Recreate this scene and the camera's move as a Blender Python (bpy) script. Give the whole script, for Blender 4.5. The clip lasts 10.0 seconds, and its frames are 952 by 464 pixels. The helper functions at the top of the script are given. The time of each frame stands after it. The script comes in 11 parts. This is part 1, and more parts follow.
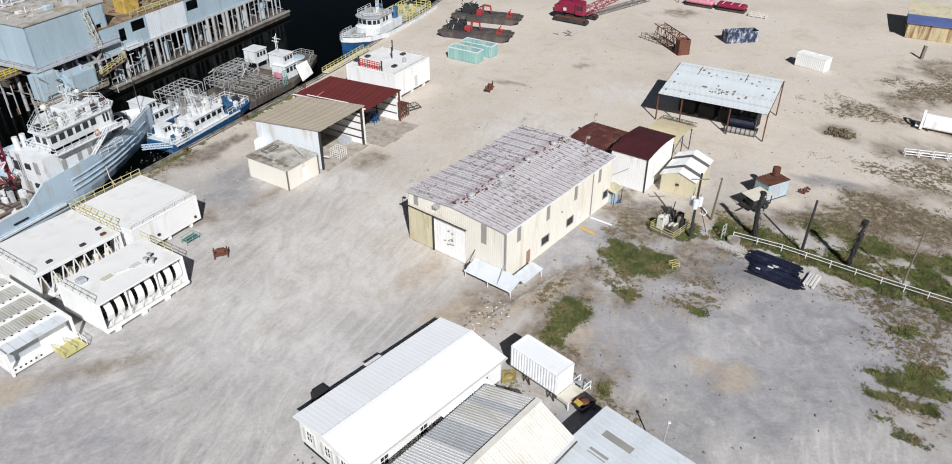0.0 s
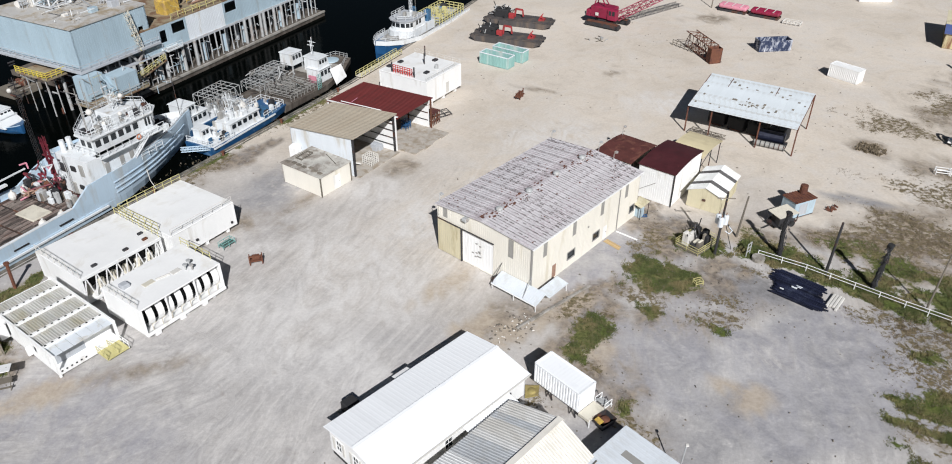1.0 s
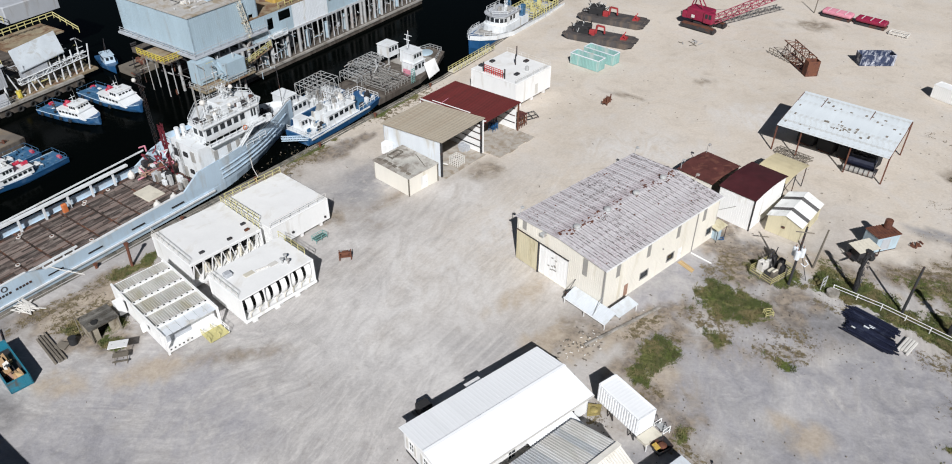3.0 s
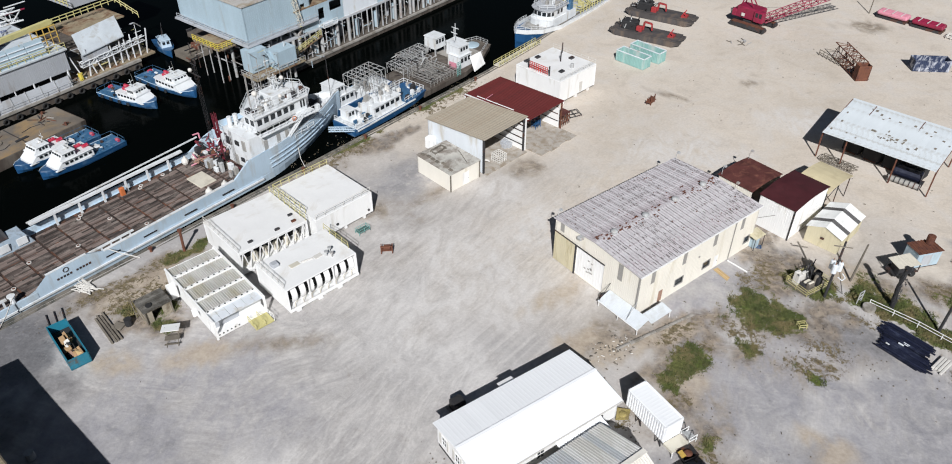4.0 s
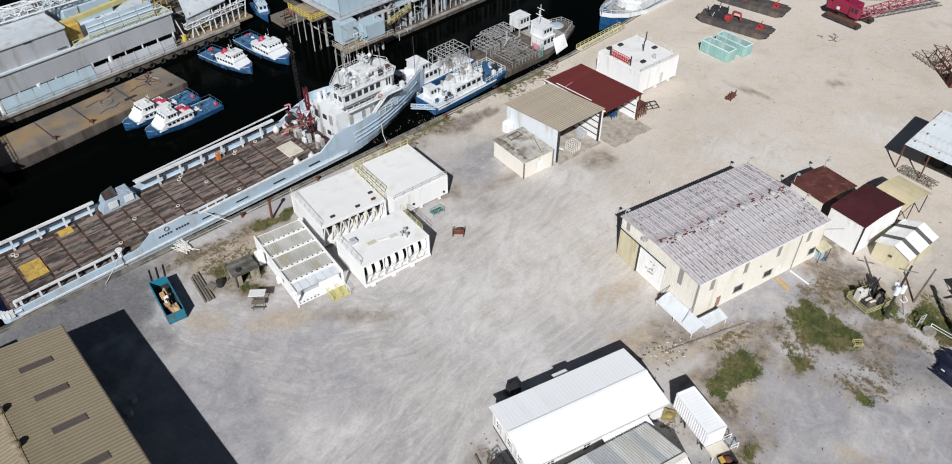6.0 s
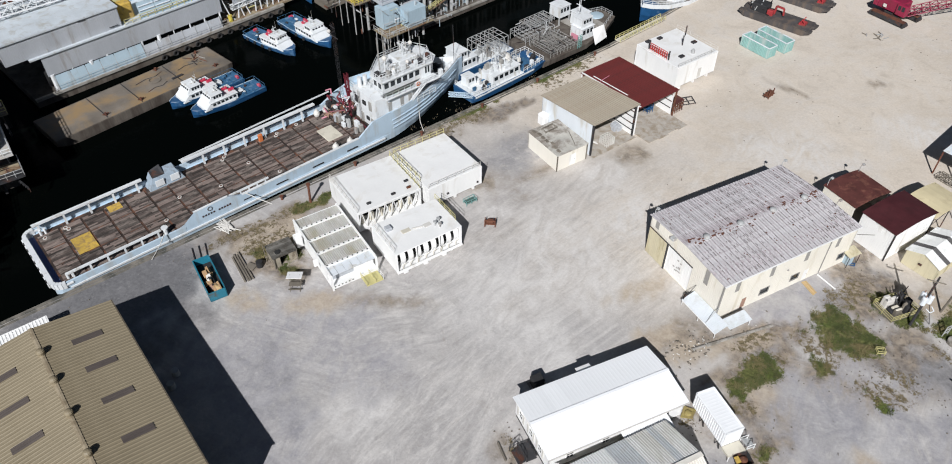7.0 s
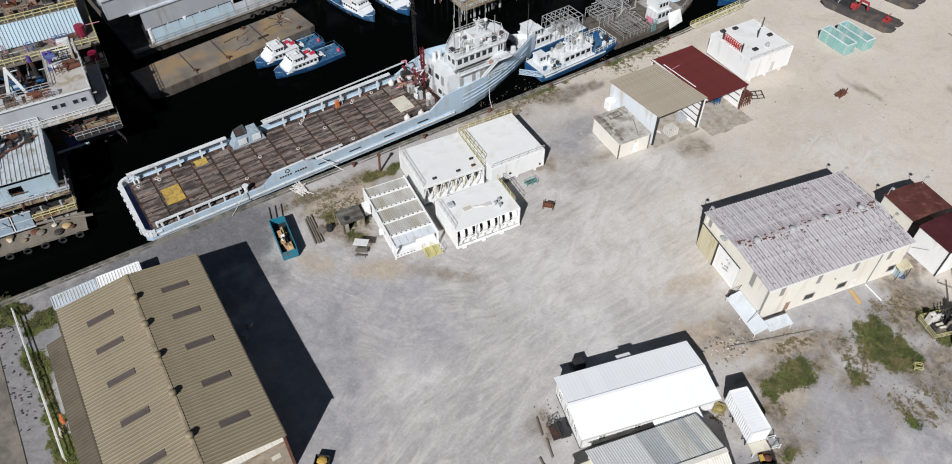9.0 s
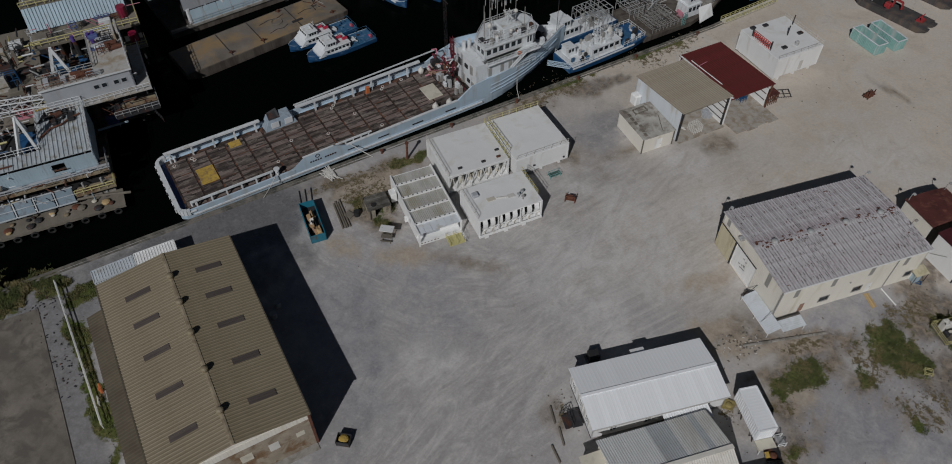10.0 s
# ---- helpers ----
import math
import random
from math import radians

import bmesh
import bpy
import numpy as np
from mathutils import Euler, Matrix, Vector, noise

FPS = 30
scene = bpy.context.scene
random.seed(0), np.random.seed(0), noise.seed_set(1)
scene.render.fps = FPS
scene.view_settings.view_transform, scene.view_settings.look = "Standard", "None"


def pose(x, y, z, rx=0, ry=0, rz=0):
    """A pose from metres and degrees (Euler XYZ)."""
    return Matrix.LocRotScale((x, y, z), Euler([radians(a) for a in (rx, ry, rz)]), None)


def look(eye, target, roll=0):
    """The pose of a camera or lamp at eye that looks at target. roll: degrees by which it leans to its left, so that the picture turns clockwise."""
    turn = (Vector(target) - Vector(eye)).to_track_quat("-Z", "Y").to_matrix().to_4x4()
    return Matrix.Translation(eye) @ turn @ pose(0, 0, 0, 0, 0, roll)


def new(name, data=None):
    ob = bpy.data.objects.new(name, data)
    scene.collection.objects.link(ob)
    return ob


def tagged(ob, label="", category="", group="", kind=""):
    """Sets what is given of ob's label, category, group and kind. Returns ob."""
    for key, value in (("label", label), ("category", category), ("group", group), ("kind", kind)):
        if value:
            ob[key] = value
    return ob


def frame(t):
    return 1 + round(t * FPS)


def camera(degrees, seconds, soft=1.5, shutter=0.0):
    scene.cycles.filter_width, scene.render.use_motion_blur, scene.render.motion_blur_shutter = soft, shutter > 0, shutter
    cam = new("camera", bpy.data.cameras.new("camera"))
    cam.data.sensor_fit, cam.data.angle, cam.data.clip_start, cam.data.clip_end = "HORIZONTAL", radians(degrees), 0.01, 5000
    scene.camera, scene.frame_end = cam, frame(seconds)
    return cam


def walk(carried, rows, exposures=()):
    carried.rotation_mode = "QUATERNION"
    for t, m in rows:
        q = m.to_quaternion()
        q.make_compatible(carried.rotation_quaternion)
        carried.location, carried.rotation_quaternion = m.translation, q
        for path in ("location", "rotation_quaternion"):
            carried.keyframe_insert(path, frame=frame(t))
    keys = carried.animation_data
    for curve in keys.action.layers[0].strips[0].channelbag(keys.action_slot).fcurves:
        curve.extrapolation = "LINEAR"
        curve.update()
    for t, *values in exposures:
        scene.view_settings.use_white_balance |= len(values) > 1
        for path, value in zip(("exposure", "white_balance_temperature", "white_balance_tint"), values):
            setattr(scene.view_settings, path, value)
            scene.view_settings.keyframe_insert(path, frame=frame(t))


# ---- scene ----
# camera: a drone climbing almost straight up while it turns left and tips down
cam = camera(64.64, 10.0, soft=1.0)
PATH = [
    (0.0, 1.20, 2.70, 54.60, 1.146, -32.930),
    (0.5, 1.13, 2.65, 56.50, 2.168, -33.335),
    (1.0, 1.07, 2.60, 58.39, 3.576, -33.808),
    (1.5, 1.02, 2.53, 60.26, 5.236, -34.346),
    (2.0, 0.99, 2.45, 62.11, 7.045, -34.947),
    (2.5, 0.97, 2.37, 63.96, 8.925, -35.609),
    (3.0, 0.97, 2.28, 65.79, 10.820, -36.327),
    (3.5, 0.97, 2.17, 67.62, 12.695, -37.098),
    (4.0, 0.99, 2.07, 69.44, 14.528, -37.916),
    (4.5, 1.03, 1.96, 71.25, 16.313, -38.776),
    (5.0, 1.08, 1.84, 73.07, 18.052, -39.672),
    (5.5, 1.14, 1.72, 74.88, 19.754, -40.598),
    (6.0, 1.22, 1.59, 76.69, 21.431, -41.547),
    (6.5, 1.31, 1.46, 78.51, 23.096, -42.512),
    (7.0, 1.42, 1.34, 80.34, 24.758, -43.488),
    (7.5, 1.55, 1.21, 82.17, 26.420, -44.466),
    (8.0, 1.68, 1.08, 84.01, 28.076, -45.441),
    (8.5, 1.84, 0.95, 85.86, 29.708, -46.406),
    (9.0, 2.01, 0.82, 87.73, 31.282, -47.355),
    (9.5, 2.19, 0.70, 89.60, 32.745, -48.281),
    (10.0, 2.40, 0.57, 91.50, 34.020, -49.179),
]
walk(cam, [(t, pose(x, y, z, 90 + pitch, 0, yaw)) for t, x, y, z, yaw, pitch in PATH],
     exposures=[(0.0, 0.10, 6340, 10), (7.0, 0.04, 6340, 10), (9.0, -0.02, 6340, 10), (9.5, -0.55, 6340, 10), (10.0, -1.27, 6340, 10)])

# ---- light: clear morning sun from behind the camera, blue sky ----
SUN_ELEV, SUN_TURN = 38.6, 166.8
world = bpy.data.worlds.new("world")
scene.world = world
world.use_nodes = True
wn = world.node_tree
sky = wn.nodes.new("ShaderNodeTexSky")
sky.sky_type, sky.sun_disc = "NISHITA", False
sky.sun_elevation, sky.sun_rotation = radians(SUN_ELEV), radians(SUN_TURN)
wn.links.new(sky.outputs[0], wn.nodes["Background"].inputs[0])
wn.nodes["Background"].inputs[1].default_value = 0.022
sun = new("sun", bpy.data.lights.new("sun", "SUN"))
sun.data.energy, sun.data.angle, sun.data.color = 5.1, radians(0.55), (1.0, 0.985, 0.97)
_c, _s = math.cos(radians(SUN_ELEV)), math.sin(radians(SUN_ELEV))
sun.matrix_world = look((0, 0, 150), (-0.228 * _c, 0.974 * _c, 150 - _s))


# ---- materials ----
def ramp(nt, source, a, b):
    r = nt.nodes.new("ShaderNodeMapRange")
    r.inputs["From Min"].default_value, r.inputs["From Max"].default_value = a, b
    nt.links.new(source, r.inputs["Value"])
    return r.outputs["Result"]


def mixed(nt, fac, a, b, mode="MIX"):
    m = nt.nodes.new("ShaderNodeMix")
    m.data_type, m.blend_type = "RGBA", mode
    for sock, val in ((m.inputs[0], fac), (m.inputs[6], a), (m.inputs[7], b)):
        if isinstance(val, bpy.types.NodeSocket):
            nt.links.new(val, sock)
        elif isinstance(val, (int, float)):
            sock.default_value = val
        else:
            sock.default_value = (*val, 1)
    return m.outputs[2]


def noisy(nt, coord, scale, detail=4.0, rough=0.55, stretch=(1, 1, 1), distort=0.0):
    n = nt.nodes.new("ShaderNodeTexNoise")
    n.inputs["Scale"].default_value, n.inputs["Detail"].default_value = scale, detail
    n.inputs["Roughness"].default_value, n.inputs["Distortion"].default_value = rough, distort
    if stretch != (1, 1, 1):
        m = nt.nodes.new("ShaderNodeMapping")
        m.inputs["Scale"].default_value = stretch
        nt.links.new(coord, m.inputs[0])
        coord = m.outputs[0]
    nt.links.new(coord, n.inputs["Vector"])
    return n.outputs["Fac"]


def surf(name, color, rough=0.7, metal=0.0, vary=0.18, scale=0.4, grain=7.0, stain=None, amount=0.5, spots=0.5,
         stretch=(1, 1, 1), bump=0.15, each=0.06, island=0.0):
    """A painted, weathered or raw surface: broad and fine variation, stains of one colour, grain and relief."""
    mat = bpy.data.materials.new(name)
    mat.use_nodes = True
    nt = mat.node_tree
    bsdf = nt.nodes["Principled BSDF"]
    co = nt.nodes.new("ShaderNodeTexCoord").outputs["Object"]
    broad = noisy(nt, co, scale, 5.0, 0.6, stretch)
    fine = noisy(nt, co, grain, 3.0, 0.6, stretch)
    lo, hi = tuple(c * (1 - vary) for c in color), tuple(min(1, c * (1 + vary * 0.6)) for c in color)
    col = mixed(nt, ramp(nt, broad, 0.3, 0.7), lo, hi)
    col = mixed(nt, ramp(nt, fine, 0.25, 0.75), mixed(nt, 0.22 * min(1, vary * 4), col, (0.02, 0.02, 0.02)), col)
    if stain:
        patch = noisy(nt, co, spots, 6.0, 0.65, stretch, 0.4)
        edge = 0.62 - 0.3 * amount
        col = mixed(nt, ramp(nt, patch, edge, edge + 0.16), col, stain)
    info = nt.nodes.new("ShaderNodeObjectInfo")
    col = mixed(nt, ramp(nt, info.outputs["Random"], 0, 1 / max(each, 1e-3)), col, (0, 0, 0))
    if island:
        piece = nt.nodes.new("ShaderNodeNewGeometry").outputs["Random Per Island"]
        col = mixed(nt, ramp(nt, piece, 0.35, 1.2 / island), col, tuple(min(1, c * 2.2) for c in color))
        col = mixed(nt, ramp(nt, piece, 0.4, 0.4 - 0.4 / island), col, (0.02, 0.016, 0.014))
    nt.links.new(col, bsdf.inputs["Base Color"])
    bsdf.inputs["Metallic"].default_value = metal
    nt.links.new(ramp(nt, broad, 0.1, 0.9), bsdf.inputs["Roughness"])
    nt.nodes[bsdf.inputs["Roughness"].links[0].from_node.name].inputs["To Min"].default_value = max(0.03, rough - 0.12)
    nt.nodes[bsdf.inputs["Roughness"].links[0].from_node.name].inputs["To Max"].default_value = min(1, rough + 0.12)
    if bump:
        b = nt.nodes.new("ShaderNodeBump")
        b.inputs["Strength"].default_value, b.inputs["Distance"].default_value = bump, 0.03
        nt.links.new(fine, b.inputs["Height"])
        nt.links.new(b.outputs[0], bsdf.inputs["Normal"])
    return mat


RUST = (0.16, 0.055, 0.025)
GRIME = (0.12, 0.10, 0.08)
UP = (1, 1, 0.18)
M = dict(
    white=surf("white_paint", (0.86, 0.86, 0.85), 0.5, vary=0.05, stain=(0.68, 0.66, 0.62), amount=0.15, spots=0.6, stretch=UP),
    white_roof=surf("white_roof_coating", (0.82, 0.82, 0.81), 0.55, vary=0.04, stain=(0.70, 0.68, 0.64), amount=0.3, spots=0.35, grain=3),
    house_roof=surf("white_metal_roof", (0.925, 0.94, 0.955), 0.4, vary=0.02, stain=(0.84, 0.86, 0.885), amount=0.2, spots=0.5),
    rib_roof=surf("galvanised_ribbed_roof", (0.86, 0.86, 0.85), 0.45, 0.0, vary=0.1, scale=0.15, stain=(0.62, 0.60, 0.56), amount=0.4, spots=0.16, stretch=(1, 0.25, 1)),
    cream=surf("cream_metal_siding", (0.80, 0.765, 0.685), 0.5, vary=0.05, stain=(0.66, 0.61, 0.50), amount=0.14, spots=0.5, stretch=UP),
    cream_roof=surf("cream_roof", (0.66, 0.62, 0.52), 0.5, vary=0.08, stain=(0.5, 0.46, 0.38), amount=0.4),
    yellow_siding=surf("pale_yellow_siding", (0.62, 0.565, 0.40), 0.55, vary=0.1, stain=(0.4, 0.34, 0.2), amount=0.3, stretch=UP),
    lilac_roof=surf("faded_white_roof_sheets", (0.60, 0.575, 0.59), 0.5, 0.1, vary=0.16, scale=0.6, grain=3, stain=(0.40, 0.34, 0.36), amount=0.45, spots=0.5, bump=0.25),
    rusty=surf("rusted_steel", (0.20, 0.075, 0.04), 0.85, 0.1, vary=0.4, scale=0.8, stain=(0.09, 0.035, 0.025), amount=0.6, spots=0.8, bump=0.35),
    red_roof=surf("dark_red_oxide_roof", (0.15, 0.024, 0.022), 0.6, 0.05, vary=0.2, scale=0.3, stain=(0.09, 0.02, 0.018), amount=0.5, spots=0.35),
    rust_roof=surf("rusted_brown_roof", (0.12, 0.034, 0.028), 0.75, 0.1, vary=0.35, scale=0.5, stain=(0.20, 0.08, 0.055), amount=0.35, spots=0.6),
    grey_roof=surf("weathered_grey_roof", (0.41, 0.36, 0.285), 0.7, 0.0, vary=0.12, scale=0.3, stain=(0.32, 0.265, 0.20), amount=0.5, spots=0.3),
    tan_roof=surf("tan_ribbed_roof", (0.285, 0.238, 0.16), 0.6, 0.0, vary=0.12, scale=0.12, stain=(0.215, 0.176, 0.113), amount=0.55, spots=0.25, stretch=(1, 0.3, 1)),
    pale_blue_roof=surf("pale_blue_grey_roof", (0.68, 0.73, 0.76), 0.5, 0.0, vary=0.06, scale=0.4, stain=(0.52, 0.53, 0.52), amount=0.3, spots=0.7),
    blue_white=surf("blue_white_roof", (0.66, 0.70, 0.74), 0.45, vary=0.06, stain=(0.55, 0.57, 0.58), amount=0.4),
    rig_blue=surf("pale_blue_grey_paint", (0.40, 0.51, 0.58), 0.55, vary=0.1, stain=(0.31, 0.34, 0.35), amount=0.16, spots=0.5, stretch=UP),
    rig_grey=surf("grey_siding", (0.43, 0.45, 0.48), 0.6, vary=0.1, stain=(0.31, 0.30, 0.29), amount=0.2, stretch=UP),
    rig_deck=surf("tan_weathered_deck", (0.36, 0.30, 0.20), 0.8, vary=0.3, stain=(0.16, 0.09, 0.05), amount=0.6, spots=0.4),
    rig_white=surf("white_rig_roof", (0.52, 0.505, 0.48), 0.6, vary=0.12, stain=(0.34, 0.28, 0.2), amount=0.5, spots=0.4),
    light_wall=surf("pale_blue_white_wall", (0.72, 0.76, 0.80), 0.5, vary=0.06, stain=(0.55, 0.53, 0.48), amount=0.3, stretch=UP),
    ship_blue=surf("pale_blue_hull_paint", (0.50, 0.625, 0.735), 0.4, vary=0.08, stain=(0.43, 0.48, 0.51), amount=0.35, spots=0.5, stretch=UP),
    ship_white=surf("ship_white_paint", (0.73, 0.755, 0.77), 0.45, vary=0.12, stain=(0.46, 0.43, 0.38), amount=0.22, spots=0.9, stretch=UP),
    wood=surf("weathered_deck_planks", (0.125, 0.096, 0.084), 0.85, vary=0.55, scale=0.35, grain=4, stain=(0.30, 0.255, 0.225), amount=0.5, spots=0.9, stretch=(0.5, 1.3, 1), bump=0.4, each=0.45, island=0.9),
    timber=surf("grey_timber", (0.24, 0.21, 0.17), 0.85, vary=0.35, grain=6, stretch=(1, 0.3, 1), bump=0.3, each=0.3),
    new_wood=surf("fresh_lumber", (0.62, 0.44, 0.22), 0.75, vary=0.15, each=0.2),
    steel=surf("dark_steel", (0.06, 0.06, 0.065), 0.6, 0.4, vary=0.3, stain=RUST, amount=0.3),
    black=surf("black_plastic_pipe", (0.010, 0.014, 0.040), 0.45, vary=0.35, scale=1.2, stain=(0.05, 0.06, 0.10), amount=0.25, spots=0.9, each=0.5),
    # near-black of dark things; on inner sheets it stands in for shade
    hole=surf("black_and_shade", (0.02, 0.02, 0.022), 0.9, vary=0.2),
    glass=surf("dark_window_glass", (0.02, 0.025, 0.03), 0.08, vary=0.2, bump=0),
    galv=surf("galvanised_steel", (0.48, 0.49, 0.49), 0.5, 0.1, vary=0.2, stain=(0.3, 0.24, 0.2), amount=0.3),
    slat=surf("translucent_grey_panel", (0.33, 0.32, 0.30), 0.5, vary=0.1),
    skylight=surf("clouded_skylight_panel", (0.12, 0.10, 0.09), 0.4, vary=0.2, scale=1.0, stretch=(1, 0.2, 1)),
    yellow=surf("safety_yellow_paint", (0.62, 0.50, 0.08), 0.5, vary=0.15, stain=(0.3, 0.2, 0.06), amount=0.3),
    rail_yellow=surf("faded_yellow_rail_paint", (0.58, 0.53, 0.24), 0.5, vary=0.15),
    deck_yellow=surf("worn_yellow_deck_paint", (0.60, 0.40, 0.075), 0.7, vary=0.25, stain=(0.30, 0.20, 0.08), amount=0.5, spots=1.2),
    crane_red=surf("crimson_machine_paint", (0.27, 0.014, 0.052), 0.45, vary=0.15, stain=(0.12, 0.02, 0.03), amount=0.3),
    red=surf("bright_red_paint", (0.55, 0.04, 0.03), 0.5, vary=0.15, stain=RUST, amount=0.3),
    raft_red=surf("glossy_raft_red", (0.50, 0.03, 0.07), 0.4, vary=0.15, stain=(0.62, 0.35, 0.36), amount=0.2, spots=1.5),
    pink=surf("faded_pink_paint", (0.62, 0.25, 0.32), 0.6, vary=0.15),
    pontoon=surf("dull_dark_green_paint", (0.07, 0.12, 0.105), 0.6, vary=0.2),
    teal=surf("teal_container_paint", (0.17, 0.38, 0.36), 0.55, vary=0.15, stain=(0.2, 0.26, 0.22), amount=0.4, stretch=UP),
    dumpster=surf("blue_dumpster_paint", (0.02, 0.20, 0.29), 0.5, vary=0.2, stain=(0.1, 0.08, 0.06), amount=0.3),
    boat_blue=surf("blue_hull_paint", (0.016, 0.082, 0.205), 0.4, vary=0.15, stain=(0.09, 0.17, 0.28), amount=0.25),
    blue_deck=surf("blue_deck_paint", (0.035, 0.125, 0.245), 0.6, vary=0.25, stain=(0.13, 0.22, 0.32), amount=0.4, spots=1),
    far_blue=surf("blue_sheet", (0.10, 0.14, 0.34), 0.6, vary=0.15),
    navy=surf("dark_blue_box_paint", (0.03, 0.045, 0.10), 0.6, vary=0.2, stain=(0.5, 0.52, 0.58), amount=0.45, spots=1.2, stretch=(1, 1, 0.6)),
    barge=surf("rusty_brown_deck_plate", (0.20, 0.172, 0.142), 0.85, vary=0.35, scale=0.2, stain=(0.27, 0.185, 0.095), amount=0.55, spots=0.13, bump=0.25),
    hullgrey=surf("grey_brown_hull_side", (0.14, 0.12, 0.10), 0.85, vary=0.3, stain=(0.07, 0.055, 0.045), amount=0.6, stretch=UP),
    orange=surf("orange_fibre", (0.55, 0.16, 0.05), 0.6, vary=0.15),
    cardboard=surf("brown_cardboard", (0.42, 0.27, 0.14), 0.85, vary=0.2, each=0.3),
    rope=surf("hose_and_rope", (0.36, 0.22, 0.16), 0.8, vary=0.3),
    concrete=surf("concrete", (0.36, 0.34, 0.31), 0.9, vary=0.15, stain=(0.2, 0.18, 0.15), amount=0.5, bump=0.3),
    quay=surf("quay_wall_concrete", (0.22, 0.20, 0.17), 0.9, vary=0.3, stain=(0.07, 0.07, 0.06), amount=0.6, stretch=UP, bump=0.3),
    rubber=surf("black_rubber", (0.02, 0.02, 0.02), 0.8, vary=0.2),
    rusty_tarp=surf("dull_yellow_tarpaulin", (0.36, 0.29, 0.10), 0.8, vary=0.25, stain=(0.22, 0.17, 0.08), amount=0.5, spots=1.2),
    sacks=surf("white_woven_sack", (0.66, 0.64, 0.60), 0.8, vary=0.12),
    foliage=surf("green_weeds", (0.105, 0.130, 0.036), 0.9, vary=0.35, scale=0.6, grain=4, stain=(0.23, 0.19, 0.09), amount=0.55, spots=0.35, bump=0),
    scrub=surf("dry_scrub", (0.24, 0.19, 0.125), 0.9, vary=0.35, scale=0.6, bump=0),
)


# ---- geometry helpers ----
class Shape:
    """Gathers boxes, bars, rods and sheets into one mesh."""

    def __init__(self):
        self.v, self.f, self.fine = [], [], None

    def add(self, verts, faces):
        k = len(self.v)
        self.v += [tuple(p) for p in verts]
        self.f += [tuple(i + k for i in f) for f in faces]
        return self

    def box(self, x0, x1, y0, y1, z0, z1):
        return self.add([(x0, y0, z0), (x1, y0, z0), (x1, y1, z0), (x0, y1, z0), (x0, y0, z1), (x1, y0, z1), (x1, y1, z1), (x0, y1, z1)],
                        [(3, 2, 1, 0), (4, 5, 6, 7), (0, 1, 5, 4), (1, 2, 6, 5), (2, 3, 7, 6), (3, 0, 4, 7)])

    def cut(self, x0, x1, y0, y1, z0, z1, c=0.06):
        """A box with its upper and upright edges chamfered."""
        o = [(x0 + c, y0), (x1 - c, y0), (x1, y0 + c), (x1, y1 - c), (x1 - c, y1), (x0 + c, y1), (x0, y1 - c), (x0, y0 + c)]
        i = [(x0 + 2 * c, y0 + c), (x1 - 2 * c, y0 + c), (x1 - c, y0 + 2 * c), (x1 - c, y1 - 2 * c), (x1 - 2 * c, y1 - c), (x0 + 2 * c, y1 - c), (x0 + c, y1 - 2 * c), (x0 + c, y0 + 2 * c)]
        vs = [(*p, z0) for p in o] + [(*p, z1 - c) for p in o] + [(*p, z1) for p in i]
        fs = [tuple(reversed(range(8))), tuple(range(16, 24))]
        for k in (0, 8):
            fs += [(k + j, k + (j + 1) % 8, k + 8 + (j + 1) % 8, k + 8 + j) for j in range(8)]
        return self.add(vs, fs)

    def prism(self, poly, z0, z1):
        """poly: plan corners, anticlockwise."""
        n = len(poly)
        return self.add([(x, y, z0) for x, y in poly] + [(x, y, z1) for x, y in poly],
                        [tuple(reversed(range(n))), tuple(range(n, 2 * n))] + [(i, (i + 1) % n, n + (i + 1) % n, n + i) for i in range(n)])

    def slab(self, corners, thick):
        """A plate of four corners with a thickness below it."""
        n = len(corners)
        return self.add([(x, y, z - thick) for x, y, z in corners] + list(corners),
                        [tuple(reversed(range(n))), tuple(range(n, 2 * n))] + [(i, (i + 1) % n, n + (i + 1) % n, n + i) for i in range(n)])

    def rod(self, p, q, r=0.04, n=6, r2=None):
        p, q = Vector(p), Vector(q)
        d = q - p
        if d.length < 1e-6:
            return self
        a = d.orthogonal().normalized()
        b = d.normalized().cross(a)
        r2 = r if r2 is None else r2
        ring = lambda c, s: [c + s * (a * math.cos(2 * math.pi * i / n) + b * math.sin(2 * math.pi * i / n)) for i in range(n)]
        return self.add(ring(p, r) + ring(q, r2), [tuple(reversed(range(n))), tuple(range(n, 2 * n))] + [(i, (i + 1) % n, n + (i + 1) % n, n + i) for i in range(n)])

    def bar(self, p, q, w=0.1, h=None):
        """A square bar; w across, h upright."""
        p, q = Vector(p), Vector(q)
        d = (q - p).normalized()
        up = Vector((0, 0, 1)) if abs(d.z) < 0.95 else Vector((0, 1, 0))
        a = d.cross(up).normalized() * w / 2
        b = a.cross(d).normalized() * (h or w) / 2
        c = [-a - b, a - b, a + b, -a + b]
        return self.add([p + k for k in c] + [q + k for k in c], [(3, 2, 1, 0), (4, 5, 6, 7), (0, 1, 5, 4), (1, 2, 6, 5), (2, 3, 7, 6), (3, 0, 4, 7)])

    def line(self, pts, r=0.04, n=5):
        for p, q in zip(pts, pts[1:]):
            self.rod(p, q, r, n)
        return self

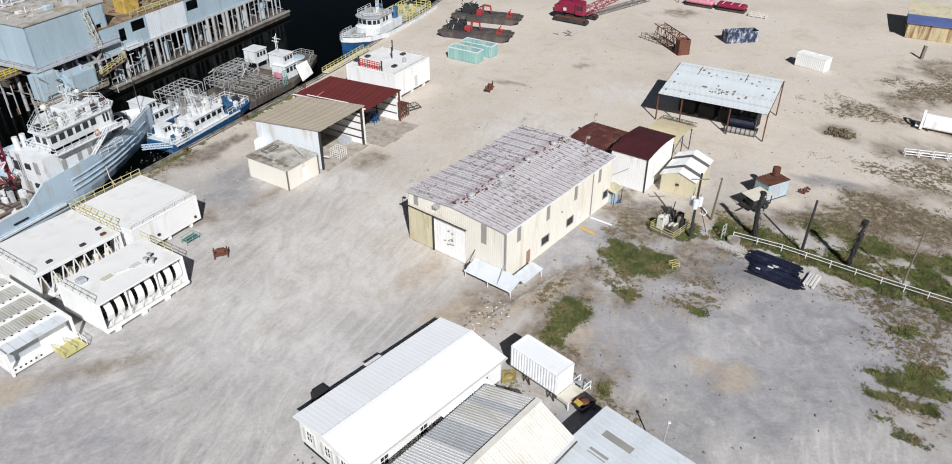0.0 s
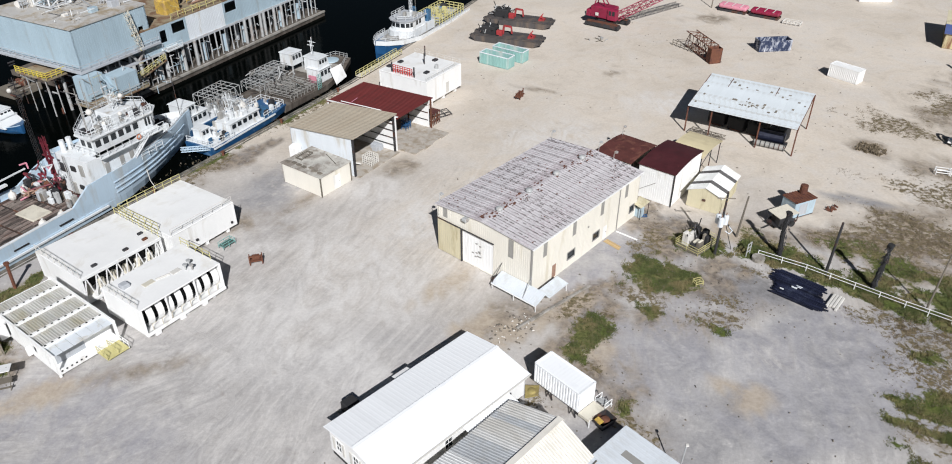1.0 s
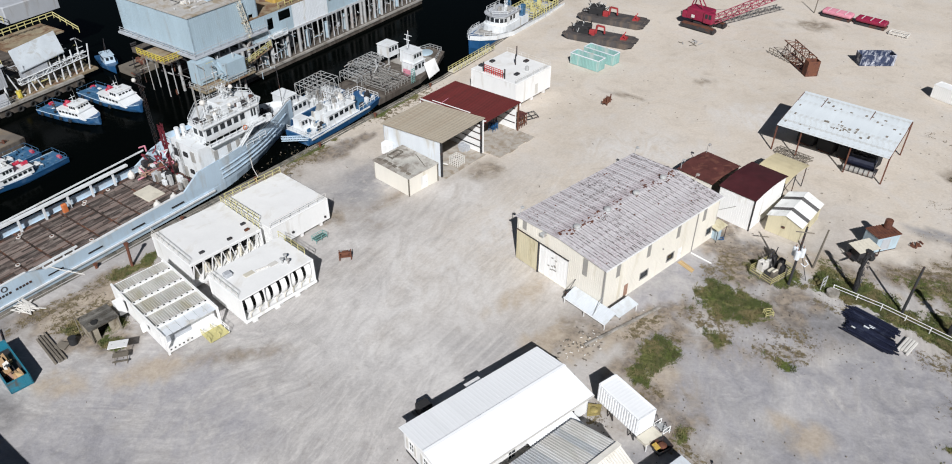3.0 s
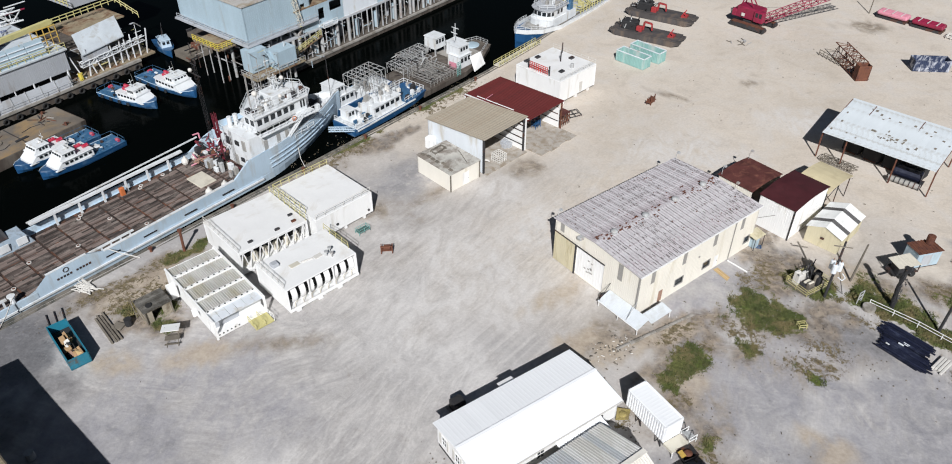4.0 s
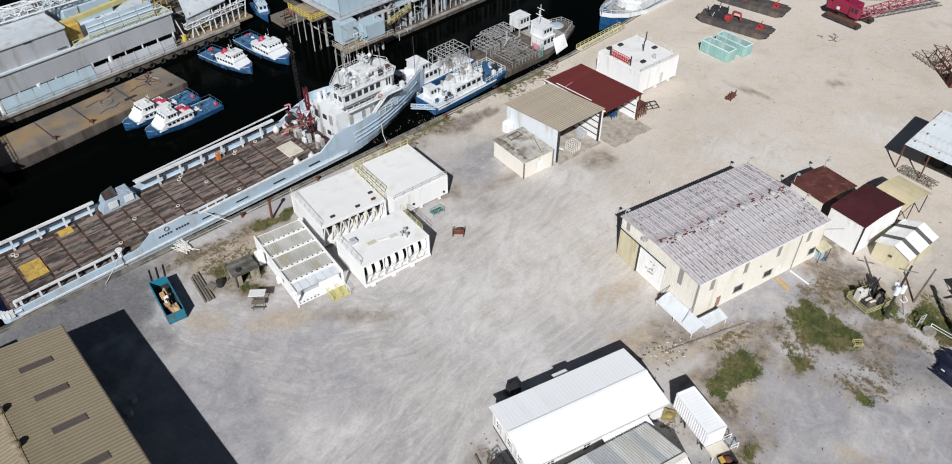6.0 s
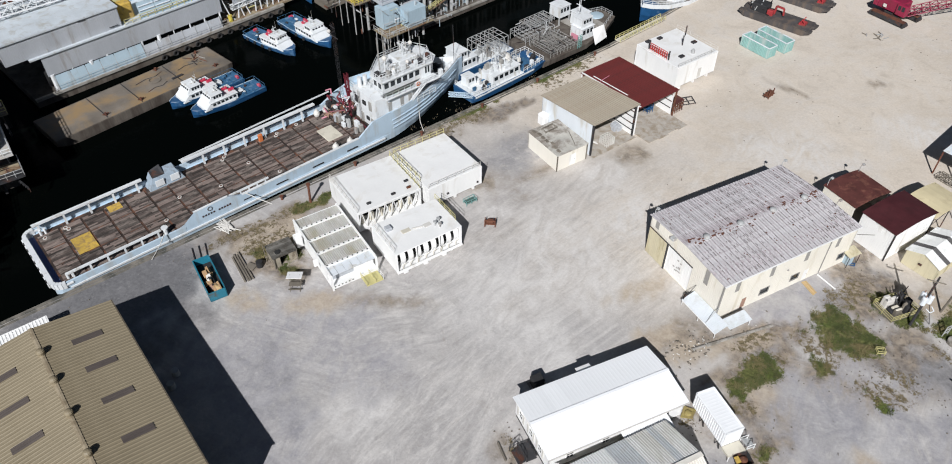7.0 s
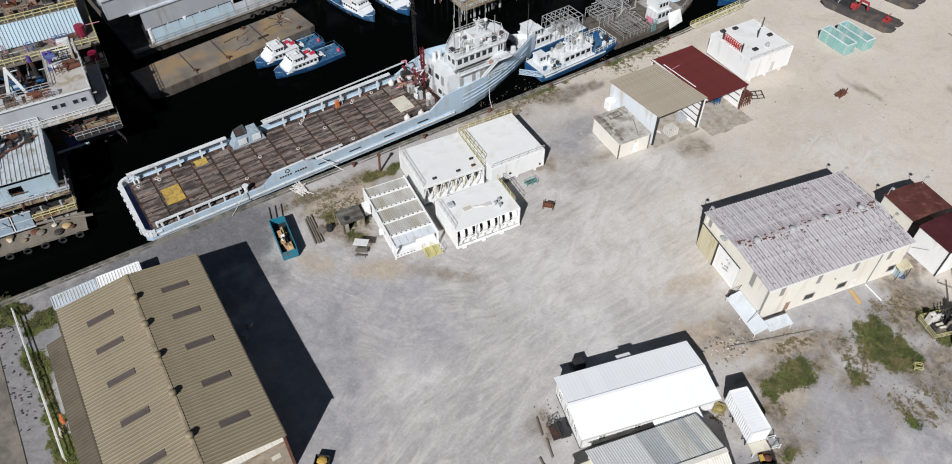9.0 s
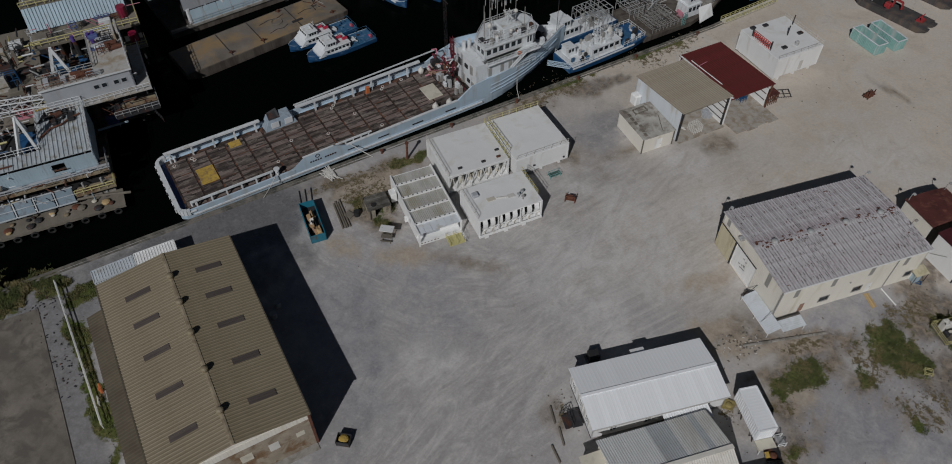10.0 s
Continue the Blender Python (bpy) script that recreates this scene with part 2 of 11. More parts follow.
    def ribbed(self, o, u, v, pitch=0.3, rise=0.04, thick=0.05, flat=0.55):
        """A ribbed metal sheet from o along u (over which the ribs repeat) and v (along which they run)."""
        o, u, v = Vector(o), Vector(u), Vector(v)
        n = u.cross(v).normalized()
        k = max(1, round(u.length / pitch))
        prof = []
        for i in range(k):
            prof += [(i, 0), (i + flat, 0), (i + flat + 0.12, 1), (i + 0.88, 1)]
        prof.append((k, 0))
        top = [o + u * (s / k) + n * rise * h for s, h in prof]
        m = len(top)
        vs = top + [p + v for p in top] + [o - n * thick, o + u - n * thick, o + u + v - n * thick, o + v - n * thick]
        fs = [(i, i + 1, m + i + 1, m + i) for i in range(m - 1)]
        b = 2 * m
        fs += [(b, b + 3, b + 2, b + 1), (b + 1, b + 2, 2 * m - 1, m - 1), (b + 3, b, 0, m)]
        fs += [tuple([b, b + 1] + list(range(m - 1, -1, -1))), tuple([b + 2, b + 3] + list(range(m, 2 * m)))]
        return self.add(vs, fs)

    def wall(self, p, q, z0, z1, thick=0.2, gaps=(), rib=0.0, proud=0.02, broad=0.08):
        """An upright wall from p to q in plan, its outside on the right; gaps: (from, to, low, high) cut through it; rib: spacing of ribs."""
        p, q = Vector(p), Vector(q)
        d = (q - p)
        length = d.length
        d = d / length
        n = Vector((d.y, -d.x))
        cuts = sorted({0.0, length, *[min(max(g, 0), length) for a in gaps for g in a[:2]]})
        for s0, s1 in zip(cuts, cuts[1:]):
            if s1 - s0 < 1e-4:
                continue
            mid = (s0 + s1) / 2
            zs = [z0, z1]
            for a in gaps:
                if a[0] <= mid <= a[1]:
                    zs = sorted(zs + [a[2], a[3]])
            for lo, hi in zip(zs[::2], zs[1::2]):
                if hi - lo < 1e-4:
                    continue
                def block(a, b, out, inn, to):
                    c = [p + d * a + n * out, p + d * b + n * out, p + d * b - n * inn, p + d * a - n * inn]
                    to.add([(*k, lo) for k in c] + [(*k, hi) for k in c],
                           [(3, 2, 1, 0), (4, 5, 6, 7), (0, 1, 5, 4), (1, 2, 6, 5), (2, 3, 7, 6), (3, 0, 4, 7)])
                block(s0, s1, 0, thick, self)
                if rib:
                    self.fine = self.fine or Shape()
                    s = math.ceil(s0 / rib) * rib
                    while s + broad < s1:
                        block(s, s + broad, proud, 0, self.fine)
                        s += rib
        return self

    def rail(self, pts, h=1.1, gap=1.6, r=0.035, rows=2):
        for p, q in zip(pts, pts[1:]):
            p, q = Vector(p), Vector(q)
            k = max(1, round((q - p).length / gap))
            for i in range(k + 1):
                c = p.lerp(q, i / k)
                self.rod(c, c + Vector((0, 0, h)), r, 5)
            for j in range(rows):
                up = Vector((0, 0, h * (1 - j / rows)))
                self.rod(p + up, q + up, r, 5)
        return self

    def truss(self, p, q, deep=1.0, wide=1.0, bays=8, r=0.06):
        """A lattice boom of four chords with bracing."""
        p, q = Vector(p), Vector(q)
        d = (q - p).normalized()
        a = d.cross(Vector((0, 0, 1)))
        a = (a.normalized() if a.length > 1e-3 else Vector((1, 0, 0)))
        b = a.cross(d).normalized()
        cor = [a * wide / 2 * i + b * deep / 2 * j for i, j in ((-1, -1), (1, -1), (1, 1), (-1, 1))]
        for c in cor:
            self.rod(p + c, q + c, r, 5)
        for i in range(bays):
            s, t = p.lerp(q, i / bays), p.lerp(q, (i + 1) / bays)
            for k in range(4):
                c, e = cor[k], cor[(k + 1) % 4]
                self.rod(s + (c if i % 2 else e), t + (e if i % 2 else c), r * 0.6, 4)
                self.rod(s + c, s + e, r * 0.6, 4)
        return self

    def ball(self, c, r, n=8, m=5, sz=1.0):
        c = Vector(c)
        vs = [c + Vector((0, 0, -r * sz))]
        for j in range(1, m):
            a = math.pi * (j / m - 0.5)
            vs += [c + Vector((r * math.cos(a) * math.cos(2 * math.pi * i / n), r * math.cos(a) * math.sin(2 * math.pi * i / n), r * sz * math.sin(a))) for i in range(n)]
        vs.append(c + Vector((0, 0, r * sz)))
        fs = [(0, 1 + (i + 1) % n, 1 + i) for i in range(n)]
        for j in range(m - 2):
            k = 1 + j * n
            fs += [(k + i, k + (i + 1) % n, k + n + (i + 1) % n, k + n + i) for i in range(n)]
        k = 1 + (m - 2) * n
        fs += [(k + i, k + (i + 1) % n, len(vs) - 1) for i in range(n)]
        return self.add(vs, fs)

    def torus(self, c, axis, R, r, n=12, m=6):
        c, w = Vector(c), Vector(axis).normalized()
        a = w.orthogonal().normalized()
        b = w.cross(a)
        vs = []
        for i in range(n):
            d = a * math.cos(2 * math.pi * i / n) + b * math.sin(2 * math.pi * i / n)
            vs += [c + d * (R + r * math.cos(2 * math.pi * j / m)) + w * r * math.sin(2 * math.pi * j / m) for j in range(m)]
        return self.add(vs, [(i * m + j, (i + 1) % n * m + j, (i + 1) % n * m + (j + 1) % m, i * m + (j + 1) % m) for i in range(n) for j in range(m)])

    def hull(self, stations):
        """A boat's hull from stations (x, half width at deck, half width at keel, deck height, keel height, half beam centre)."""
        n = 6
        for x, wd, wk, zd, zk in stations:
            zm = zk + (zd - zk) * 0.45
            wm = wk + (wd - wk) * 0.75
            self.v += [(x, wd, zd), (x, wm, zm), (x, wk, zk), (x, -wk, zk), (x, -wm, zm), (x, -wd, zd)]
        k = len(self.v) - n * len(stations)
        for i in range(len(stations) - 1):
            for j in range(n):
                a, b = k + i * n + j, k + i * n + (j + 1) % n
                self.f.append((b, a, a + n, b + n))
        self.f.append(tuple(k + j for j in range(n)))
        self.f.append(tuple(k + (len(stations) - 1) * n + j for j in reversed(range(n))))
        return self

    def mesh(self, name):
        m = bpy.data.meshes.new(name)
        m.from_pydata(self.v, [], self.f)
        m.validate()
        if len(self.v) < 3000:
            bm = bmesh.new()
            bm.from_mesh(m)
            bmesh.ops.remove_doubles(bm, verts=bm.verts, dist=0.0005)
            bm.to_mesh(m)
            bm.free()
        return m


def part(name, shape, mat, parent=None, label="", at=None):
    """Links a shape as one mesh under a thing or part."""
    me = shape if isinstance(shape, bpy.types.Mesh) else shape.mesh(name)
    if not me.materials:
        me.materials.append(M[mat])
    ob = new(name, me)
    ob.parent = parent
    if at is not None:
        ob.matrix_basis = at
    if isinstance(shape, Shape) and shape.fine:
        tagged(part("ribs", shape.fine, mat, ob), kind="stuff")
    return tagged(ob, label)


def thing(name, x, y, yaw=0.0, z=0.0, label="", category="", group="", kind=""):
    ob = new(name)
    ob.empty_display_size = 0.3
    ob.matrix_basis = pose(x, y, z, 0, 0, yaw)
    return tagged(ob, label, category, group, kind)


# ---- ground, quay and water ----
QX, QY, QA = -51.8, 103.0, radians(63.7)
QD, QN = Vector((math.cos(QA), math.sin(QA))), Vector((math.sin(QA), -math.cos(QA)))


def bend(s):
    """How far the quay's edge swings to the water side."""
    return max(0.0, s - 45) * 0.10


def from_quay(s, w):
    p = Vector((QX, QY)) + QD * s + QN * (w - bend(s))
    return p.x, p.y


def blob(x, y, cx, cy, rx, ry, turn=0.0, rough=0.45):
    """1 inside an uneven patch, 0 outside."""
    c, s = math.cos(radians(turn)), math.sin(radians(turn))
    dx, dy = x - cx, y - cy
    d = math.hypot((dx * c + dy * s) / rx, (-dx * s + dy * c) / ry)
    d += rough * noise.fractal(Vector((x * 0.16, y * 0.16, 3.1)), 1.0, 2.0, 4) + 0.6 * rough * noise.fractal(Vector((x * 0.55, y * 0.55, 8.3)), 1.0, 2.0, 3)
    return min(1.0, max(0.0, (1.15 - d) / 0.7))


GRASS = [(34.1, 87.2, 3, 1.5, -30), (36.8, 85.8, 3.4, 2.5, -30), (39.5, 84.3, 3.4, 2.5, -33), (42.0, 82.5, 3.4, 2.5, -34), (44.4, 80.8, 3.4, 2.5, -34), (46.8, 79.1, 3.4, 2.5, -34), (49.2, 77.4, 3.4, 2.5, -34), (52.4, 75.3, 3.8, 2.5, -34), (55.6, 73.2, 3.8, 2.5, -34), (60.0, 70.2, 4, 2.5, -34), (27.6, 86.8, 1.8, 1.6, 0), (30.0, 86.4, 1.8, 1.2, 0), (28.6, 88.6, 1.6, 1.6, 0), (34, 85.2, 2.4, 0.8, -32), (-93.4, 16.2, 3.6, 2.6, -30), (-89.8, 21.0, 3.2, 2.2, -30), (-76.8, 17.8, 3.6, 0.9, -33), (-71.9, 15.4, 3.2, 0.8, -28), (-61.8, 60.4, 1.6, 1.8, 0), (-55.8, 58.9, 1.8, 1.0, 0), (-59.7, 75.2, 1.2, 2.0, 0), (-84, 22.5, 2.6, 1.6, 60), (-80, 17.5, 2.2, 1.2, -30), (19.7, 81.3, 4.6, 3.8, 1), (16.6, 82.6, 2.0, 2.2, 40), (17.2, 74.4, 1.5, 1.5, 2), (10.8, 69.6, 1.9, 3.5, -32), (8.6, 66.6, 1.6, 2.4, -30), (25.7, 88.2, 2.6, 2.8, 2), (31.5, 86.4, 2.4, 1.5, -31),
         (38.8, 86.6, 5.6, 2.6, -35), (46.4, 81.9, 5.4, 2.6, -36), (53.2, 77.2, 6.0, 2.8, -36), (52.2, 84.0, 8.5, 2.6, -34), (62, 70, 9, 3.2, -36), (59, 80.5, 6, 2, -36), (47.5, 67.7, 1.8, 1.2, 1), (44.3, 59.5, 3.8, 1.0, -22),
         (40.5, 53.1, 2.6, 1.4, -50), (42.2, 56.6, 4.2, 0.9, -35), (47.0, 61.5, 3.0, 0.9, -20), (13.2, 57.8, 0.9, 1.6, -30), (25.2, 71.0, 2.2, 0.9, -35), (44.2, 55.4, 0.9, 0.8, 0), (-47.5, 109, 0.7, 6, -26), (-38.5, 127.5, 0.8, 6, -26), (-57.0, 63, 1.6, 1.2, 60),
         (-60.6, 61, 1.2, 1.6, 0), (-54, 79.5, 1.0, 1.6, 0), (-68, 13.2, 1.3, 9, 66), (-93, 19, 4, 3, 60), (-62, 71.5, 1.6, 1.0, 60), (-57.5, 60.4, 1.2, 1.0, 0)]
DRY = [(46, 89.5, 7, 3.4, -34), (54, 84.5, 9, 4.4, -34), (62, 80, 9, 5, -34), (57, 90, 10, 5, -30), (68, 88, 10, 7, -30), (26, 73.5, 4.5, 2.0, -35), (44, 74, 7, 3.0, -35), (52, 70, 7, 4, -30), (47, 64, 7, 4, -20), (12.6, 57, 1.6, 3.4, -35), (9.5, 63.5, 1.5, 3.4, -35), (24.2, 71.8, 2.6, 1.4, 0), (48, 90, 9, 5, -20), (62, 92, 12, 6, -20), (34, 82, 5, 2, -30), (53.8, 92.5, 10, 8, -15), (60, 88, 14, 6, -32), (66, 105, 12, 7, -20), (12, 72, 2.6, 4, -20), (17, 77, 5, 4, -20), (25.5, 72.5, 6, 3, -20), (68, 128, 9, 8, 0), (85, 138, 14, 10, 0), (27, 76, 4, 2, -20),
       (14.0, 55.3, 5.0, 1.7, -48), (-50, 103, 4, 12, -26), (-38, 127, 3.5, 14, -26), (8.5, 74.5, 6, 1.6, 45), (19, 89, 4, 6, -38), (95, 130, 14, 22, 0), (-62, 62, 8, 5, 20), (48, 69.3, 5.5, 6.5, -20), (43, 56, 4, 6, 0),
       (-66, 64.5, 12, 2.6, 62), (-14.5, 46.5, 1.6, 2.4, 45), (3.6, 58.8, 2.2, 1.4, 45), (-80, 30, 3, 8, -26), (47, 84, 6, 2, -35)]
DAMP = [(48, 72, 6, 6, 0), (44, 64, 6, 6, 0), (-73, 52, 8, 7, 0), (-79, 46, 9, 7, 0), (-70, 47, 8, 5, 30), (-43.5, 109.5, 4.6, 1.8, 62), (-40.5, 114.5, 2.2, 1.0, 60), (27, 57, 9, 7, 20), (36, 60, 8, 8, 0), (20, 65, 5, 4, 30), (28, 70, 5, 2, -20), (-75, 52, 12, 6, 60), (-72, 40, 9, 16, -30),
        (10.5, 84, 2.2, 7, -38), (6, 51, 3, 6, -40), (-36, 100, 6, 9, -20), (-82, 20, 7, 12, -25), (-40, 26, 10, 9, 0), (-50, 40, 12, 8, 0), (36, 72, 7, 6, 0), (-74, 6, 9, 16, -60), (-86, 12, 8, 8, 0), (-72, 12, 8, 9, 0), (-66, 9, 8, 7, 0), (-80, 14, 8, 8, 0), (-91, 16, 9, 8, 0), (-62, 4, 8, 8, 0), (-60, 30, 14, 6, -28), (40, 66, 10, 12, 0), (20, 52, 6, 6, 0), (52.5, 101.5, 7, 1.2, -18), (33, 78, 8, 2, -30)]
DIRT = [(-42.6, 58.9, 9, 1.6, 20), (30, 76, 5, 3, 0), (24, 72, 7, 4, 0), (10, 60, 3, 5, -45), (78, 132, 13, 6, 20), (92, 146, 14, 7, 10), (70, 111, 10, 5, -15), (88, 118, 12, 6, 0), (60, 120, 4, 3, 0), (-43.5, 109.5, 4.0, 1.7, 62), (-41, 114, 2.4, 1.2, 60), (50, 72, 7, 7, 0), (57, 72, 6, 8, 0), (44, 56, 5, 6, 0), (13, 64, 4, 4, 0), (55, 92, 12, 8, -10), (64, 86, 12, 8, -30), (-62, 66, 14, 4, 62), (-70, 58, 5, 4, 0), (60, 98, 10, 4, -15), (10.5, 70, 4, 6, -30), (21, 79, 7, 5, 0), (14, 56, 6, 3, -46), (50, 88, 9, 5, -30), (-64, 61, 10, 4, 45), (13.5, 77.5, 2.2, 8, -38), (24.5, 58.2, 2.4, 3.4, 0), (-51, 99, 3, 12, -26), (20, 90, 3.5, 4, -30), (-62, 63, 9, 3.5, 30), (7, 62, 4, 3, 45), (-15, 45.5, 2, 3, 45), (-38, 90, 6, 4, 0), (29, 92, 4, 4, 0), (37, 91, 5, 3, -30), (-31, 96, 5, 1.6, 58),
        (-17, 108, 3, 5, -28), (-1.5, 71.5, 5, 2.2, 52), (20, 150, 2.4, 1.2, 10), (47, 186, 7, 3, 10), (5, 140, 4, 0.9, -15), (44.3, 83.0, 1.5, 0.8, -33), (51.5, 78.8, 6.5, 0.7, -34)]
DUST = [(-22, 76, 9, 13, -20), (-27, 66, 7, 8, 0), (-12, 92, 5, 9, -20), (-24, 84, 5, 5, 0), (-33, 84, 3, 2.4, 0), (-20, 100, 5, 7, -20), (8, 120, 12, 8, 30), (30, 135, 10, 6, 0), (-14, 76, 6, 8, 0), (-17, 62, 8, 6, 0), (-33, 43, 6, 5, 0),
        (23, 64, 6, 4, 10), (29, 61, 5, 5, 0), (24, 55, 4, 5, 0), (33, 72, 4, 3, 0), (6, 92, 5, 4, 50)]
ROUTES = [[(-34, 8), (-32, 40), (-26, 62), (-18, 84), (-9, 108), (2, 132), (16, 155), (40, 178), (75, 200)],
          [(-80, 49), (-58, 46), (-40, 48), (-29, 56), (-22, 70)], [(24, 40), (28, 56), (31, 72)], [(50, 150), (70, 120), (80, 95), (90, 60)]]
WASH = [(9, 75.2, 4, 1.6, 42), (14.5, 80, 6, 2.6, 45), (19, 85.5, 5, 2.6, 45), (23, 75, 6, 4, 0), (29, 77, 5, 4, 0), (16, 71, 4, 3, 0), (33, 66, 8, 8, 0), (40, 72, 6, 6, 0), (48, 60, 8, 8, 0), (-50, 43, 9, 6, -30), (-43, 35, 9, 6, -30), (-55, 36, 8, 5, 0), (-72, 50, 5, 4, 0), (18, 66, 9, 7, 20), (12, 60, 5, 5, 0), (27, 68, 9, 6, -20), (24.5, 76.5, 3.6, 2.2, -30), (11, 80.5, 8, 2.6, 42), (16, 88, 5, 3, 50), (36, 66, 10, 7, 0), (10.5, 73.2, 3.4, 1.8, 30), (22, 86.5, 4, 2.4, 0), (45, 62, 8, 6, 0), (30, 58, 8, 5, 0), (-48, 53, 11, 6, 20), (-38, 49, 9, 5, 20)]
EARTH = [(22.5, 87.6, 4, 3, 20), (25.5, 91.5, 4, 3, 0), (19.8, 92.8, 3, 2.4, 45), (28, 84.5, 3, 2, -30), (-43.5, 109.5, 4.2, 1.7, 62), (-40.8, 114.2, 2.2, 1.0, 60), (54, 84, 9, 3.6, -34), (60, 88, 10, 5, -30), (46, 89.5, 6, 2.6, -34), (64, 78, 8, 4, -34), (-66.6, 62.7, 4, 2.4, 60), (-62.2, 67, 4, 3, 60), (-59, 60, 4, 3, 0), (-56, 59, 3, 2, 0), (4.5, 72.6, 5.0, 1.6, 38), (8.6, 76.0, 4.6, 1.0, 36), (0.6, 69.4, 2.6, 1.6, 30), (12, 77.6, 3.2, 1.5, 20), (14, 73.5, 3, 1.6, -10), (21.5, 91.5, 3.4, 2.6, 20), (26, 82.5, 2.4, 4.0, -20), (19.5, 97.5, 2.4, 3.2, 0), (5.5, 66, 1.6, 3.6, -35), (10, 64, 1.3, 2.4, -30), (12.6, 58, 1.6, 2.4, -30)]
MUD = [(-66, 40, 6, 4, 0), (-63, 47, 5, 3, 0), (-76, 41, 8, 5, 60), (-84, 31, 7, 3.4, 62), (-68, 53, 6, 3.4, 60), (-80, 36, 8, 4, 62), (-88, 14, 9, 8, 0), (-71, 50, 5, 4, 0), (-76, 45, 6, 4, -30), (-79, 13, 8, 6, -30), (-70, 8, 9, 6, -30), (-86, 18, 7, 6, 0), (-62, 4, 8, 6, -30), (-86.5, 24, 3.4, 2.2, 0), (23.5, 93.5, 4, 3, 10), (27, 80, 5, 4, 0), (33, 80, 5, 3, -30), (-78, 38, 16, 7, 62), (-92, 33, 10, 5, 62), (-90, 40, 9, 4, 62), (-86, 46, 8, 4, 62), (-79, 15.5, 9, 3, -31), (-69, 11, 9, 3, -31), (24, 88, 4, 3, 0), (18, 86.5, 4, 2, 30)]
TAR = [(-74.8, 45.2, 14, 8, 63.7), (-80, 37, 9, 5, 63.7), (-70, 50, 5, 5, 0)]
TAN = [(2.5, 69.6, 4.6, 1.7, 42), (7.6, 74.0, 4.4, 1.2, 42), (0.2, 67.4, 3.2, 1.8, 30), (-3.5, 69.6, 3.4, 1.8, 40), (-7, 78, 1.6, 5, -38), (30, 92, 4, 3, -30), (11, 66.5, 2.2, 2.4, 0), (38, 88.6, 4, 0.7, -32), (43, 85.4, 4.5, 0.6, -34), (49.5, 81.0, 5, 0.6, -34), (56, 76.6, 5, 0.6, -34),
       (-63, 64, 8, 2.6, 60), (-48, 56, 5, 2, 30), (-58, 52, 4, 2, 0), (26.5, 59.5, 2.6, 2.2, 30), (23.5, 62, 2, 1.2, 30)]
SAND_FAR = Vector((0.25, 1.0)).normalized()


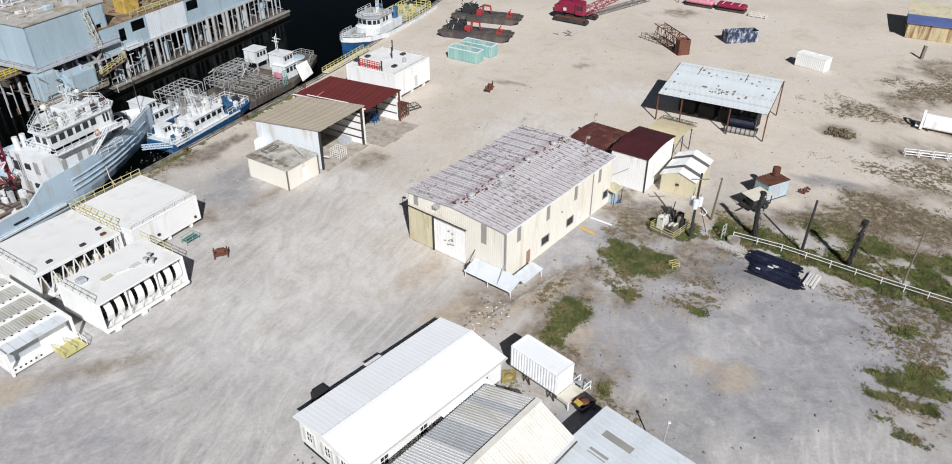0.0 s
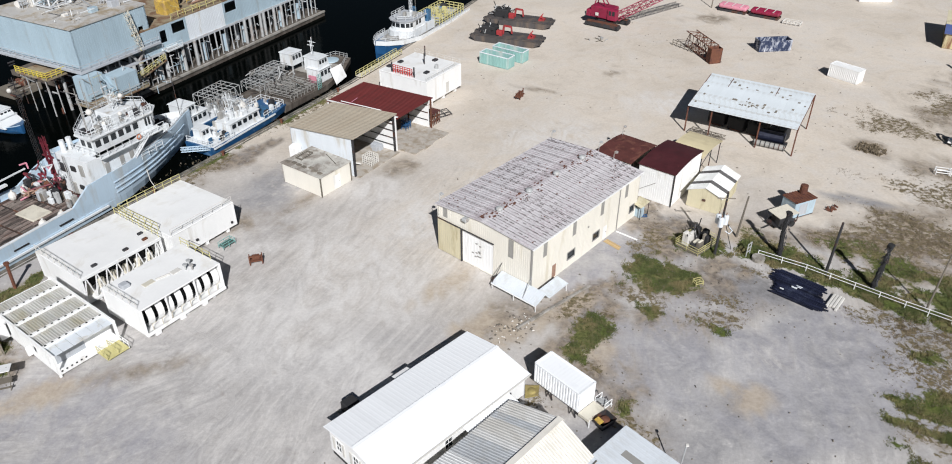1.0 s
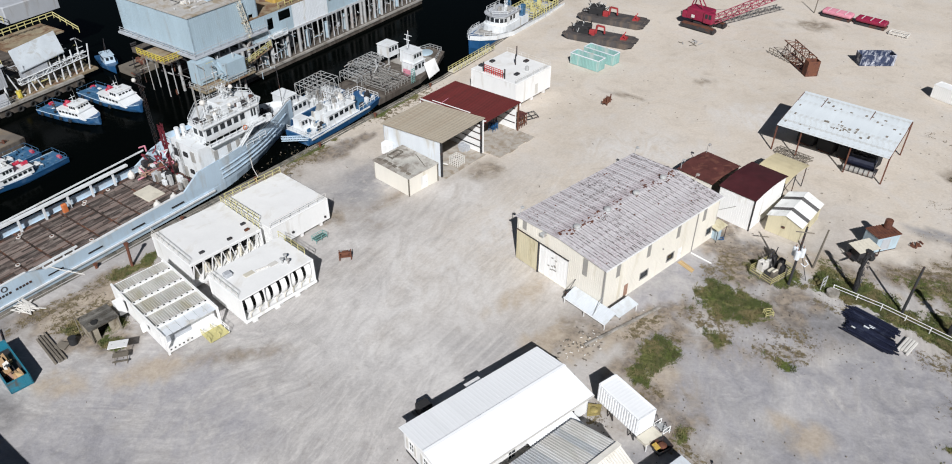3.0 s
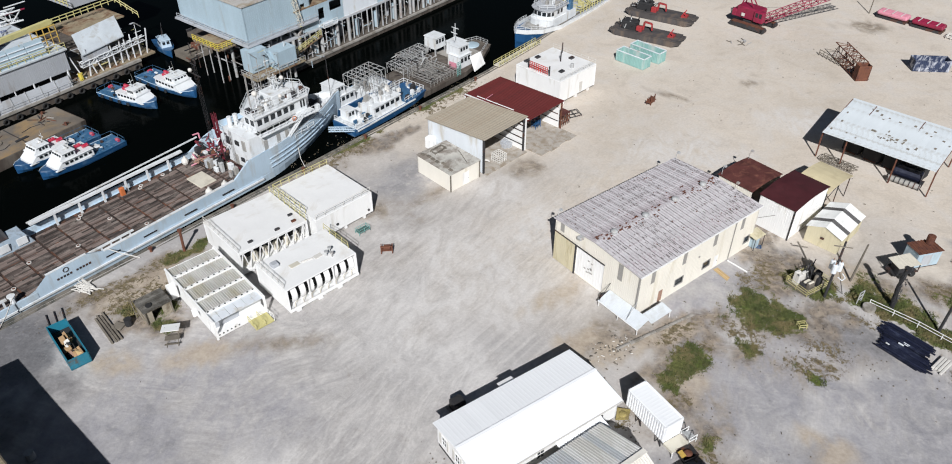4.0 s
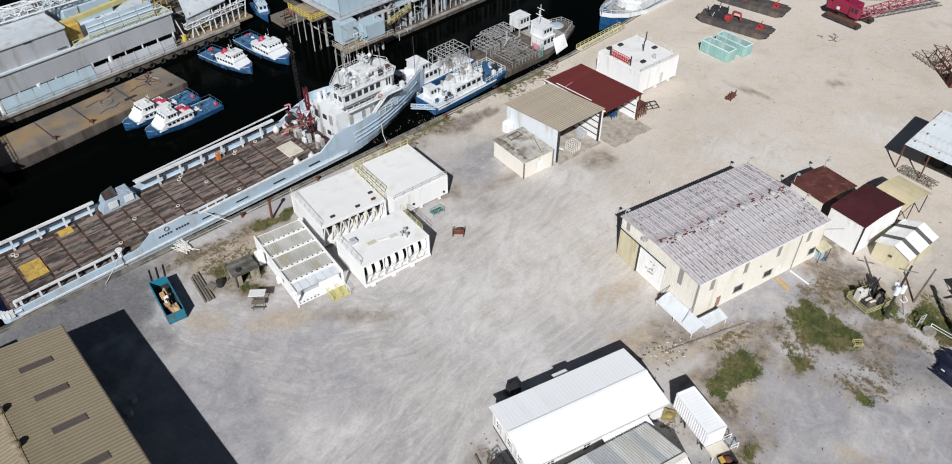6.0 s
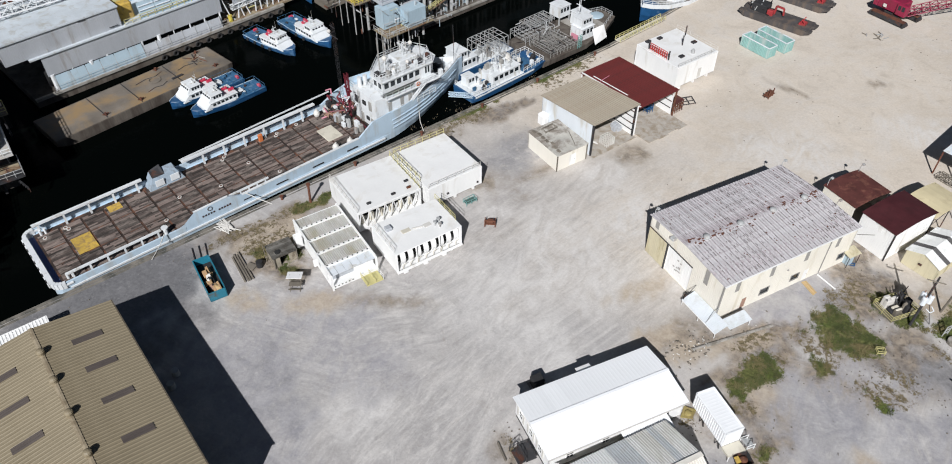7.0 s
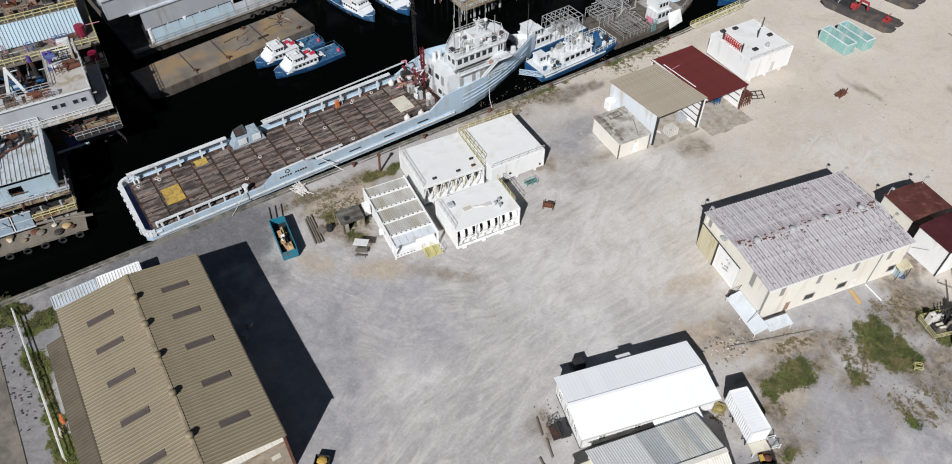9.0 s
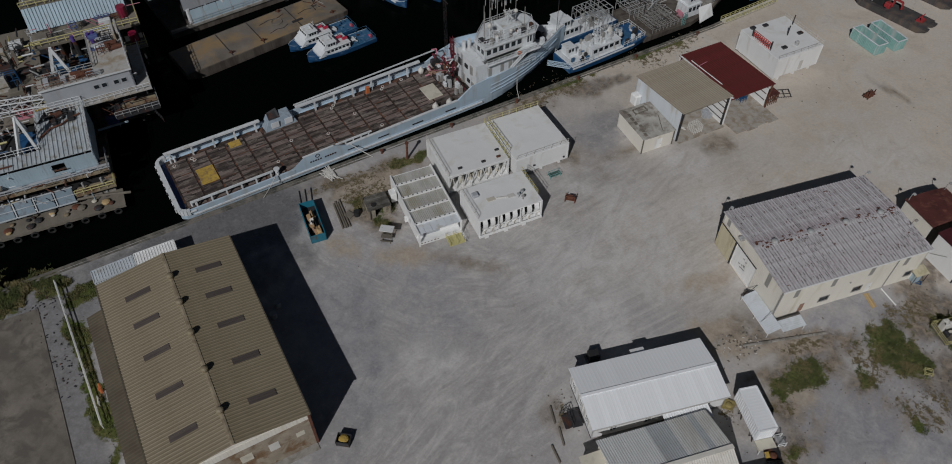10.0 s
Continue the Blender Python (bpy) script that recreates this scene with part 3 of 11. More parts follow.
def build_ground():
    ss = [-900, -500, -300, -200, -150] + [-125 + 1.1 * i for i in range(264)] + [180, 210, 260, 350, 500, 800, 1500]
    ws = [0, 0.35, 0.7] + [1.1 * (i + 1) for i in range(150)] + [175, 200, 250, 350, 550, 900, 1600]
    verts, faces, tone = [], [], {"sand": [], "grass": [], "dry": [], "damp": [], "dust": [], "dirt": [], "wash": [], "mud": [], "tar": [], "earth": [], "tan": [], "across": [], "along": [], "worn": []}
    for s in ss:
        for w in ws:
            x, y = from_quay(s, w)
            z = 0.05 * noise.fractal(Vector((x * 0.06, y * 0.06, 0)), 1.0, 2.0, 3)
            z = z - 0.05 if w > 0.5 else 0.0
            verts.append((x, y, z))
            n1 = noise.fractal(Vector((x * 0.035, y * 0.035, 7)), 1.0, 2.0, 4)
            far = (x * SAND_FAR.x + y * SAND_FAR.y - 58) / 50 + 0.6 * n1
            if x < -25:
                far += (y - 95) / 120
            if x > 8 and y < 92:
                far -= 0.6
            tone["sand"].append(min(1, max(0, far)))
            tone["grass"].append(max(blob(x, y, g[0], g[1], g[2] * 1.2, g[3] * 1.25, g[4], 0.75) for g in GRASS))
            tone["dry"].append(max(blob(x, y, *g) for g in DRY))
            tone["dirt"].append(max(blob(x, y, *g, 0.7) for g in DIRT))
            tone["damp"].append(max(blob(x, y, *g) for g in DAMP))
            tone["wash"].append(min(1, 1.7 * max(blob(x, y, *g, 0.6) for g in WASH)))
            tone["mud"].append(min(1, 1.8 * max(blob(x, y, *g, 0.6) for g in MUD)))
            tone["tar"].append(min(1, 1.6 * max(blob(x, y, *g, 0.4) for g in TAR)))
            tone["earth"].append(min(1, 1.8 * max(blob(x, y, g[0], g[1], g[2] * 1.25, g[3] * 1.25, g[4], 0.7) for g in EARTH)))
            tone["tan"].append(min(1, 1.8 * max(blob(x, y, *g, 0.6) for g in TAN)))
            tone["dust"].append(max(blob(x, y, *g) for g in DUST))
    place = np.array(verts)[:, :2]
    best = np.full(len(place), 1e9)
    side, run = np.zeros(len(place)), np.zeros(len(place))
    gone = 0.0
    for route in ROUTES:
        for (x0, y0), (x1, y1) in zip(route, route[1:]):
            a, d = np.array((x0, y0)), np.array((x1 - x0, y1 - y0))
            length = math.hypot(*d)
            d = d / length
            rel = place - a
            t = np.clip(rel @ d, 0, length)
            off = rel - t[:, None] * d
            dist = np.hypot(off[:, 0], off[:, 1])
            near = dist < best
            best[near] = dist[near]
            side[near] = (rel[:, 0] * -d[1] + rel[:, 1] * d[0])[near]
            run[near] = (gone + t)[near]
            gone += length
        gone += 200
    tone["across"], tone["along"] = side.tolist(), run.tolist()
    tone["worn"] = (np.clip(1.5 - best / 18.0, 0, 1) * np.clip((128 - place[:, 1]) / 45, 0.2, 1)).tolist()
    k = len(ws)
    for i in range(len(ss) - 1):
        for j in range(k - 1):
            a = i * k + j
            faces.append((a, a + 1, a + k + 1, a + k)[::-1])
    me = bpy.data.meshes.new("ground")
    me.from_pydata(verts, [], faces)
    for key, vals in tone.items():
        att = me.attributes.new(key, "FLOAT", "POINT")
        att.data.foreach_set("value", vals)
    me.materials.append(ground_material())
    me.polygons.foreach_set("use_smooth", [True] * len(me.polygons))
    if sum(p.normal.z for p in list(me.polygons)[:50]) < 0:
        me.flip_normals()
    return tagged(new("ground", me), "pale sandy gravel yard with tyre tracks, damp and weedy patches", "ground", kind="structure")


def ground_material():
    mat = bpy.data.materials.new("yard_gravel")
    mat.use_nodes = True
    nt = mat.node_tree
    bsdf = nt.nodes["Principled BSDF"]
    co = nt.nodes.new("ShaderNodeTexCoord").outputs["Object"]

    def attr(key):
        a = nt.nodes.new("ShaderNodeAttribute")
        a.attribute_name = key
        return a.outputs["Fac"]

    def calc(kind, a, b):
        m = nt.nodes.new("ShaderNodeMath")
        m.operation = kind
        for sock, val in ((m.inputs[0], a), (m.inputs[1], b)):
            if isinstance(val, (int, float)):
                sock.default_value = val
            else:
                nt.links.new(val, sock)
        return m.outputs[0]

    def times(a, b, scale=1.0):
        return calc("MULTIPLY", calc("MULTIPLY", a, b), scale)

    def clumps(key, weight, grainy, low, high):
        """Ragged clumps that thicken where the attribute is high."""
        return ramp(nt, calc("ADD", grainy, calc("MULTIPLY", attr(key), weight)), low, high)

    broad = noisy(nt, co, 0.045, 6, 0.6, distort=0.6)
    mid = noisy(nt, co, 0.35, 6, 0.62, distort=0.8)
    fine = noisy(nt, co, 2.4, 6, 0.7)
    cloud = noisy(nt, co, 0.12, 7, 0.65, distort=1.2)
    lane = nt.nodes.new("ShaderNodeCombineXYZ")
    nt.links.new(attr("across"), lane.inputs[0])
    nt.links.new(attr("along"), lane.inputs[1])
    streak = noisy(nt, lane.outputs[0], 0.34, 8, 0.68, stretch=(1, 0.26, 1), distort=2.4)
    scuff = noisy(nt, lane.outputs[0], 1.3, 6, 0.72, stretch=(1, 0.2, 1), distort=1.8)
    swirl = noisy(nt, co, 0.22, 8, 0.66, stretch=(1, 0.45, 1), distort=3.0)
    grit = noisy(nt, co, 5.5, 4, 0.75)
    blotch = noisy(nt, co, 0.8, 5, 0.6, distort=0.4)
    tuft = noisy(nt, co, 1.25, 5, 0.68, distort=0.5)
    worn = attr("worn")
    grey = mixed(nt, ramp(nt, broad, 0.3, 0.7), (0.365, 0.350, 0.348), (0.475, 0.456, 0.446))
    sand = mixed(nt, ramp(nt, broad, 0.3, 0.7), (0.56, 0.488, 0.402), (0.69, 0.612, 0.52))
    col = mixed(nt, attr("sand"), grey, sand)
    col = mixed(nt, ramp(nt, cloud, 0.46, 0.68), col, mixed(nt, 0.5, col, (0.62, 0.59, 0.56)))
    col = mixed(nt, ramp(nt, cloud, 0.46, 0.28), col, mixed(nt, 0.3, col, (0.29, 0.25, 0.21)))
    col = mixed(nt, times(worn, ramp(nt, streak, 0.47, 0.66), 0.62), col, (0.68, 0.655, 0.625))
    col = mixed(nt, times(worn, ramp(nt, streak, 0.47, 0.33), 0.5), col, (0.31, 0.298, 0.292))
    col = mixed(nt, times(worn, ramp(nt, scuff, 0.50, 0.36), 0.30), col, (0.29, 0.27, 0.255))
    col = mixed(nt, times(worn, ramp(nt, scuff, 0.54, 0.68), 0.30), col, (0.70, 0.68, 0.65))
    col = mixed(nt, times(attr("dust"), ramp(nt, swirl, 0.32, 0.62), 0.72), col, (0.70, 0.68, 0.66))
    col = mixed(nt, ramp(nt, mid, 0.6, 0.75), col, mixed(nt, 0.30, col, (0.24, 0.19, 0.14)))
    col = mixed(nt, times(attr("dirt"), ramp(nt, mid, 0.25, 0.52), 0.95), col, mixed(nt, ramp(nt, blotch, 0.35, 0.65), (0.165, 0.128, 0.09), (0.34, 0.28, 0.21)))
    damp = mixed(nt, ramp(nt, mid, 0.35, 0.65), (0.23, 0.228, 0.24), (0.37, 0.36, 0.366))
    wet = attr("damp")
    col = mixed(nt, times(wet, ramp(nt, blotch, 0.15, 0.5), 0.9), col, damp)
    col = mixed(nt, times(attr("wash"), ramp(nt, swirl, 0.3, 0.6), 0.8), col, mixed(nt, ramp(nt, mid, 0.35, 0.65), (0.258, 0.255, 0.286), (0.405, 0.395, 0.414)))
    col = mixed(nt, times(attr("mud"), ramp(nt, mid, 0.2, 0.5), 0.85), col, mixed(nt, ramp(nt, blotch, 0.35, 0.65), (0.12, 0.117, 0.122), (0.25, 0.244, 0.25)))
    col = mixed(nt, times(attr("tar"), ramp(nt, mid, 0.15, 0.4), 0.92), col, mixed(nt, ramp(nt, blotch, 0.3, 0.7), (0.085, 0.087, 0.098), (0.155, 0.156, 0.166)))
    col = mixed(nt, times(attr("earth"), ramp(nt, mid, 0.22, 0.5), 0.9), col, mixed(nt, ramp(nt, blotch, 0.38, 0.62), (0.10, 0.073, 0.05), (0.31, 0.245, 0.175)))
    col = mixed(nt, times(attr("tan"), ramp(nt, mid, 0.2, 0.5), 0.85), col, mixed(nt, ramp(nt, blotch, 0.35, 0.65), (0.39, 0.315, 0.235), (0.51, 0.43, 0.335)))
    rough = calc("SUBTRACT", 1.0, calc("MULTIPLY", worn, 0.75))
    col = mixed(nt, calc("MULTIPLY", rough, times(ramp(nt, blotch, 0.56, 0.7), ramp(nt, grit, 0.4, 0.65), 0.32)), col, (0.16, 0.135, 0.11))
    col = mixed(nt, times(ramp(nt, blotch, 0.44, 0.3), ramp(nt, fine, 0.45, 0.65), 0.3), col, (0.70, 0.67, 0.64))
    col = mixed(nt, ramp(nt, fine, 0.2, 0.8), mixed(nt, 0.24, col, (0.1, 0.09, 0.08)), mixed(nt, 0.12, col, (0.8, 0.77, 0.74)))
    dry_col = mixed(nt, ramp(nt, fine, 0.35, 0.65), (0.085, 0.072, 0.04), (0.22, 0.175, 0.105))
    col = mixed(nt, clumps("dry", 0.30, tuft, 0.75, 0.83), col, dry_col)
    grass_col = mixed(nt, ramp(nt, fine, 0.35, 0.65), (0.05, 0.06, 0.017), mixed(nt, ramp(nt, mid, 0.4, 0.6), (0.112, 0.145, 0.034), (0.19, 0.165, 0.075)))
    col = mixed(nt, clumps("grass", 0.64, tuft, 0.80, 0.92), col, grass_col)
    nt.links.new(col, bsdf.inputs["Base Color"])
    r = nt.nodes.new("ShaderNodeMapRange")
    nt.links.new(wet, r.inputs["Value"])
    r.inputs["To Min"].default_value, r.inputs["To Max"].default_value = 0.95, 0.5
    nt.links.new(r.outputs[0], bsdf.inputs["Roughness"])
    bsdf.inputs["Specular IOR Level"].default_value = 0.25
    b = nt.nodes.new("ShaderNodeBump")
    b.inputs["Strength"].default_value, b.inputs["Distance"].default_value = 0.5, 0.08
    nt.links.new(fine, b.inputs["Height"])
    nt.links.new(b.outputs[0], bsdf.inputs["Normal"])
    return mat


build_ground()

pad_dir = Vector((0.90, -0.437))
pad_side = Vector((-0.50, -0.866))
p0 = Vector((-87.1, 17.5))
M["pad"] = surf("old_tan_concrete", (0.245, 0.215, 0.18), 0.9, vary=0.35, scale=0.25, stain=(0.13, 0.116, 0.10), amount=0.6, spots=0.35)
corners = [p0, p0 + pad_side * 24, p0 + pad_side * 24 + pad_dir * 40, p0 + pad_dir * 40]
tagged(part("pavement", Shape().slab([(*c, 0.04) for c in corners], 0.3), "pad"), "old tan concrete pad beside the fence", "pavement", kind="structure")

WATER = -1.9
wm = bpy.data.materials.new("harbour_water")
wm.use_nodes = True
wb = wm.node_tree.nodes["Principled BSDF"]
wb.inputs["Base Color"].default_value = (0.001, 0.0016, 0.0014, 1)
wb.inputs["Roughness"].default_value = 0.1
wb.inputs["IOR"].default_value = 1.14
wb.inputs["Specular IOR Level"].default_value = 0.1
wco = wm.node_tree.nodes.new("ShaderNodeTexCoord").outputs["Object"]
wbump = wm.node_tree.nodes.new("ShaderNodeBump")
wbump.inputs["Strength"].default_value, wbump.inputs["Distance"].default_value = 0.25, 0.1
wm.node_tree.links.new(noisy(wm.node_tree, wco, 1.1, 4, 0.6, distort=0.5), wbump.inputs["Height"])
wm.node_tree.links.new(wbump.outputs[0], wb.inputs["Normal"])
M["water"] = wm
g = Shape()
g.slab([(*from_quay(-900, 160.0), WATER), (*from_quay(-900, -1500), WATER), (*from_quay(1500, -1500), WATER), (*from_quay(1500, 160.0), WATER)][::-1], 0.2)
tagged(part("water", g, "water"), "dark still harbour water", "water", kind="structure")

g = Shape()
edge = [-900, -200] + [-125 + 8 * i for i in range(40)] + [230, 400, 800, 1500]
for s0, s1 in zip(edge, edge[1:]):
    a, b = from_quay(s0, 0), from_quay(s1, 0)
    c, d = from_quay(s1, 0.9), from_quay(s0, 0.9)
    g.prism([d, c, b, a], -4.0, -0.02)
    a2, b2 = from_quay(s0, -0.12), from_quay(s1, -0.12)
    c2, d2 = from_quay(s1, 0.4), from_quay(s0, 0.4)
    g.prism([d2, c2, b2, a2], -0.3, 0.14)
quay_wall = tagged(part("quay_wall", g, "quay"), "stained concrete quay edge above dark water", "quay", kind="structure")
for i in range(30):
    s = -118 + i * 9.6
    x, y = from_quay(s, -0.3)
    t = Shape().torus((0, 0, 0), (1, 0, 0), 0.45, 0.16)
    ob = part("tyre_fender", t, "rubber", quay_wall) if i == 0 else part("tyre_fender", tyre_mesh, "rubber", quay_wall)
    tyre_mesh = ob.data
    ob.matrix_basis = pose(x, y, -0.8, 0, 0, math.degrees(QA) - 90)


# ---- buildings ----
def roof_panels(parent, o, u, v, mat, count, pitch, rise=0.05, thick=0.08, name="roof_sheet"):
    """Sheets side by side along u, each an object of its own, all on one mesh."""
    o, u, v = Vector(o), Vector(u), Vector(v)
    step = u / count
    s = Shape()
    s.ribbed((0, 0, 0), step * 0.997, v, pitch, rise, thick)
    me = s.mesh(name)
    for i in range(count):
        part(name, me, mat, parent, at=Matrix.Translation(o + step * i))


def window(parent, p, q, z0, z1, inset=0.08, bars=True, mat="glass", frame_mat="white", name="window"):
    """A window between plan points p and q (outside on the right)."""
    p, q = Vector(p), Vector(q)
    d = (q - p).normalized()
    n = Vector((d.y, -d.x))
    g = Shape()
    w = 0.07
    P = lambda s, z, out: (*(p + d * s + n * out), z)
    L = (q - p).length
    for a, b in (((0, z0), (L, z0)), ((0, z1), (L, z1)), ((0, z0), (0, z1)), ((L, z0), (L, z1))):
        g.bar(P(*a, 0.02), P(*b, 0.02), w * 1.4, w * 1.4)
    if bars:
        g.bar(P(L / 2, z0, 0), P(L / 2, z1, 0), 0.05)
        g.bar(P(0, (z0 + z1) / 2, 0), P(L, (z0 + z1) / 2, 0), 0.05)
    wob = part(name, g, frame_mat, parent)
    h = Shape()
    c = [p - n * inset, q - n * inset, q - n * (inset + 0.04), p - n * (inset + 0.04)]
    h.add([(*k, z0) for k in c] + [(*k, z1) for k in c], [(3, 2, 1, 0), (4, 5, 6, 7), (0, 1, 5, 4), (1, 2, 6, 5), (2, 3, 7, 6), (3, 0, 4, 7)])
    part("pane", h, mat, wob, "dark pane")
    return wob


def leaf(parent, p, q, z0, z1, mat, name="door", label="", out=-0.06, thick=0.06, rib=0.0, knob=True):
    """A door leaf or panel set in an opening between plan points."""
    g = Shape()
    p, q = Vector(p), Vector(q)
    d = (q - p).normalized()
    n = Vector((d.y, -d.x))
    g.wall(p + n * out, q + n * out, z0, z1, thick, rib=rib)
    ob = part(name, g, mat, parent, label)
    if knob:
        k = Shape()
        at = q - d * 0.15 + n * (out + 0.05)
        k.bar((*at, z0 + 1.0), (*(at - d * 0.12), z0 + 1.0), 0.05)
        part("handle", k, "steel", ob)
    return ob


def floodlight(parent, x, y, z, name="floodlight"):
    g = Shape()
    g.rod((x, y, z - 0.6), (x, y, z + 1.0), 0.05, 6)
    g.rod((x, y, z + 1.0), (x + 0.25, y - 0.2, z + 1.25), 0.05, 6)
    ob = part(name, g, "galv", parent)
    h = Shape()
    h.cut(x + 0.05, x + 0.45, y - 0.4, y + 0.05, z + 1.15, z + 1.4, 0.04)
    part("lamp_head", h, "galv", ob)


# -- main warehouse --
M["joint_grey"] = surf("grimy_grey_joint", (0.22, 0.195, 0.195), 0.8, vary=0.3, stain=(0.40, 0.37, 0.38), amount=0.5, spots=1.2, each=0.2)
wh = thing("warehouse", 3.2, 75.9, 52.3, label="cream metal-clad warehouse with low faded ribbed roof and rust spots", category="warehouse")
L, W, E, R = 24.7, 15.6, 7.1, 7.65
front_gaps = [(15.6 - 11.2, 15.6 - 6.0, 0.15, 4.9), (1.0, 1.75, 5.5, 6.9), (11.9, 12.75, 4.2, 6.9)]
strips = [2.3, 8.5, 14.9, 20.9]
side_gaps = [(s, s + 0.8, 4.5, 6.9) for s in strips] + [(4.4, 5.3, 0.1, 2.15), (16.0, 17.0, 0.1, 2.25), (7.6, 9.3, 1.2, 2.4), (13.4, 15.0, 1.2, 2.4), (22.6, 23.9, 1.2, 2.4)]
part("front_wall", Shape().wall((0, W), (0, 0), 0, E, 0.2, front_gaps, 0.32), "cream", wh)
part("side_wall", Shape().wall((0, 0), (L, 0), 0, E, 0.2, side_gaps, 0.32), "cream", wh)
part("side_wall", Shape().wall((L, W), (0, W), 0, E, 0.2, rib=0.4), "cream", wh)
part("rear_wall", Shape().wall((L, 0), (L, W), 0, E, 0.2, rib=0.4), "cream", wh)
for x0, x1 in ((0.0, 0.2), (L - 0.2, L)):
    part("gable", Shape().add([(x0, 0, E), (x0, W, E), (x0, W / 2, R - 0.1), (x1, 0, E), (x1, W, E), (x1, W / 2, R - 0.1)],
                              [(0, 2, 1), (3, 4, 5), (0, 1, 4, 3), (1, 2, 5, 4), (2, 0, 3, 5)]), "cream", wh)
part("floor_slab", Shape().box(0.2, L - 0.2, 0.2, W - 0.2, -0.1, 0.06), "concrete", wh)
ov = 0.25
roof_panels(wh, (-ov, -ov, E), (L + 2 * ov, 0, 0), (0, W / 2 + ov, R - E + 0.03), "lilac_roof", 26, 0.5, 0.09)
roof_panels(wh, (L + ov, W + ov, E), (-L - 2 * ov, 0, 0), (0, -W / 2 - ov, R - E + 0.03), "lilac_roof", 26, 0.5, 0.09)
g = Shape()
g.bar((-ov, W / 2, R + 0.03), (L + ov, W / 2, R + 0.03), 0.5, 0.06)
part("ridge_cap", g, "lilac_roof", wh)
for k in range(6):
    y = 1.2 + k * 1.15
    for sy in (y, W - y):
        z = E + (R - E) * min(sy, W - sy) / (W / 2) + 0.075
        part("lap_seam", Shape().bar((-ov, sy, z), (L + ov, sy, z), 0.03, 0.04), "lilac_roof", wh)
for k in range(1, 26):
    x = -ov + (L + 2 * ov) * k / 26
    part("panel_joint", Shape().bar((x, -ov, E + 0.09), (x, W / 2 - 0.3, R + 0.07), 0.05, 0.05), "joint_grey", wh, "dark joint between roof sheets")
    if k % 2:
        part("panel_joint", Shape().bar((x, W + ov, E + 0.09), (x, W / 2 + 0.3, R + 0.07), 0.035, 0.05), "joint_grey", wh)
random.seed(4)
g = Shape()
for k in range(150):
    x = random.uniform(0.3, L - 0.3)
    near = random.random() < 0.5
    y = W / 2 + (random.gauss(0, 0.5) if near else random.uniform(-W / 2 + 0.4, W / 2 - 0.4))
    z = E + (R - E) * (1 - abs(y - W / 2) / (W / 2)) + 0.075
    a, b = random.uniform(0.08, 0.42) * (1.6 if near else 0.5), random.uniform(0.03, 0.10) * (1.5 if near else 1.0)
    g.box(x - a / 2, x + a / 2, y - b, y + b, z - 0.05, z + 0.05)
ticks = Shape()
for k in range(620):
    row = random.randrange(7)
    y = 0.7 + row * 1.05 + random.gauss(0, 0.12)
    y = y if random.random() < 0.5 else W - y
    x = 0.25 + 0.5 * random.randrange(50)
    z = E + (R - E) * (1 - abs(y - W / 2) / (W / 2)) + 0.075
    a = random.uniform(0.08, 0.36)
    ticks.box(x - 0.022, x + 0.022, y - a, y + a, z - 0.06, z + 0.055)
tagged(part("rust_streaking", ticks, "joint_grey", wh, "short dark rust streaks below the sheet laps"), kind="stuff")
tagged(part("ridge_corrosion", g, "rusty", wh, "rust-brown corroded patches along the ridge"), kind="stuff")
for i in range(4):
    x = 3.2 + i * 6.1
    g = Shape().rod((x, W / 2, R - 0.1), (x, W / 2, R + 0.35), 0.42, 12).ball((x, W / 2, R + 0.35), 0.52, 12, 6, 0.6)
    part("roof_vent", g, "galv", wh, "round galvanised roof ventilator")
for a, z0 in ((14.6 - 0.75, 5.5), (3.7 - 0.85, 4.2)):
    leaf(wh, (0, a + 0.75), (0, a), z0, 6.9, "slat", "light_panel", "translucent grey wall panel", -0.02, rib=0.2, knob=False)
for s in strips:
    leaf(wh, (s, 0), (s + 0.8, 0), 4.5, 6.9, "slat", "light_panel", "translucent grey wall panel", -0.02, rib=0.2, knob=False)
leaf(wh, (0, 11.2), (0, 6.0), 0.15, 4.9, "white", "rolling_door", "white roll-up door", -0.1, rib=0.5, knob=False)
leaf(wh, (0, 15.45), (0, 11.4), 0.1, 5.1, "yellow_siding", "sliding_door", "pale yellow ribbed sliding door", 0.16, 0.1, rib=0.35, knob=False)
part("door_track", Shape().bar((-0.22, 15.5, 5.15), (-0.22, 5.8, 5.15), 0.14, 0.1), "steel", wh)
part("door_jamb", Shape().bar((-0.12, 11.3, 0), (-0.12, 11.3, 5.0), 0.2), "steel", wh)
g = Shape()
for k in range(9):
    y = 8.6 + random.gauss(0, 0.35)
    z = random.uniform(1.6, 3.9)
    g.box(-0.045, 0.04, y - 0.15, y + 0.15, z, z + 0.12)
part("worn_marks", g, "slat", wh, "grey scuffs on the roll-up door")
leaf(wh, (4.4, 0), (5.3, 0), 0.1, 2.15, "rope", "side_door", "brown personnel door")
leaf(wh, (16.0, 0), (17.0, 0), 0.1, 2.25, "white", "side_door", "white personnel door")
for a, b in ((7.6, 9.3), (13.4, 15.0), (22.6, 23.9)):
    window(wh, (a, 0), (b, 0), 1.2, 2.4, bars=False, frame_mat="slat")
part("corner_trim", Shape().bar((-0.04, -0.04, 0), (-0.04, -0.04, E), 0.18), "slat", wh)
part("downspout", Shape().bar((19.4, -0.1, 0.2), (19.4, -0.1, E), 0.1), "slat", wh)
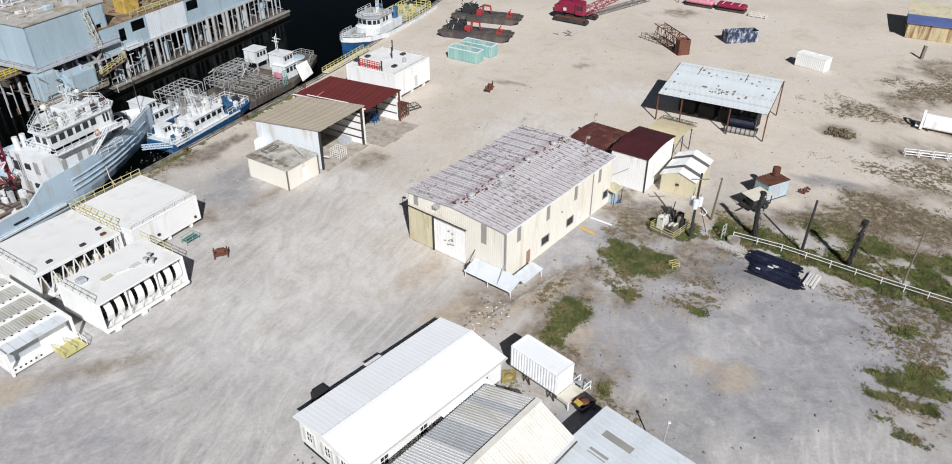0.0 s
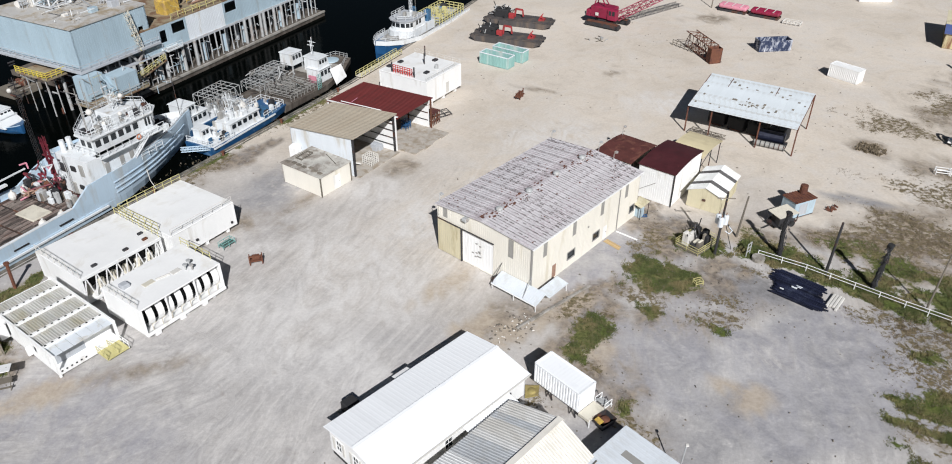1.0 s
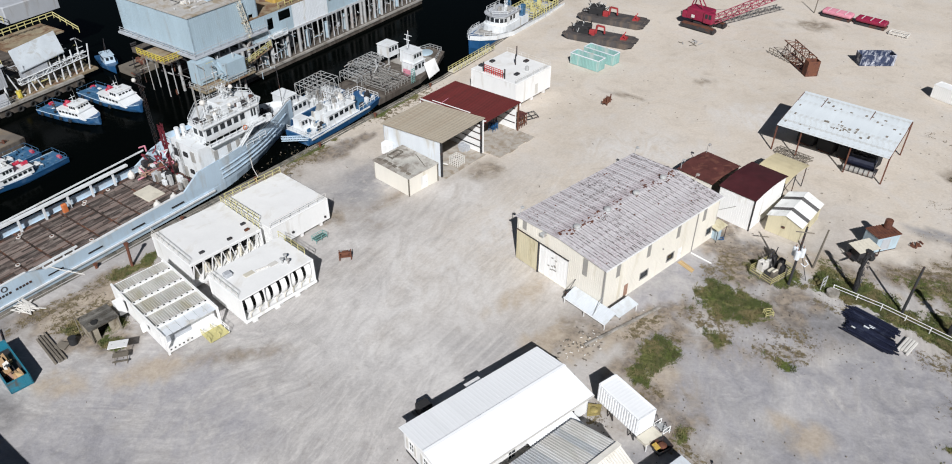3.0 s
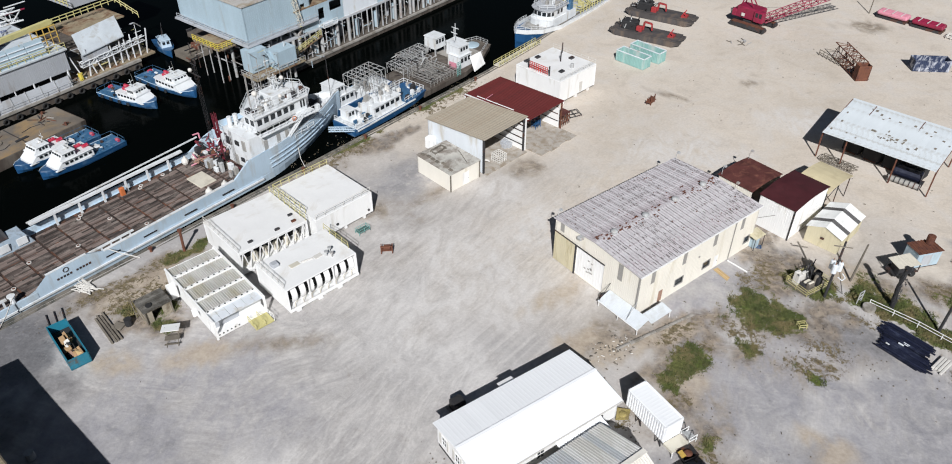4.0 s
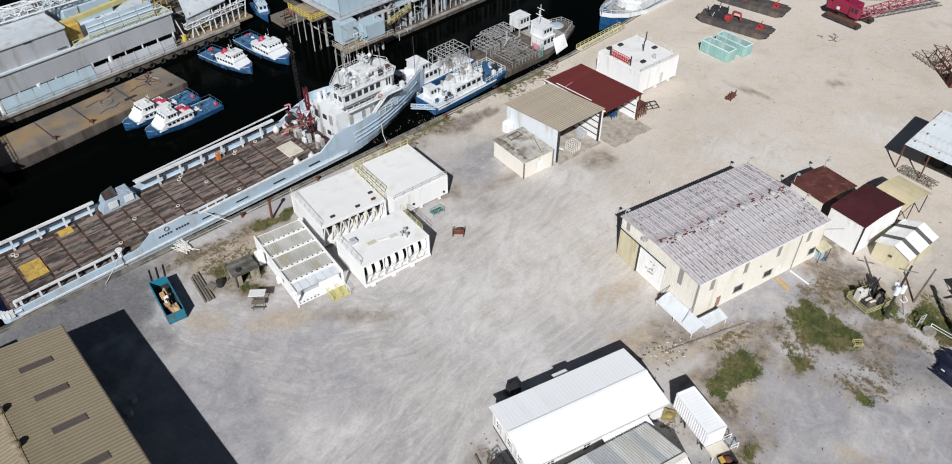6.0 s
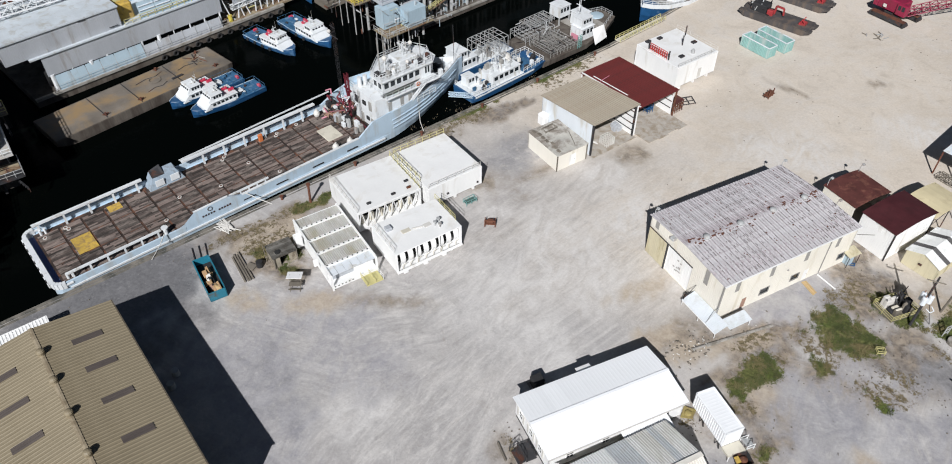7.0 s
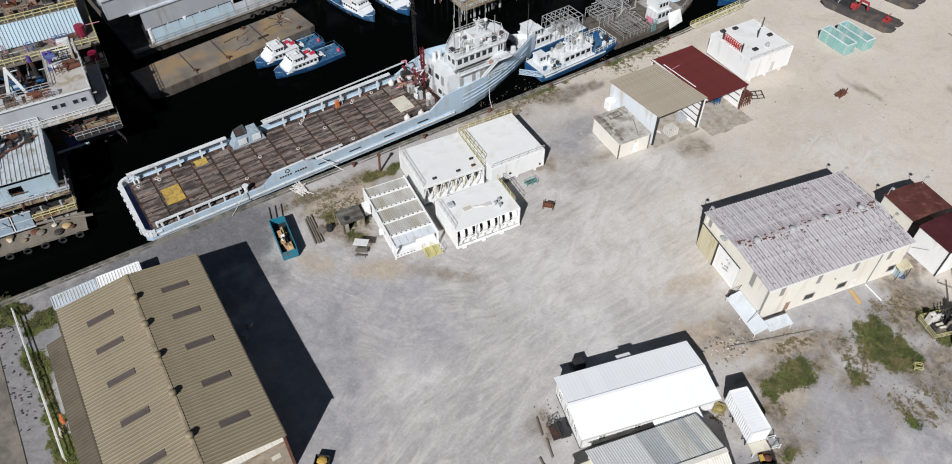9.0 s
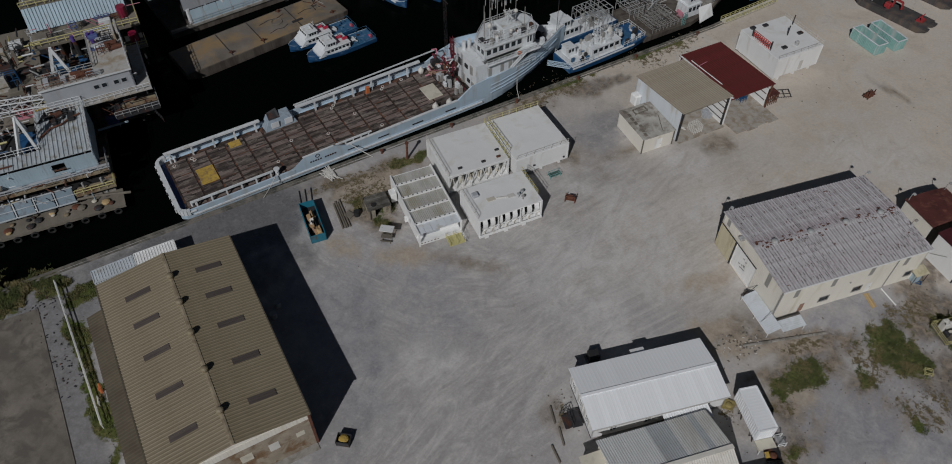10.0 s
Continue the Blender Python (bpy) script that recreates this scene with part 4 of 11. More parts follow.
part("gutter", Shape().bar((-ov, -ov - 0.06, E - 0.04), (L + ov, -ov - 0.06, E - 0.04), 0.14, 0.12), "white", wh)
part("wall_lamp", Shape().cut(11.9, 12.1, -0.2, 0.0, 4.2, 4.4, 0.03), "slat", wh)
part("wall_lamp", Shape().cut(-0.7, 0.0, 10.0, 10.8, 6.8, 7.2, 0.08), "galv", wh)
floodlight(wh, 0.2, W - 0.2, E + 0.1)
floodlight(wh, L - 0.2, W - 0.3, E + 0.1)
floodlight(wh, L - 0.3, 4.4, E + 0.4)

# the canopy round the warehouse corner, on posts
aw = thing("canopy", 3.2, 75.9, 52.3, label="white sheet-metal canopy on posts wrapping the warehouse corner", category="canopy")
g = Shape().ribbed((-2.2, 4.5, 1.0), (0, -7.0, 0), (2.1, 0, 0.7), 0.3, 0.015)
part("canopy_roof", g, "blue_white", aw)
part("canopy_roof", Shape().ribbed((-0.05, -1.2, 1.5), (0, -1.75, -0.3), (3.9, 0, 0), 0.3, 0.015), "blue_white", aw)
part("edge_beam", Shape().bar((-2.2, -2.5, 0.92), (-2.2, 4.5, 0.92), 0.08, 0.12), "white", aw)
for x, y in ((-2.1, -2.4), (-2.1, 1.0), (-2.1, 4.4), (3.7, -2.8)):
    part("post", Shape().bar((x, y, 0), (x, y, 0.92 if x < 0 else 1.15), 0.08), "white", aw)
part("brace", Shape().bar((-2.1, 4.4, 1.05), (-0.1, 4.5, 2.9), 0.06), "steel", aw)
part("brace", Shape().bar((-2.1, -0.4, 1.05), (-0.1, -0.2, 2.9), 0.06), "galv", aw)
part("loading_dock", Shape().box(-1.2, -0.25, 0.5, 5.2, 0, 0.9), "steel", aw, "dark loading step under the canopy")

# -- red-roofed shed and its neighbours --
def bowed(parent, L, W, z, rise, mat, over=0.2, sheets=9, pitch=0.3):
    """A gently bowed roof over length L, sheets running across."""
    n = 6
    pts = [(-over + (L + 2 * over) * i / n, z + rise * math.sin(math.pi * i / n)) for i in range(n + 1)]
    for (x0, z0), (x1, z1) in zip(pts, pts[1:]):
        g = Shape().slab([(x0, -over, z0), (x1, -over, z1), (x1, W + over, z1), (x0, W + over, z0)], 0.08)
        part("roof_sheet", g, mat, parent)


rs = thing("storage_shed", 23.6, 98.0, 55.5, label="tall white-sided shed with a dark red bowed roof", category="shed")
for nm, p, q in (("side_wall", (0, 0), (9.3, 0)), ("rear_wall", (9.3, 0), (9.3, 5.6)), ("side_wall", (9.3, 5.6), (0, 5.6)), ("front_wall", (0, 5.6), (0, 0))):
    part(nm, Shape().wall(p, q, 0, 5.4, 0.12, rib=0.35), "white", rs)
for yy in (0.0, 5.48):
    n = 6
    cs = [(9.3 * i / n, 5.4 + 0.45 * math.sin(math.pi * i / n)) for i in range(n + 1)]
    g = Shape()
    for (x0, z0), (x1, z1) in zip(cs, cs[1:]):
        g.add([(x0, yy, 5.38), (x1, yy, 5.38), (x1, yy, z1), (x0, yy, z0), (x0, yy + 0.12, 5.38), (x1, yy + 0.12, 5.38), (x1, yy + 0.12, z1), (x0, yy + 0.12, z0)],
              [(0, 1, 2, 3), (7, 6, 5, 4), (0, 4, 5, 1), (3, 2, 6, 7)])
    part("gable", g, "white", rs)
M["maroon_roof"] = surf("dark_maroon_roof", (0.078, 0.015, 0.019), 0.6, 0.05, vary=0.25, scale=0.3, stain=(0.05, 0.012, 0.014), amount=0.5, spots=0.35)
bowed(rs, 9.3, 5.6, 5.42, 0.45, "maroon_roof")
part("corner_trim", Shape().bar((-0.05, -0.05, 0), (-0.05, -0.05, 5.4), 0.16), "steel", rs)
part("wall_pipe", Shape().rod((-0.15, 5.0, 1.4), (-0.15, 2.6, 3.2), 0.05), "slat", rs)

lt = thing("lean_to_shed", 18.1, 103.8, 53.5, label="low open shed with a rusted brown sheet roof", category="shed")
for nm, p, q in (("side_wall", (7.6, 6.0), (0, 6.0)), ("front_wall", (0, 6.0), (0, 0)), ("rear_wall", (7.6, 0), (7.6, 6.0))):
    part(nm, Shape().wall(p, q, 0, 3.9, 0.12, rib=0.35), "cream", lt)
bowed(lt, 7.6, 6.0, 3.95, 0.35, "rust_roof")
floodlight(lt, 0.2, 5.8, 4.2)
floodlight(lt, 7.3, 5.8, 4.2)

tc = thing("open_shelter", 29.2, 106.3, 55.0, label="open shelter with a pale tan bowed roof on posts", category="shelter")
M["shelter_roof"] = surf("pale_yellow_roof", (0.66, 0.575, 0.37), 0.55, vary=0.08, stain=(0.52, 0.44, 0.28), amount=0.35)
bowed(tc, 7.2, 5.2, 3.9, 0.4, "shelter_roof")
for x in (0.1, 3.6, 7.1):
    for y in (0.1, 5.1):
        part("post", Shape().bar((x, y, 0), (x, y, 3.95), 0.12), "steel", tc)
part("brace", Shape().bar((0.1, 0.1, 2.2), (3.6, 0.1, 3.9), 0.08), "steel", tc)

M["dark_sheet"] = surf("dark_clouded_sheet", (0.085, 0.08, 0.08), 0.5, vary=0.2)
M["old_white"] = surf("weathered_white_sheet", (0.78, 0.785, 0.77), 0.55, vary=0.08, stain=(0.60, 0.61, 0.58), amount=0.45, spots=0.6)
ys = thing("gable_shed", 30.3, 96.3, 60.0, label="small yellow gable shed with a white roof and grey skylight panels", category="shed")
for nm, p, q, gp in (("side_wall", (0, 0), (7.9, 0), ()), ("rear_wall", (7.9, 0), (7.9, 4.9), ()), ("side_wall", (7.9, 4.9), (0, 4.9), ()), ("front_wall", (0, 4.9), (0, 0), ())):
    part(nm, Shape().wall(p, q, 0, 2.75, 0.1, gp, 0.3), "yellow_siding", ys)
for x0 in (0.0, 7.8):
    part("gable", Shape().add([(x0, 0, 2.75), (x0, 4.9, 2.75), (x0, 2.45, 3.7), (x0 + 0.1, 0, 2.75), (x0 + 0.1, 4.9, 2.75), (x0 + 0.1, 2.45, 3.7)],
                              [(0, 2, 1), (3, 4, 5), (0, 1, 4, 3), (1, 2, 5, 4), (2, 0, 3, 5)]), "yellow_siding", ys)
for i in range(9):
    x = -0.2 + i * 0.922
    mt = "dark_sheet" if i in (2, 6) else "old_white"
    part("roof_sheet", Shape().ribbed((x, -0.25, 2.68), (0.92, 0, 0), (0, 2.7, 1.05), 0.23, 0.03), mt, ys)
    part("roof_sheet", Shape().ribbed((x + 0.92, 5.15, 2.68), (-0.92, 0, 0), (0, -2.7, 1.05), 0.23, 0.03), mt, ys)
part("wall_vent", Shape().cut(-0.15, 0.02, 2.2, 2.7, 1.5, 1.8, 0.03), "steel", ys)

# -- large open carport --
cp = thing("carport", 45.9, 115.1, 62.0, label="open steel carport with a pale blue peeling roof on rusty posts", category="carport")
D2, W2, zf, zb = 12.0, 18.2, 5.0, 6.4
roof_panels(cp, (-0.4, W2 - 0.1, zf), (0, -W2 + 0.2, 0), (D2 + 0.8, 0, zb - zf), "pale_blue_roof", 20, 0.47, 0.005)
for y in (0.1, 6.0, 14.0, 18.1):
    part("post", Shape().bar((0.1, y, 0), (0.1, y, zf), 0.2), "rusty", cp)
    part("post", Shape().bar((D2 - 0.1, y, 0), (D2 - 0.1, y, zb - 0.1), 0.2), "rusty", cp)
    part("rafter", Shape().bar((0, y, zf - 0.12), (D2, y, zb - 0.12), 0.14, 0.2), "rusty", cp)
for x in (0.1, 3.9, 7.7, D2 - 0.1):
    z = zf + (zb - zf) * x / D2 - 0.24
    part("purlin", Shape().bar((x, 0, z), (x, W2, z), 0.12, 0.18), "rusty", cp)
for y in (0.1, 18.1):
    part("brace", Shape().bar((0.1, y, zf - 1.5), (1.8, y, zf), 0.09), "rusty", cp)
random.seed(8)
g = Shape()
for k in range(46):
    x, y = random.uniform(0.3, D2 - 0.3), random.uniform(0.3, W2 - 0.3)
    if k < 22:
        x, y = random.gauss(4.2, 0.6), random.gauss(8.0, 1.5)
    z = zf + (zb - zf) * (x + 0.4) / (D2 + 0.8) + 0.03
    a, b = random.uniform(0.08, 0.3), random.uniform(0.06, 0.22)
    g.slab([(x - a, y - b, z + 0.03 - a * 0.11), (x + a, y - b, z + 0.03 + a * 0.11), (x + a, y + b, z + 0.03 + a * 0.11), (x - a, y + b, z + 0.03 - a * 0.11)], 0.05)
tagged(part("rust_patches", g, "timber", cp, "bare corroded spots in the roof paint"), kind="stuff")

# -- open sheds beside the quay --
sh = thing("open_shed", -24.1, 103.9, 61.0, label="open-fronted shed with white walls and a weathered grey roof", category="shed")
roof_panels(sh, (-0.3, -0.4, 6.75), (10.9, 0, 0), (0, 13.9, -1.3), "grey_roof", 12, 0.45, 0.08)
part("end_wall", Shape().wall((0, 13.2), (0, 0), 0, 5.3, 0.15), "light_wall", sh)
part("end_wall_top", Shape().add([(0, 0, 5.3), (0, 13.2, 5.3), (0, 0, 6.65), (0.15, 0, 5.3), (0.15, 13.2, 5.3), (0.15, 0, 6.65)],
                                 [(0, 2, 1), (3, 4, 5), (0, 1, 4, 3), (1, 2, 5, 4), (2, 0, 3, 5)]), "light_wall", sh)
part("rear_wall", Shape().wall((10.3, 13.2), (0, 13.2), 0, 5.25, 0.15), "light_wall", sh)
part("party_wall", Shape().wall((10.15, 13.2), (10.15, 0), 0, 5.3, 0.12), "white", sh)
for z in (1.2, 2.5, 3.8, 5.0):
    part("girt", Shape().bar((10.0, 0.2, z), (10.0, 13.0, z), 0.1, 0.12), "steel", sh)
for x, y, m in ((0.1, 0.1, "steel"), (10.1, 0.05, "steel"), (10.5, 0.05, "white")):
    part("post", Shape().bar((x, y, 0), (x, y, 6.6), 0.28), m, sh)
part("header", Shape().bar((0, 0.0, 6.55), (10.4, 0.0, 6.55), 0.15, 0.25), "steel", sh)
part("wall_tank", Shape().cut(-1.5, -0.05, 10.9, 12.7, 0.6, 2.7, 0.25), "white", sh, "white rounded tank on the end wall")
M["pale_concrete"] = surf("pale_worn_concrete", (0.47, 0.43, 0.38), 0.9, vary=0.18, scale=0.6, stain=(0.30, 0.25, 0.19), amount=0.5, spots=0.7, bump=0.3)
part("slab", Shape().box(0, 10.3, -0.8, 13.1, -0.1, 0.05), "pale_concrete", sh)

rd = thing("open_shed", -18.9, 113.3, 61.0, label="open-fronted shed with a dark red sheet roof", category="shed")
roof_panels(rd, (0.0, -0.3, 5.75), (10.0, 0, 0), (0, 15.4, -0.55), "red_roof", 11, 0.45, 0.06)
part("rear_wall", Shape().wall((9.9, 14.8), (0, 14.8), 0, 5.1, 0.15), "white", rd)
part("end_wall", Shape().wall((9.9, 0.6), (9.9, 14.8), 0, 5.1, 0.15), "white", rd)
for z in (1.4, 2.8, 4.2):
    part("girt", Shape().bar((9.7, 0.7, z), (9.7, 14.6, z), 0.1, 0.12), "steel", rd)
for x, y in ((9.8, 0.1), (9.8, 5.0), (0.3, 14.6)):
    part("post", Shape().bar((x, y, 0), (x, y, 5.6), 0.24), "rusty", rd)
part("header", Shape().bar((0, 0.0, 5.6), (9.9, 0.0, 5.6), 0.15, 0.22), "rusty", rd)
part("ridge_flashing", Shape().bar((0.1, -0.3, 6.0), (0.1, 14.8, 5.4), 0.3, 0.1), "white", rd)
for k in range(4):
    part("slab", Shape().box(0.2 + k * 2.43, 2.58 + k * 2.43, -3.4 - 0.3 * (k % 2), 14.6, -0.1, 0.06), "pale_concrete", rd)
part("roof_pipe", Shape().rod((1.2, 4.0, 5.75), (0.9, 12.5, 5.5), 0.08), "white", rd)
part("roof_pipe", Shape().rod((0.6, 10.4, 5.6), (3.2, 10.8, 5.6), 0.06), "pink", rd)

ss_ = thing("utility_shed", -27.9, 97.5, 58.0, label="low cream block shed with a stained flat roof", category="shed")
part("side_wall", Shape().wall((0, 0), (6.3, 0), 0, 3.25, 0.15, [(2.6, 4.0, 0.1, 2.4)]), "cream", ss_)
part("rear_wall", Shape().wall((6.3, 0), (6.3, 8.2), 0, 3.25, 0.15), "cream", ss_)
part("side_wall", Shape().wall((6.3, 8.2), (0, 8.2), 0, 3.25, 0.15), "cream", ss_)
part("front_wall", Shape().wall((0, 8.2), (0, 0), 0, 3.25, 0.15), "cream", ss_)
M["stained_flat"] = surf("stained_flat_roof", (0.58, 0.56, 0.51), 0.85, vary=0.22, scale=0.5, stain=(0.24, 0.21, 0.18), amount=0.65, spots=0.45)
part("flat_roof", Shape().box(-0.15, 6.45, -0.15, 8.35, 3.25, 3.4), "stained_flat", ss_)
for x, y in ((0.0, 0.0), (6.3, 0.0)):
    part("corner_trim", Shape().bar((x, y, 0), (x, y, 3.25), 0.17), "timber", ss_)
leaf(ss_, (2.6, 0), (4.0, 0), 0.1, 2.4, "white", "door", "white double door")
part("ladder", Shape().rail([(4.2, 0.8, 3.32), (5.6, 4.2, 3.32)], 0.25, 0.5, 0.05, 1), "timber", ss_)
random.seed(11)
for k in range(7):
    x, y = 0.2 + random.uniform(0, 0.9), 0.5 + k * 1.1
    part("roof_debris", Shape().cut(x, x + 0.5, y, y + 0.8, 3.4, 3.55, 0.04), "timber", ss_)
part("roof_rack", Shape().rail([(2.0, 6.0, 3.4), (4.6, 6.2, 3.4), (4.4, 7.4, 3.4), (2.0, 7.2, 3.4), (2.0, 6.0, 3.4)], 0.4, 0.8, 0.05), "timber", ss_)


# -- white offshore modules on the yard --
def module_shell(t, L, W, z0, z1, skip=(), mat="white"):
    """A box module: floor frame, four walls (those in skip left open), roof plate, corner posts."""
    part("floor", Shape().box(0, L, 0, W, z0, z0 + 0.3), mat, t)
    for nm, p, q in (("front", (0, 0), (L, 0)), ("right", (L, 0), (L, W)), ("back", (L, W), (0, W)), ("left", (0, W), (0, 0))):
        if nm not in skip:
            part("wall", Shape().wall(p, q, z0 + 0.3, z1 - 0.15, 0.12), mat, t)
    part("roof", Shape().cut(-0.05, L + 0.05, -0.05, W + 0.05, z1 - 0.15, z1, 0.04), "white_roof", t)
    for x in (0.1, L - 0.1):
        for y in (0.1, W - 0.1):
            part("corner_post", Shape().bar((x, y, z0), (x, y, z1 - 0.15), 0.26), mat, t)
    for x in (0.15 * L, 0.5 * L, 0.85 * L):
        part("skid", Shape().box(x - 0.2, x + 0.2, 0.1, W - 0.1, 0, z0), mat, t)


ma = thing("slatted_module", -47.4, 58.5, 57.0, label="white steel module with stained ribbed roof and perforated beams", category="module")
L, W, H1 = 7.2, 13.9, 3.05
part("floor", Shape().box(0, L, 0, W, 0.3, 0.6), "white", ma)
for nm, p, q, gp in (("wall", (0.0, 1.6), (L, 1.6), [(0.6, 4.0, 0.6, 2.4)]), ("wall", (L, 1.6), (L, W), ()), ("wall", (L, W), (0, W), ()), ("wall", (0, W), (0, 1.6), [(3.0, 3.9, 0.6, 2.6), (9, 9.9, 1.2, 2.2)])):
    part(nm, Shape().wall(p, q, 0.6, H1 - 0.2, 0.12, gp, rib=0.6), "white", ma)
M["slat_roof"] = surf("stained_white_ribbed_roof", (0.54, 0.53, 0.50), 0.6, vary=0.18, scale=0.6, stain=(0.37, 0.345, 0.27), amount=0.5, spots=0.4, stretch=(1, 0.4, 1))
yb = [0.0, 2.2, 5.2, 8.3, 11.4, W]
for y0, y1 in zip(yb, yb[1:]):
    for i in range(6):
        x = i * L / 6
        if y0 == 0.0:
            part("roof_sheet", Shape().box(x + 0.03, x + L / 6 - 0.03, y0 + 0.1, y1 - 0.2, H1 - 0.2, H1 - 0.12), "light_wall", ma)
        else:
            part("roof_sheet", Shape().ribbed((x, y0 + 0.2, H1 - 0.2), (L / 6 - 0.05, 0, 0), (0, y1 - y0 - 0.4, 0), 0.3, 0.06), "slat_roof", ma)
for y in yb[1:-1]:
    bm = part("roof_beam", Shape().bar((0, y, H1 - 0.05), (L, y, H1 - 0.05), 0.32, 0.3), "white", ma)
    hs = Shape()
    for i in range(9):
        hs.rod((0.45 + i * 0.79, y, H1 + 0.09), (0.45 + i * 0.79, y, H1 + 0.106), 0.14, 8)
    tagged(part("drain_holes", hs, "hole", bm, "round dark holes"), kind="stuff")
part("edge_beam", Shape().bar((0.05, 0, H1 - 0.05), (0.05, W, H1 - 0.05), 0.22, 0.35), "white", ma)
part("edge_beam", Shape().bar((L - 0.05, 0, H1 - 0.05), (L - 0.05, W, H1 - 0.05), 0.22, 0.35), "white", ma)
part("edge_beam", Shape().bar((0, 0.1, 0.75), (L, 0.1, 0.75), 0.24, 0.4), "white", ma)
hs = Shape()
for i in range(6):
    hs.rod((0.4 + i * 0.55, -0.02, 0.75), (0.4 + i * 0.55, -0.035, 0.75), 0.12, 8)
tagged(part("drain_holes", hs, "hole", ma, "round dark holes"), kind="stuff")
part("shutter", Shape().wall((0.6, 1.55), (4.0, 1.55), 0.6, 2.4, 0.06, rib=0.5), "rig_grey", ma, "pale grey panel")
for x in (0.1, L - 0.1):
    for y in (0.1, W - 0.1):
        part("corner_post", Shape().bar((x, y, 0), (x, y, H1), 0.26), "white", ma)
part("landing", Shape().box(4.4, 7.0, -2.1, 0.0, 0.35, 0.45), "rail_yellow", ma, "yellow entry platform")
part("handrail", Shape().rail([(4.4, -2.1, 0.4), (4.4, 0, 0.4)], 1.0, 1.0), "rail_yellow", ma)
part("handrail", Shape().rail([(5.7, -2.1, 0.4), (5.7, 0, 0.4)], 1.0, 1.0), "rail_yellow", ma)
part("handrail", Shape().rail([(7.0, -2.1, 0.4), (7.0, 0, 0.4)], 1.0, 1.0), "white", ma)
part("wall_unit", Shape().cut(-1.1, -0.02, 10.4, 11.9, 0.5, 2.2, 0.08), "white", ma, "white air unit on the side wall")
part("cable_box", Shape().cut(-0.5, -0.02, 5.4, 5.8, 0.5, 1.6, 0.05), "white", ma)

mb = thing("truss_module", -50.2, 70.4, 58.0, label="white offshore module with an open truss side and flat roof", category="module")
L, W, H1 = 11.0, 9.9, 4.15
module_shell(mb, L, W, 0.4, H1, ("front",))
for i in range(8):
    x0, x1 = i * L / 8, (i + 1) * L / 8
    part("truss_bar", Shape().bar((x0, 0.06, 0.7), ((x0 + x1) / 2, 0.06, H1 - 0.2), 0.12), "white", mb)
    part("truss_bar", Shape().bar(((x0 + x1) / 2, 0.06, H1 - 0.2), (x1, 0.06, 0.7), 0.12), "white", mb)
part("bottom_chord", Shape().bar((0, 0, 0.6), (L, 0, 0.6), 0.25, 0.35), "white", mb)
part("top_chord", Shape().bar((0, 0, H1 - 0.2), (L, 0, H1 - 0.2), 0.25, 0.35), "white", mb)
for i in range(6):
    x = 1.2 + i * 1.7
    part("equipment", Shape().rod((x, 1.4, 0.7), (x, 1.4, 1.9), 0.42, 10).ball((x, 1.4, 1.9), 0.42, 10, 5, 0.7), "cream_roof", mb, "pale yellow vessel inside the open side")
# added near-black sheet: the module's inner shade put into colour
part("inner_screen", Shape().box(0.3, L - 0.3, 2.6, 2.7, 0.7, H1 - 0.3), "hole", mb, "dark sheet standing for the shade inside the open side")
part("roof_rail", Shape().rail([(L - 0.1, 0.1, H1), (L - 0.1, W - 0.1, H1)], 1.05, 1.4, 0.045), "rail_yellow", mb, "faded yellow roof railing")
part("roof_rail", Shape().rail([(0.1, W - 0.1, H1), (0.1, 0.1, H1)], 1.05, 1.4, 0.035), "sacks", mb)
for x, y in ((2.2, 0.9), (6.4, 0.8), (9.6, 2.5), (9.2, 0.9)):
    part("roof_hatch", Shape().cut(x, x + 0.7, y, y + 0.4, H1, H1 + 0.25, 0.05), "steel", mb)

mc = thing("baffle_module", -40.5, 65.0, 58.5, label="white offshore module with curved baffles along its open side", category="module")
L, W, H1 = 11.1, 7.4, 4.3
module_shell(mc, L, W, 0.55, H1, ("front",))
# near-black sheet paints the shade seen between the baffles
part("inner_wall", Shape().box(0.2, L - 0.2, 1.7, 1.8, 0.8, H1 - 0.2), "hole", mc, "dark sheet standing for the shade behind the baffles")
for i in range(8):
    x = 0.9 + i * 1.3
    g = Shape()
    n = 7
    for k in range(n):
        a0, a1 = math.pi * (-0.42 + 0.84 * k / n), math.pi * (-0.42 + 0.84 * (k + 1) / n)
        p0, p1 = (1.35 - 1.05 * math.cos(a0), 2.35 + 1.45 * math.sin(a0)), (1.35 - 1.05 * math.cos(a1), 2.35 + 1.45 * math.sin(a1))
        g.add([(x, *p0), (x + 0.8, *p0), (x + 0.8, *p1), (x, *p1), (x, p0[0] + 0.12, p0[1]), (x + 0.8, p0[0] + 0.12, p0[1]), (x + 0.8, p1[0] + 0.12, p1[1]), (x, p1[0] + 0.12, p1[1])],
              [(0, 1, 2, 3), (7, 6, 5, 4), (0, 3, 7, 4), (1, 5, 6, 2), (0, 4, 5, 1), (3, 2, 6, 7)])
    part("baffle", g, "white", mc)
    part("bracket", Shape().bar((x + 0.1, 0.05, 0.85), (x + 0.1, 0.05, 1.6), 0.09).bar((x + 0.1, 0.05, 1.6), (x + 0.65, 0.05, 1.75), 0.07), "cream_roof", mc, "cream bent bracket")
part("mullion", Shape().bar((3.4, 0.1, 0.85), (3.4, 0.1, H1 - 0.1), 0.14), "white", mc)
part("mullion", Shape().bar((7.3, 0.1, 0.85), (7.3, 0.1, H1 - 0.1), 0.14), "white", mc)
part("ledge", Shape().box(0, L, -0.25, 0.1, 0.5, 0.85), "white", mc)
